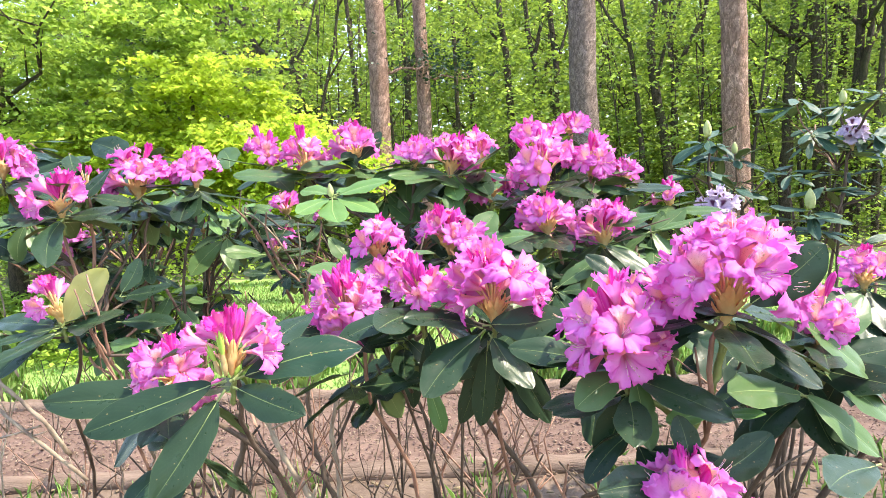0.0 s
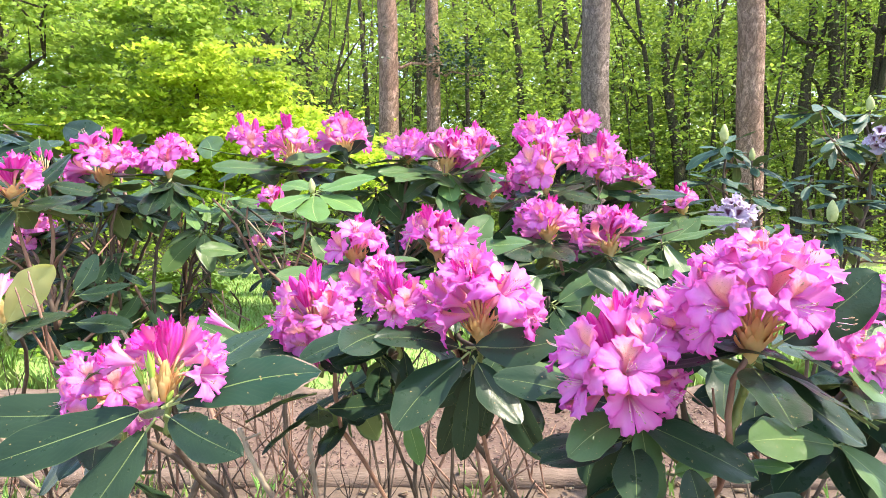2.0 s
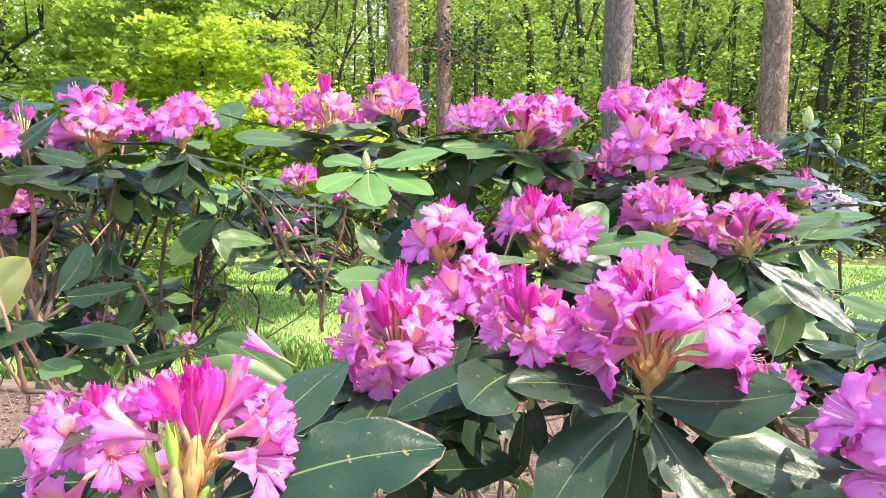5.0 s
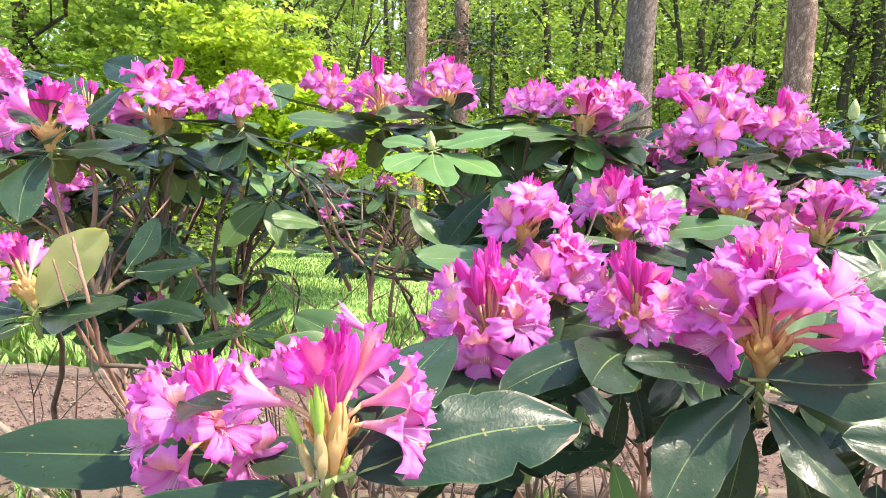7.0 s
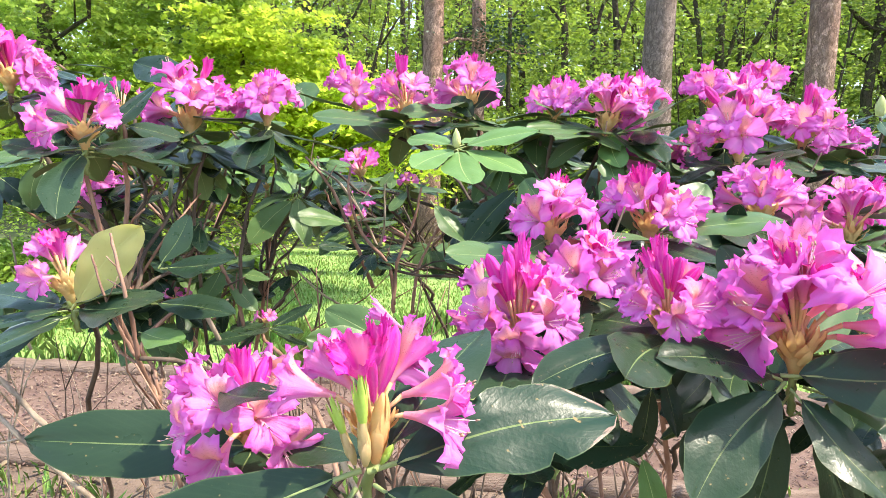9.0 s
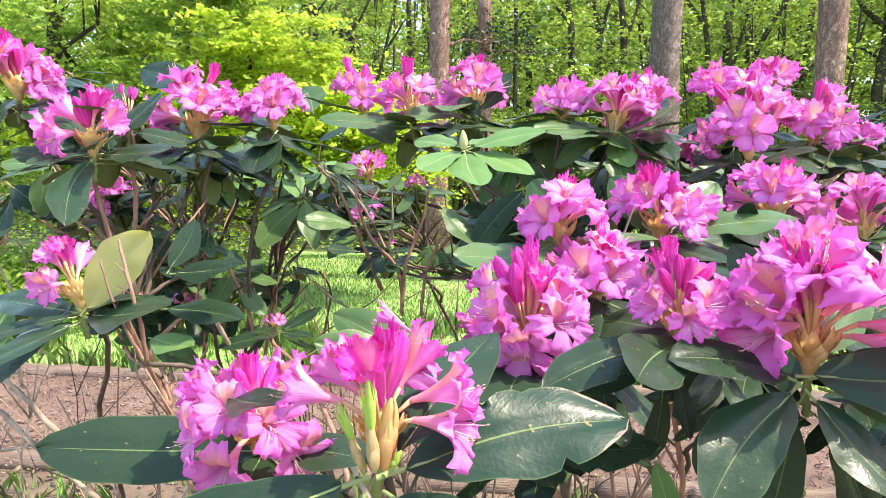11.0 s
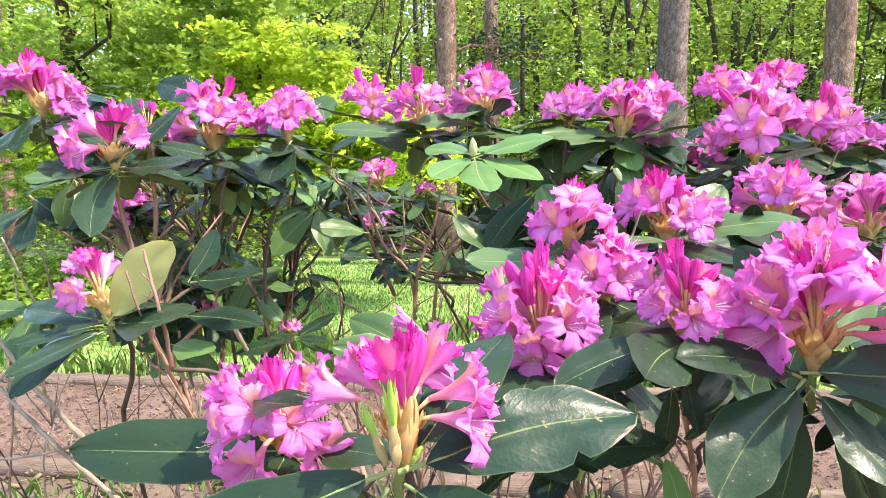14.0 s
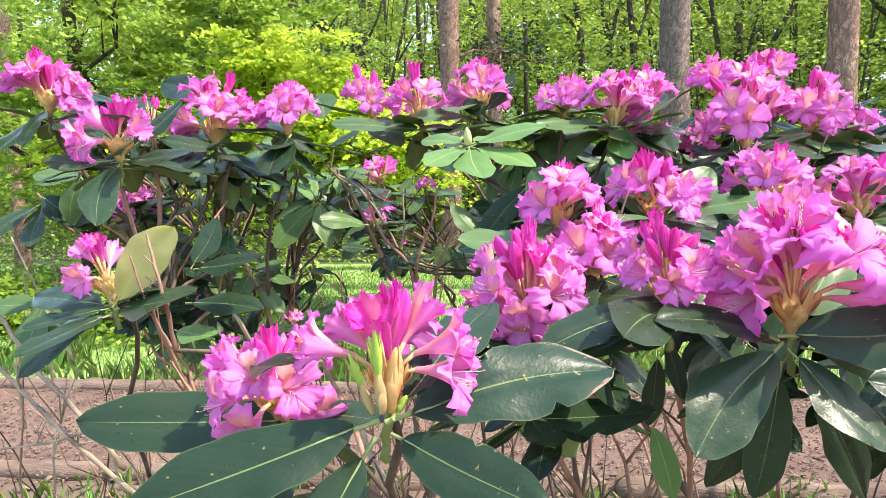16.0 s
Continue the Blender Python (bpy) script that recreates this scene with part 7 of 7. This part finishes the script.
leaf(left_bush, (-0.620, 1.640, 1.490), (-0.624, 1.520, 1.412), 1.2, (-0.2, -0.7, 0.7), 2, LEAVES)
leaf(left_bush, (-0.620, 1.640, 1.490), (-0.616, 1.560, 1.417), 1.3, (0, -0.9, 0.4), 2, LEAVES)
leaf(left_bush, (-0.832, 1.420, 1.440), (-0.882, 1.340, 1.424), 0.9, (0, -0.4, 0.9), 2, LEAVES)
leaf(left_bush, (-0.828, 1.420, 1.445), (-0.765, 1.500, 1.544), 0.8, (0.2, -0.5, 0.8), 2, LEAVES)
leaf(left_bush, (-0.834, 1.750, 1.568), (-1.002, 1.850, 1.645), 1.0, (0, -0.6, 0.6), 2, LEAVES)
leaf(left_bush, (-0.628, 1.900, 1.541), (-0.686, 2.000, 1.617), 1.3, (0, -0.8, 0.5), 2, LEAVES_MID)
leaf(near_bush, (0.378, 0.850, 1.284), (0.466, 0.815, 1.362), 1.3, (0.15, -0.95, 0.35), 1, LEAVES)
leaf(near_bush, (0.378, 0.900, 1.270), (0.475, 0.840, 1.185), 1.0, (0.1, -0.8, 0.6), 2, LEAVES)
leaf(near_bush, (0.380, 0.900, 1.266), (0.247, 0.950, 1.250), 0.8, (0, -0.4, 0.9), 2, LEAVES)
leaf(near_bush, (0.508, 0.980, 1.244), (0.626, 0.950, 1.172), 1.0, (0.1, -0.6, 0.8), 1, LEAVES_MID)
leaf(near_bush, (0.543, 1.000, 1.230), (0.429, 0.950, 1.266), 0.9, (0, -0.3, 0.9), 2, LEAVES)
leaf(near_bush, (0.388, 0.910, 1.264), (0.354, 0.980, 1.301), 1.1, (-0.1, -0.8, 0.4), 0, LEAVES)
leaf(near_bush, (0.533, 0.980, 1.125), (0.392, 0.920, 1.159), 0.9, (-0.1, -0.5, 0.8), 2, LEAVES_MID)
leaf(near_bush, (0.516, 0.980, 1.134), (0.615, 0.920, 1.069), 1.0, (0.1, -0.6, 0.8), 1, LEAVES_MID)
leaf(near_bush, (0.552, 1.000, 1.161), (0.673, 0.980, 1.085), 1.0, (0.1, -0.6, 0.8), 0, LEAVES_MID)
leaf(near_bush, (0.564, 1.020, 1.155), (0.666, 1.020, 1.106), 1.0, (0.1, -0.5, 0.8), 0, LEAVES)
leaf(near_bush, (0.435, 1.000, 1.192), (0.581, 1.050, 1.044), 0.9, (0.1, -0.9, 0.3), 0, LEAVES)
leaf(near_bush, (0.633, 1.050, 1.152), (0.581, 1.050, 1.044), 0.9, (-0.1, -0.9, 0.3), 0, LEAVES)
leaf(near_bush, (0.586, 0.900, 1.055), (0.471, 0.820, 1.067), 1.1, (0, -0.5, 0.9), 2, LEAVES)
leaf(near_bush, (0.257, 0.920, 1.193), (0.171, 0.860, 1.165), 1.0, (-0.2, -0.8, 0.6), 2, LEAVES_MID)
leaf(near_bush, (0.261, 0.920, 1.192), (0.275, 0.860, 1.108), 1.0, (0.2, -0.9, 0.4), 1, LEAVES_MID)
leaf(near_bush, (0.256, 0.930, 1.190), (0.096, 0.980, 1.220), 0.8, (-0.1, -0.4, 0.9), 2, LEAVES)
leaf(near_bush, (0.264, 0.930, 1.181), (0.217, 0.950, 1.039), 1.0, (-0.2, -0.9, 0.2), 0, LEAVES)
leaf(near_bush, (0.269, 0.950, 1.175), (0.349, 0.920, 1.161), 0.9, (0.1, -0.6, 0.7), 0, LEAVES)
leaf(near_bush, (0.310, 0.840, 1.071), (0.301, 0.860, 1.149), 1.1, (0, -1, 0.2), 2, LEAVES)
leaf(near_bush, (0.317, 0.840, 1.063), (0.423, 0.860, 1.118), 1.0, (0.2, -0.9, 0.3), 2, LEAVES)
leaf(near_bush, (0.303, 0.840, 1.064), (0.184, 0.800, 1.081), 1.0, (-0.2, -0.7, 0.6), 2, LEAVES)
leaf(near_bush, (0.388, 0.950, 1.116), (0.306, 0.920, 1.118), 0.8, (0, -0.4, 0.9), 2, LEAVES_SUNLIT_FRESH)
leaf(near_bush, (0.388, 0.950, 1.112), (0.438, 0.920, 1.133), 0.9, (0, -0.4, 0.9), 1, LEAVES_SUNLIT_FRESH)
leaf(near_bush, (0.768, 1.220, 1.247), (0.865, 1.200, 1.266), 1.0, (0, -0.5, 0.8), 2, LEAVES)
leaf(near_bush, (0.768, 1.220, 1.237), (0.647, 1.150, 1.219), 1.0, (0, -0.5, 0.8), 2, LEAVES)
leaf(near_bush, (0.578, 1.030, 1.196), (0.691, 1.100, 1.249), 1.0, (0.1, -0.8, 0.5), 2, LEAVES_MID)
leaf(backright_bush, (0.366, 1.550, 1.303), (0.390, 1.450, 1.265), 0.9, (0, -0.6, 0.8), 2, LEAVES)
leaf(backright_bush, (0.455, 1.800, 1.504), (0.526, 1.780, 1.538), 0.9, (0, -0.4, 0.9), 2, LEAVES)
leaf(backright_bush, (0.381, 1.750, 1.446), (0.493, 1.700, 1.428), 1.0, (0, -0.5, 0.9), 0, LEAVES)
leaf(backright_bush, (0.363, 1.550, 1.352), (0.493, 1.520, 1.380), 1.0, (0, -0.5, 0.9), 2, LEAVES_MID)
leaf(backright_bush, (0.355, 1.520, 1.315), (0.462, 1.450, 1.253), 1.0, (0, -0.6, 0.8), 0, LEAVES)
lone_flower(middle_bush, (-0.281, 1.140, 1.233), (-0.330, 1.130, 1.266))
leaf_bud(back_bush, (-0.267, 1.550, 1.451), (-0.269, 1.550, 1.483), 0.0095, BUD_GREEN)
leaf_bud(bluish_bush, (1.096, 2.740, 1.628), (1.096, 2.740, 1.697), 0.0224, BUD_GREEN)
whorl(bluish_bush, (1.096, 2.740, 1.622), (0, 0, 1), 11, 0.14, 1252, LEAVES_BLUISH, -0.15)
stem(bluish_bush, (1.096, 2.740, 1.622), (1.285, 2.750, 0.000), 0.004, 0.009, 1252, STEM)
leaf_bud(bluish_bush, (1.333, 2.400, 1.324), (1.332, 2.400, 1.399), 0.0237, BUD_GREEN)
whorl(bluish_bush, (1.333, 2.400, 1.317), (0, 0, 1), 11, 0.14, 1434, LEAVES_BLUISH, -0.15)
stem(bluish_bush, (1.333, 2.400, 1.317), (1.406, 2.750, 0.000), 0.004, 0.009, 1434, STEM)
leaf_bud(bluish_bush, (1.632, 2.700, 1.735), (1.631, 2.700, 1.792), 0.0189, BUD_GREEN)
whorl(bluish_bush, (1.632, 2.700, 1.730), (0, 0, 1), 11, 0.14, 1492, LEAVES_BLUISH, -0.15)
stem(bluish_bush, (1.632, 2.700, 1.730), (1.445, 2.750, 0.000), 0.004, 0.009, 1492, STEM)
leaf_bud(bluish_bush, (1.235, 2.800, 1.554), (1.235, 2.800, 1.605), 0.0164, BUD_GREEN)
whorl(bluish_bush, (1.235, 2.800, 1.549), (0, 0, 1), 11, 0.14, 1300, LEAVES_BLUISH, -0.15)
stem(bluish_bush, (1.235, 2.800, 1.549), (1.317, 2.750, 0.000), 0.004, 0.009, 1300, STEM)
whorl(bluish_bush, (1.050, 2.700, 1.492), (0.1, -0.1, 1), 9, 0.13, 90, LEAVES_BLUISH, -0.15)
stem(bluish_bush, (1.050, 2.700, 1.492), (1.265, 2.750, 0.000), 0.004, 0.008, 90, STEM, (0, 0, 1), 0.12, 1, False)
whorl(bluish_bush, (1.145, 2.600, 1.416), (0.1, -0.1, 1), 9, 0.13, 91, LEAVES_BLUISH, -0.15)
stem(bluish_bush, (1.145, 2.600, 1.416), (1.312, 2.850, 0.000), 0.004, 0.008, 91, STEM, (0, 0, 1), 0.12, 1, True)
whorl(bluish_bush, (1.379, 2.800, 1.479), (0.1, -0.1, 1), 9, 0.13, 92, LEAVES_BLUISH, -0.15)
stem(bluish_bush, (1.379, 2.800, 1.479), (1.358, 2.950, 0.000), 0.004, 0.008, 92, STEM, (0, 0, 1), 0.12, 1, True)
whorl(bluish_bush, (1.369, 2.600, 1.473), (0.1, -0.1, 1), 9, 0.13, 93, LEAVES_BLUISH, -0.15)
stem(bluish_bush, (1.369, 2.600, 1.473), (1.388, 2.750, 0.000), 0.004, 0.008, 93, STEM, (0, 0, 1), 0.12, 1, False)
whorl(bluish_bush, (1.444, 2.500, 1.401), (0.1, -0.1, 1), 9, 0.13, 94, LEAVES_BLUISH, -0.15)
stem(bluish_bush, (1.444, 2.500, 1.401), (1.435, 2.850, 0.000), 0.004, 0.008, 94, STEM, (0, 0, 1), 0.12, 1, True)
whorl(bluish_bush, (1.187, 2.500, 1.305), (0.1, -0.1, 1), 9, 0.13, 95, LEAVES_BLUISH, -0.15)
stem(bluish_bush, (1.187, 2.500, 1.305), (1.342, 2.950, 0.000), 0.004, 0.008, 95, STEM, (0, 0, 1), 0.12, 1, True)
whorl(bluish_bush, (1.653, 2.700, 1.462), (0.1, -0.1, 1), 9, 0.13, 96, LEAVES_BLUISH, -0.15)
stem(bluish_bush, (1.653, 2.700, 1.462), (1.465, 2.750, 0.000), 0.004, 0.008, 96, STEM, (0, 0, 1), 0.12, 1, False)
whorl(bluish_bush, (1.585, 2.400, 1.739), (0.1, -0.1, 1), 9, 0.13, 97, LEAVES_BLUISH, -0.15)
stem(bluish_bush, (1.585, 2.400, 1.739), (1.512, 2.850, 0.000), 0.004, 0.008, 97, STEM, (0, 0, 1), 0.12, 1, True)
whorl(bluish_bush, (1.725, 2.600, 1.388), (0.1, -0.1, 1), 9, 0.13, 98, LEAVES_BLUISH, -0.15)
stem(bluish_bush, (1.725, 2.600, 1.388), (1.512, 2.950, 0.000), 0.004, 0.008, 98, STEM, (0, 0, 1), 0.12, 1, True)
whorl(bluish_bush, (1.481, 2.600, 1.242), (0.1, -0.1, 1), 9, 0.13, 99, LEAVES_BLUISH, -0.15)
stem(bluish_bush, (1.481, 2.600, 1.242), (1.427, 2.750, 0.000), 0.004, 0.008, 99, STEM, (0, 0, 1), 0.12, 1, False)
whorl(bluish_bush, (1.700, 2.600, 1.590), (0.1, -0.1, 1), 9, 0.13, 100, LEAVES_BLUISH, -0.15)
stem(bluish_bush, (1.700, 2.600, 1.590), (1.504, 2.850, 0.000), 0.004, 0.008, 100, STEM, (0, 0, 1), 0.12, 1, True)
new_shoot(front_bush, (-0.290, 0.870, 1.222), (-0.306, 0.870, 1.267), 0.0053, SHEATH, 7)
new_shoot(front_bush, (-0.282, 0.865, 1.224), (-0.286, 0.865, 1.285), 0.0065, SHEATH, 10)
new_shoot(front_bush, (-0.277, 0.872, 1.223), (-0.272, 0.872, 1.272), 0.0103, ORANGE_SCALE, 0)
new_shoot(front_bush, (-0.274, 0.875, 1.221), (-0.266, 0.875, 1.235), 0.0044, SHOOT, 0)
fill(left_bush, (-1.28, -0.60), (1.65, 2.1), (1.30, 1.50), 3, 0.13, 1, None, 8)
fill(left_bush, (-1.22, -0.83), (1.55, 2.0), (1.09, 1.32), 1, 0.12, 2, None, 8)
fill(left_bush, (-1.11, -0.66), (1.7, 2.1), (1.01, 1.20), 1, 0.12, 33, LEAVES_MID, 8)
fill(left_bush, (-1.22, -0.69), (1.55, 2.0), (1.09, 1.32), 2, 0.13, 32, LEAVES_MID, 8)
fill(left_bush, (-1.40, -0.99), (1.7, 2.2), (1.51, 1.68), 6, 0.13, 3, None, 8)
fill(back_bush, (-0.74, -0.33), (2.1, 2.6), (1.28, 1.51), 3, 0.12, 4, None, 8)
fill(back_bush, (-0.31, 0.32), (1.9, 2.4), (1.28, 1.54), 5, 0.13, 5, None, 8)
fill(back_bush, (-0.30, 0.25), (1.75, 2.1), (1.38, 1.53), 7, 0.13, 25, LEAVES_MID, 8)
fill(backright_bush, (0.16, 0.59), (1.6, 1.9), (1.25, 1.44), 6, 0.14, 26, LEAVES_MID, 8)
fill(left_bush, (-1.22, -0.57), (1.6, 2.0), (1.37, 1.50), 5, 0.13, 27, LEAVES_MID, 8)
fill(near_bush, (0.52, 0.80), (1.0, 1.25), (1.12, 1.20), 1, 0.14, 28, None, 8)
fill(back_bush, (-0.24, 0.01), (1.8, 2.1), (1.27, 1.43), 5, 0.13, 15, None, 8)
fill(backright_bush, (0.21, 0.69), (1.75, 2.1), (1.18, 1.47), 9, 0.13, 6, None, 8)
fill(middle_bush, (0.12, 0.43), (1.35, 1.6), (1.13, 1.31), 8, 0.13, 7, None, 8)
fill(middle_bush, (-0.18, 0.17), (1.25, 1.5), (1.09, 1.22), 5, 0.12, 8, None, 8)
fill(near_bush, (0.31, 0.82), (1.1, 1.4), (1.13, 1.20), 1, 0.13, 9, None, 8)
fill(near_bush, (0.69, 0.96), (1.15, 1.5), (1.15, 1.30), 4, 0.13, 10, None, 8)
fill(bluish_bush, (0.93, 1.88), (2.4, 3.0), (1.26, 1.68), 5, 0.13, 29, LEAVES_BLUISH, 9)
fill(bluish_bush, (1.50, 1.86), (2.3, 2.8), (1.20, 1.83), 3, 0.13, 30, LEAVES_BLUISH, 9)
fill(left_bush, (-1.34, -0.62), (1.7, 2.2), (1.24, 1.48), 7, 0.085, 34, LEAVES_MID, 8)
fill(back_bush, (-0.74, -0.33), (2.1, 2.6), (1.21, 1.49), 4, 0.085, 35, LEAVES_MID, 8)
fill(left_bush, (-1.18, -0.72), (1.5, 1.9), (1.06, 1.30), 2, 0.09, 36, LEAVES_MID, 8)
fill(near_bush, (0.35, 0.53), (1.25, 1.65), (1.14, 1.32), 7, 0.13, 37, None, 8)
fill(near_bush, (0.37, 0.56), (1.35, 1.7), (1.15, 1.30), 4, 0.12, 38, LEAVES_MID, 8)
fill(left_bush, (-0.98, -0.60), (1.75, 2.1), (1.25, 1.46), 7, 0.075, 39, LEAVES_SUNLIT_FRESH, 8)
fill(left_bush, (-1.07, -0.69), (1.6, 1.9), (1.07, 1.27), 5, 0.1, 40, LEAVES_MID, 8)
bent_branch(back_bush, [(-0.631, 1.900, 1.439), (-0.571, 1.900, 1.366), (-0.524, 1.920, 1.249), (-0.481, 1.940, 1.134)], 0.0029, 0.0052, STEM_RED, 1)
bent_branch(back_bush, [(-0.632, 2.000, 1.417), (-0.574, 2.000, 1.375), (-0.521, 2.050, 1.278), (-0.475, 2.050, 1.179)], 0.0026, 0.0041, STEM_PALE, 2)
bent_branch(back_bush, [(-0.516, 1.850, 1.418), (-0.520, 1.850, 1.356), (-0.489, 1.850, 1.270), (-0.428, 1.850, 1.197), (-0.419, 1.850, 1.095)], 0.0023, 0.0046, STEM_RED, 3)
bent_branch(back_bush, [(-0.359, 1.850, 1.378), (-0.377, 1.850, 1.298), (-0.411, 1.850, 1.210), (-0.418, 1.850, 1.114)], 0.0023, 0.0046, STEM_RED, 4)
bent_branch(back_bush, [(-0.319, 1.900, 1.296), (-0.354, 1.900, 1.230), (-0.375, 1.900, 1.164), (-0.381, 1.900, 1.085)], 0.0024, 0.0048, STEM_RED, 5)
bent_branch(back_bush, [(-0.467, 2.000, 1.380), (-0.466, 2.000, 1.284), (-0.477, 2.000, 1.228)], 0.0020, 0.0036, STEM_PALE, 6)
bent_branch(back_bush, [(-0.740, 2.000, 1.232), (-0.691, 2.000, 1.166), (-0.635, 2.000, 1.111), (-0.578, 2.000, 1.077)], 0.0015, 0.0031, STEM_PALE, 7)
bent_branch(back_bush, [(-0.710, 2.200, 1.135), (-0.678, 2.200, 1.071), (-0.703, 2.200, 0.940)], 0.0023, 0.0035, STEM, 8)
bent_branch(left_bush, [(-0.658, 1.200, 1.330), (-0.650, 1.200, 1.288), (-0.642, 1.210, 1.222), (-0.642, 1.220, 1.171)], 0.0015, 0.0032, STEM_RED, 9)
bent_branch(left_bush, [(-0.690, 1.210, 1.302), (-0.677, 1.210, 1.254), (-0.663, 1.220, 1.204), (-0.652, 1.230, 1.172)], 0.0012, 0.0025, STEM_RED, 10)
bent_branch(left_bush, [(-0.643, 1.220, 1.171), (-0.593, 1.240, 1.162), (-0.559, 1.320, 1.113)], 0.0030, 0.0030, STEM, 11)
bent_branch(left_bush, [(-0.742, 1.600, 1.157), (-0.717, 1.600, 1.102), (-0.705, 1.700, 0.991)], 0.0038, 0.0053, STEM_PALE, 12)
bent_branch(left_bush, [(-0.755, 1.700, 1.229), (-0.711, 1.700, 1.135), (-0.703, 1.700, 1.039)], 0.0033, 0.0041, STEM_RED, 13)
bent_branch(left_bush, [(-1.106, 1.450, 1.169), (-1.049, 1.450, 1.076), (-0.994, 1.450, 1.019), (-0.944, 1.450, 0.963), (-0.926, 1.500, 0.865)], 0.0034, 0.0054, STEM_PALE, 14)
bent_branch(left_bush, [(-1.132, 1.450, 0.921), (-1.041, 1.450, 0.934), (-0.956, 1.450, 0.957)], 0.0020, 0.0027, STEM_PALE, 15)
bent_branch(left_bush, [(-1.361, 1.900, 1.241), (-1.348, 1.900, 1.132), (-1.383, 1.900, 1.013), (-1.388, 1.900, 0.878)], 0.0020, 0.0040, STEM_PALE, 16)
bent_branch(left_bush, [(-1.358, 1.800, 1.204), (-1.354, 1.800, 1.094), (-1.395, 1.800, 0.982), (-1.390, 1.800, 0.812)], 0.0018, 0.0037, STEM_PALE, 17)
bent_branch(left_bush, [(-1.556, 2.000, 1.272), (-1.501, 2.000, 1.146), (-1.403, 2.000, 0.925)], 0.0021, 0.0042, STEM_PALE, 18)
bent_branch(front_bush, [(-0.531, 1.750, 0.846), (-0.491, 1.750, 0.746), (-0.449, 1.750, 0.662), (-0.398, 1.750, 0.577)], 0.0068, 0.0091, STEM_PALE, 19)
bent_branch(front_bush, [(-0.331, 1.800, 0.902), (-0.358, 1.800, 0.787), (-0.349, 1.800, 0.668), (-0.345, 1.800, 0.549)], 0.0059, 0.0082, STEM_PALE, 20)
bent_branch(front_bush, [(-0.407, 1.750, 0.922), (-0.407, 1.750, 0.808), (-0.382, 1.750, 0.693), (-0.342, 1.750, 0.575)], 0.0057, 0.0080, STEM, 21)
bent_branch(front_bush, [(-0.437, 1.300, 1.023), (-0.431, 1.300, 0.951), (-0.458, 1.300, 0.879), (-0.471, 1.300, 0.819)], 0.0058, 0.0075, STEM, 22)
bent_branch(middle_bush, [(-0.105, 1.700, 0.910), (-0.072, 1.700, 0.815), (-0.070, 1.700, 0.704), (-0.060, 1.700, 0.591)], 0.0044, 0.0066, STEM, 23)
bent_branch(middle_bush, [(0.039, 1.600, 0.952), (0.105, 1.600, 0.832), (0.186, 1.600, 0.710), (0.212, 1.600, 0.634)], 0.0052, 0.0094, STEM, 24)
bent_branch(near_bush, [(0.265, 0.950, 1.179), (0.285, 0.950, 1.145), (0.331, 0.970, 1.103), (0.362, 1.000, 1.037)], 0.0036, 0.0048, STEM_GREEN, 25)
bent_branch(near_bush, [(0.401, 0.950, 1.247), (0.389, 0.950, 1.182), (0.368, 0.950, 1.125), (0.362, 1.000, 1.037)], 0.0054, 0.0054, STEM_GREEN, 26)
bent_branch(near_bush, [(0.362, 1.000, 1.037), (0.293, 1.050, 0.971), (0.229, 1.150, 0.893)], 0.0036, 0.0048, STEM, 27)
bent_branch(near_bush, [(0.645, 1.000, 1.043), (0.604, 1.000, 1.001), (0.553, 1.000, 0.940)], 0.0038, 0.0050, STEM, 28)
thicket(front_bush, (-0.9, 0.1), (1.5, 2.3), (0.4, 0.95), 4, 1, [STEM, STEM, STEM_RED])
thicket(middle_bush, (-0.2, 0.8), (1.5, 2.4), (0.4, 0.95), 3, 2, [STEM, STEM, STEM_RED])
thicket(left_bush, (-1.7, -0.7), (1.6, 2.6), (0.5, 1.1), 11, 3, [STEM_PALE, STEM_RED, STEM], 0.8)
thicket(near_bush, (0.4, 1.3), (1.3, 2.2), (0.4, 0.9), 6, 4, [STEM, STEM_RED])
thicket(back_bush, (-0.7, 0.3), (2.1, 2.8), (0.7, 1.3), 16, 5, [STEM, STEM, STEM_RED])
thicket(left_bush, (-1.3, -0.4), (1.9, 2.6), (0.6, 1.25), 10, 6, [STEM, STEM_RED, STEM_PALE], 0.6)
thicket(left_bush, (-1.75, -0.95), (1.35, 2.5), (0.5, 1.15), 16, 7, [STEM_PALE, STEM_PALE, STEM_RED], 0.45)
bent_branch(left_bush, [(-1.22, 1.500, 1.130), (-1.130, 1.480, 1.050), (-1.050, 1.460, 0.990), (-0.960, 1.450, 0.915), (-0.890, 1.500, 0.800)], 0.0030, 0.0050, STEM_PALE, 29, 5)
fill(left_bush, (-1.15, -0.62), (1.55, 1.95), (1.10, 1.42), 8, 0.08, 41, None, 7)
fill(back_bush, (-0.66, -0.36), (1.85, 2.2), (1.16, 1.42), 5, 0.075, 42, None, 7)
thicket(left_bush, (-1.2, -0.6), (1.5, 2.0), (0.9, 1.4), 9, 8, [STEM_RED, STEM, STEM_RED], 0.6)
thicket(back_bush, (-0.6, -0.2), (1.8, 2.2), (1.0, 1.45), 7, 9, [STEM_RED, STEM_RED, STEM], 0.6)
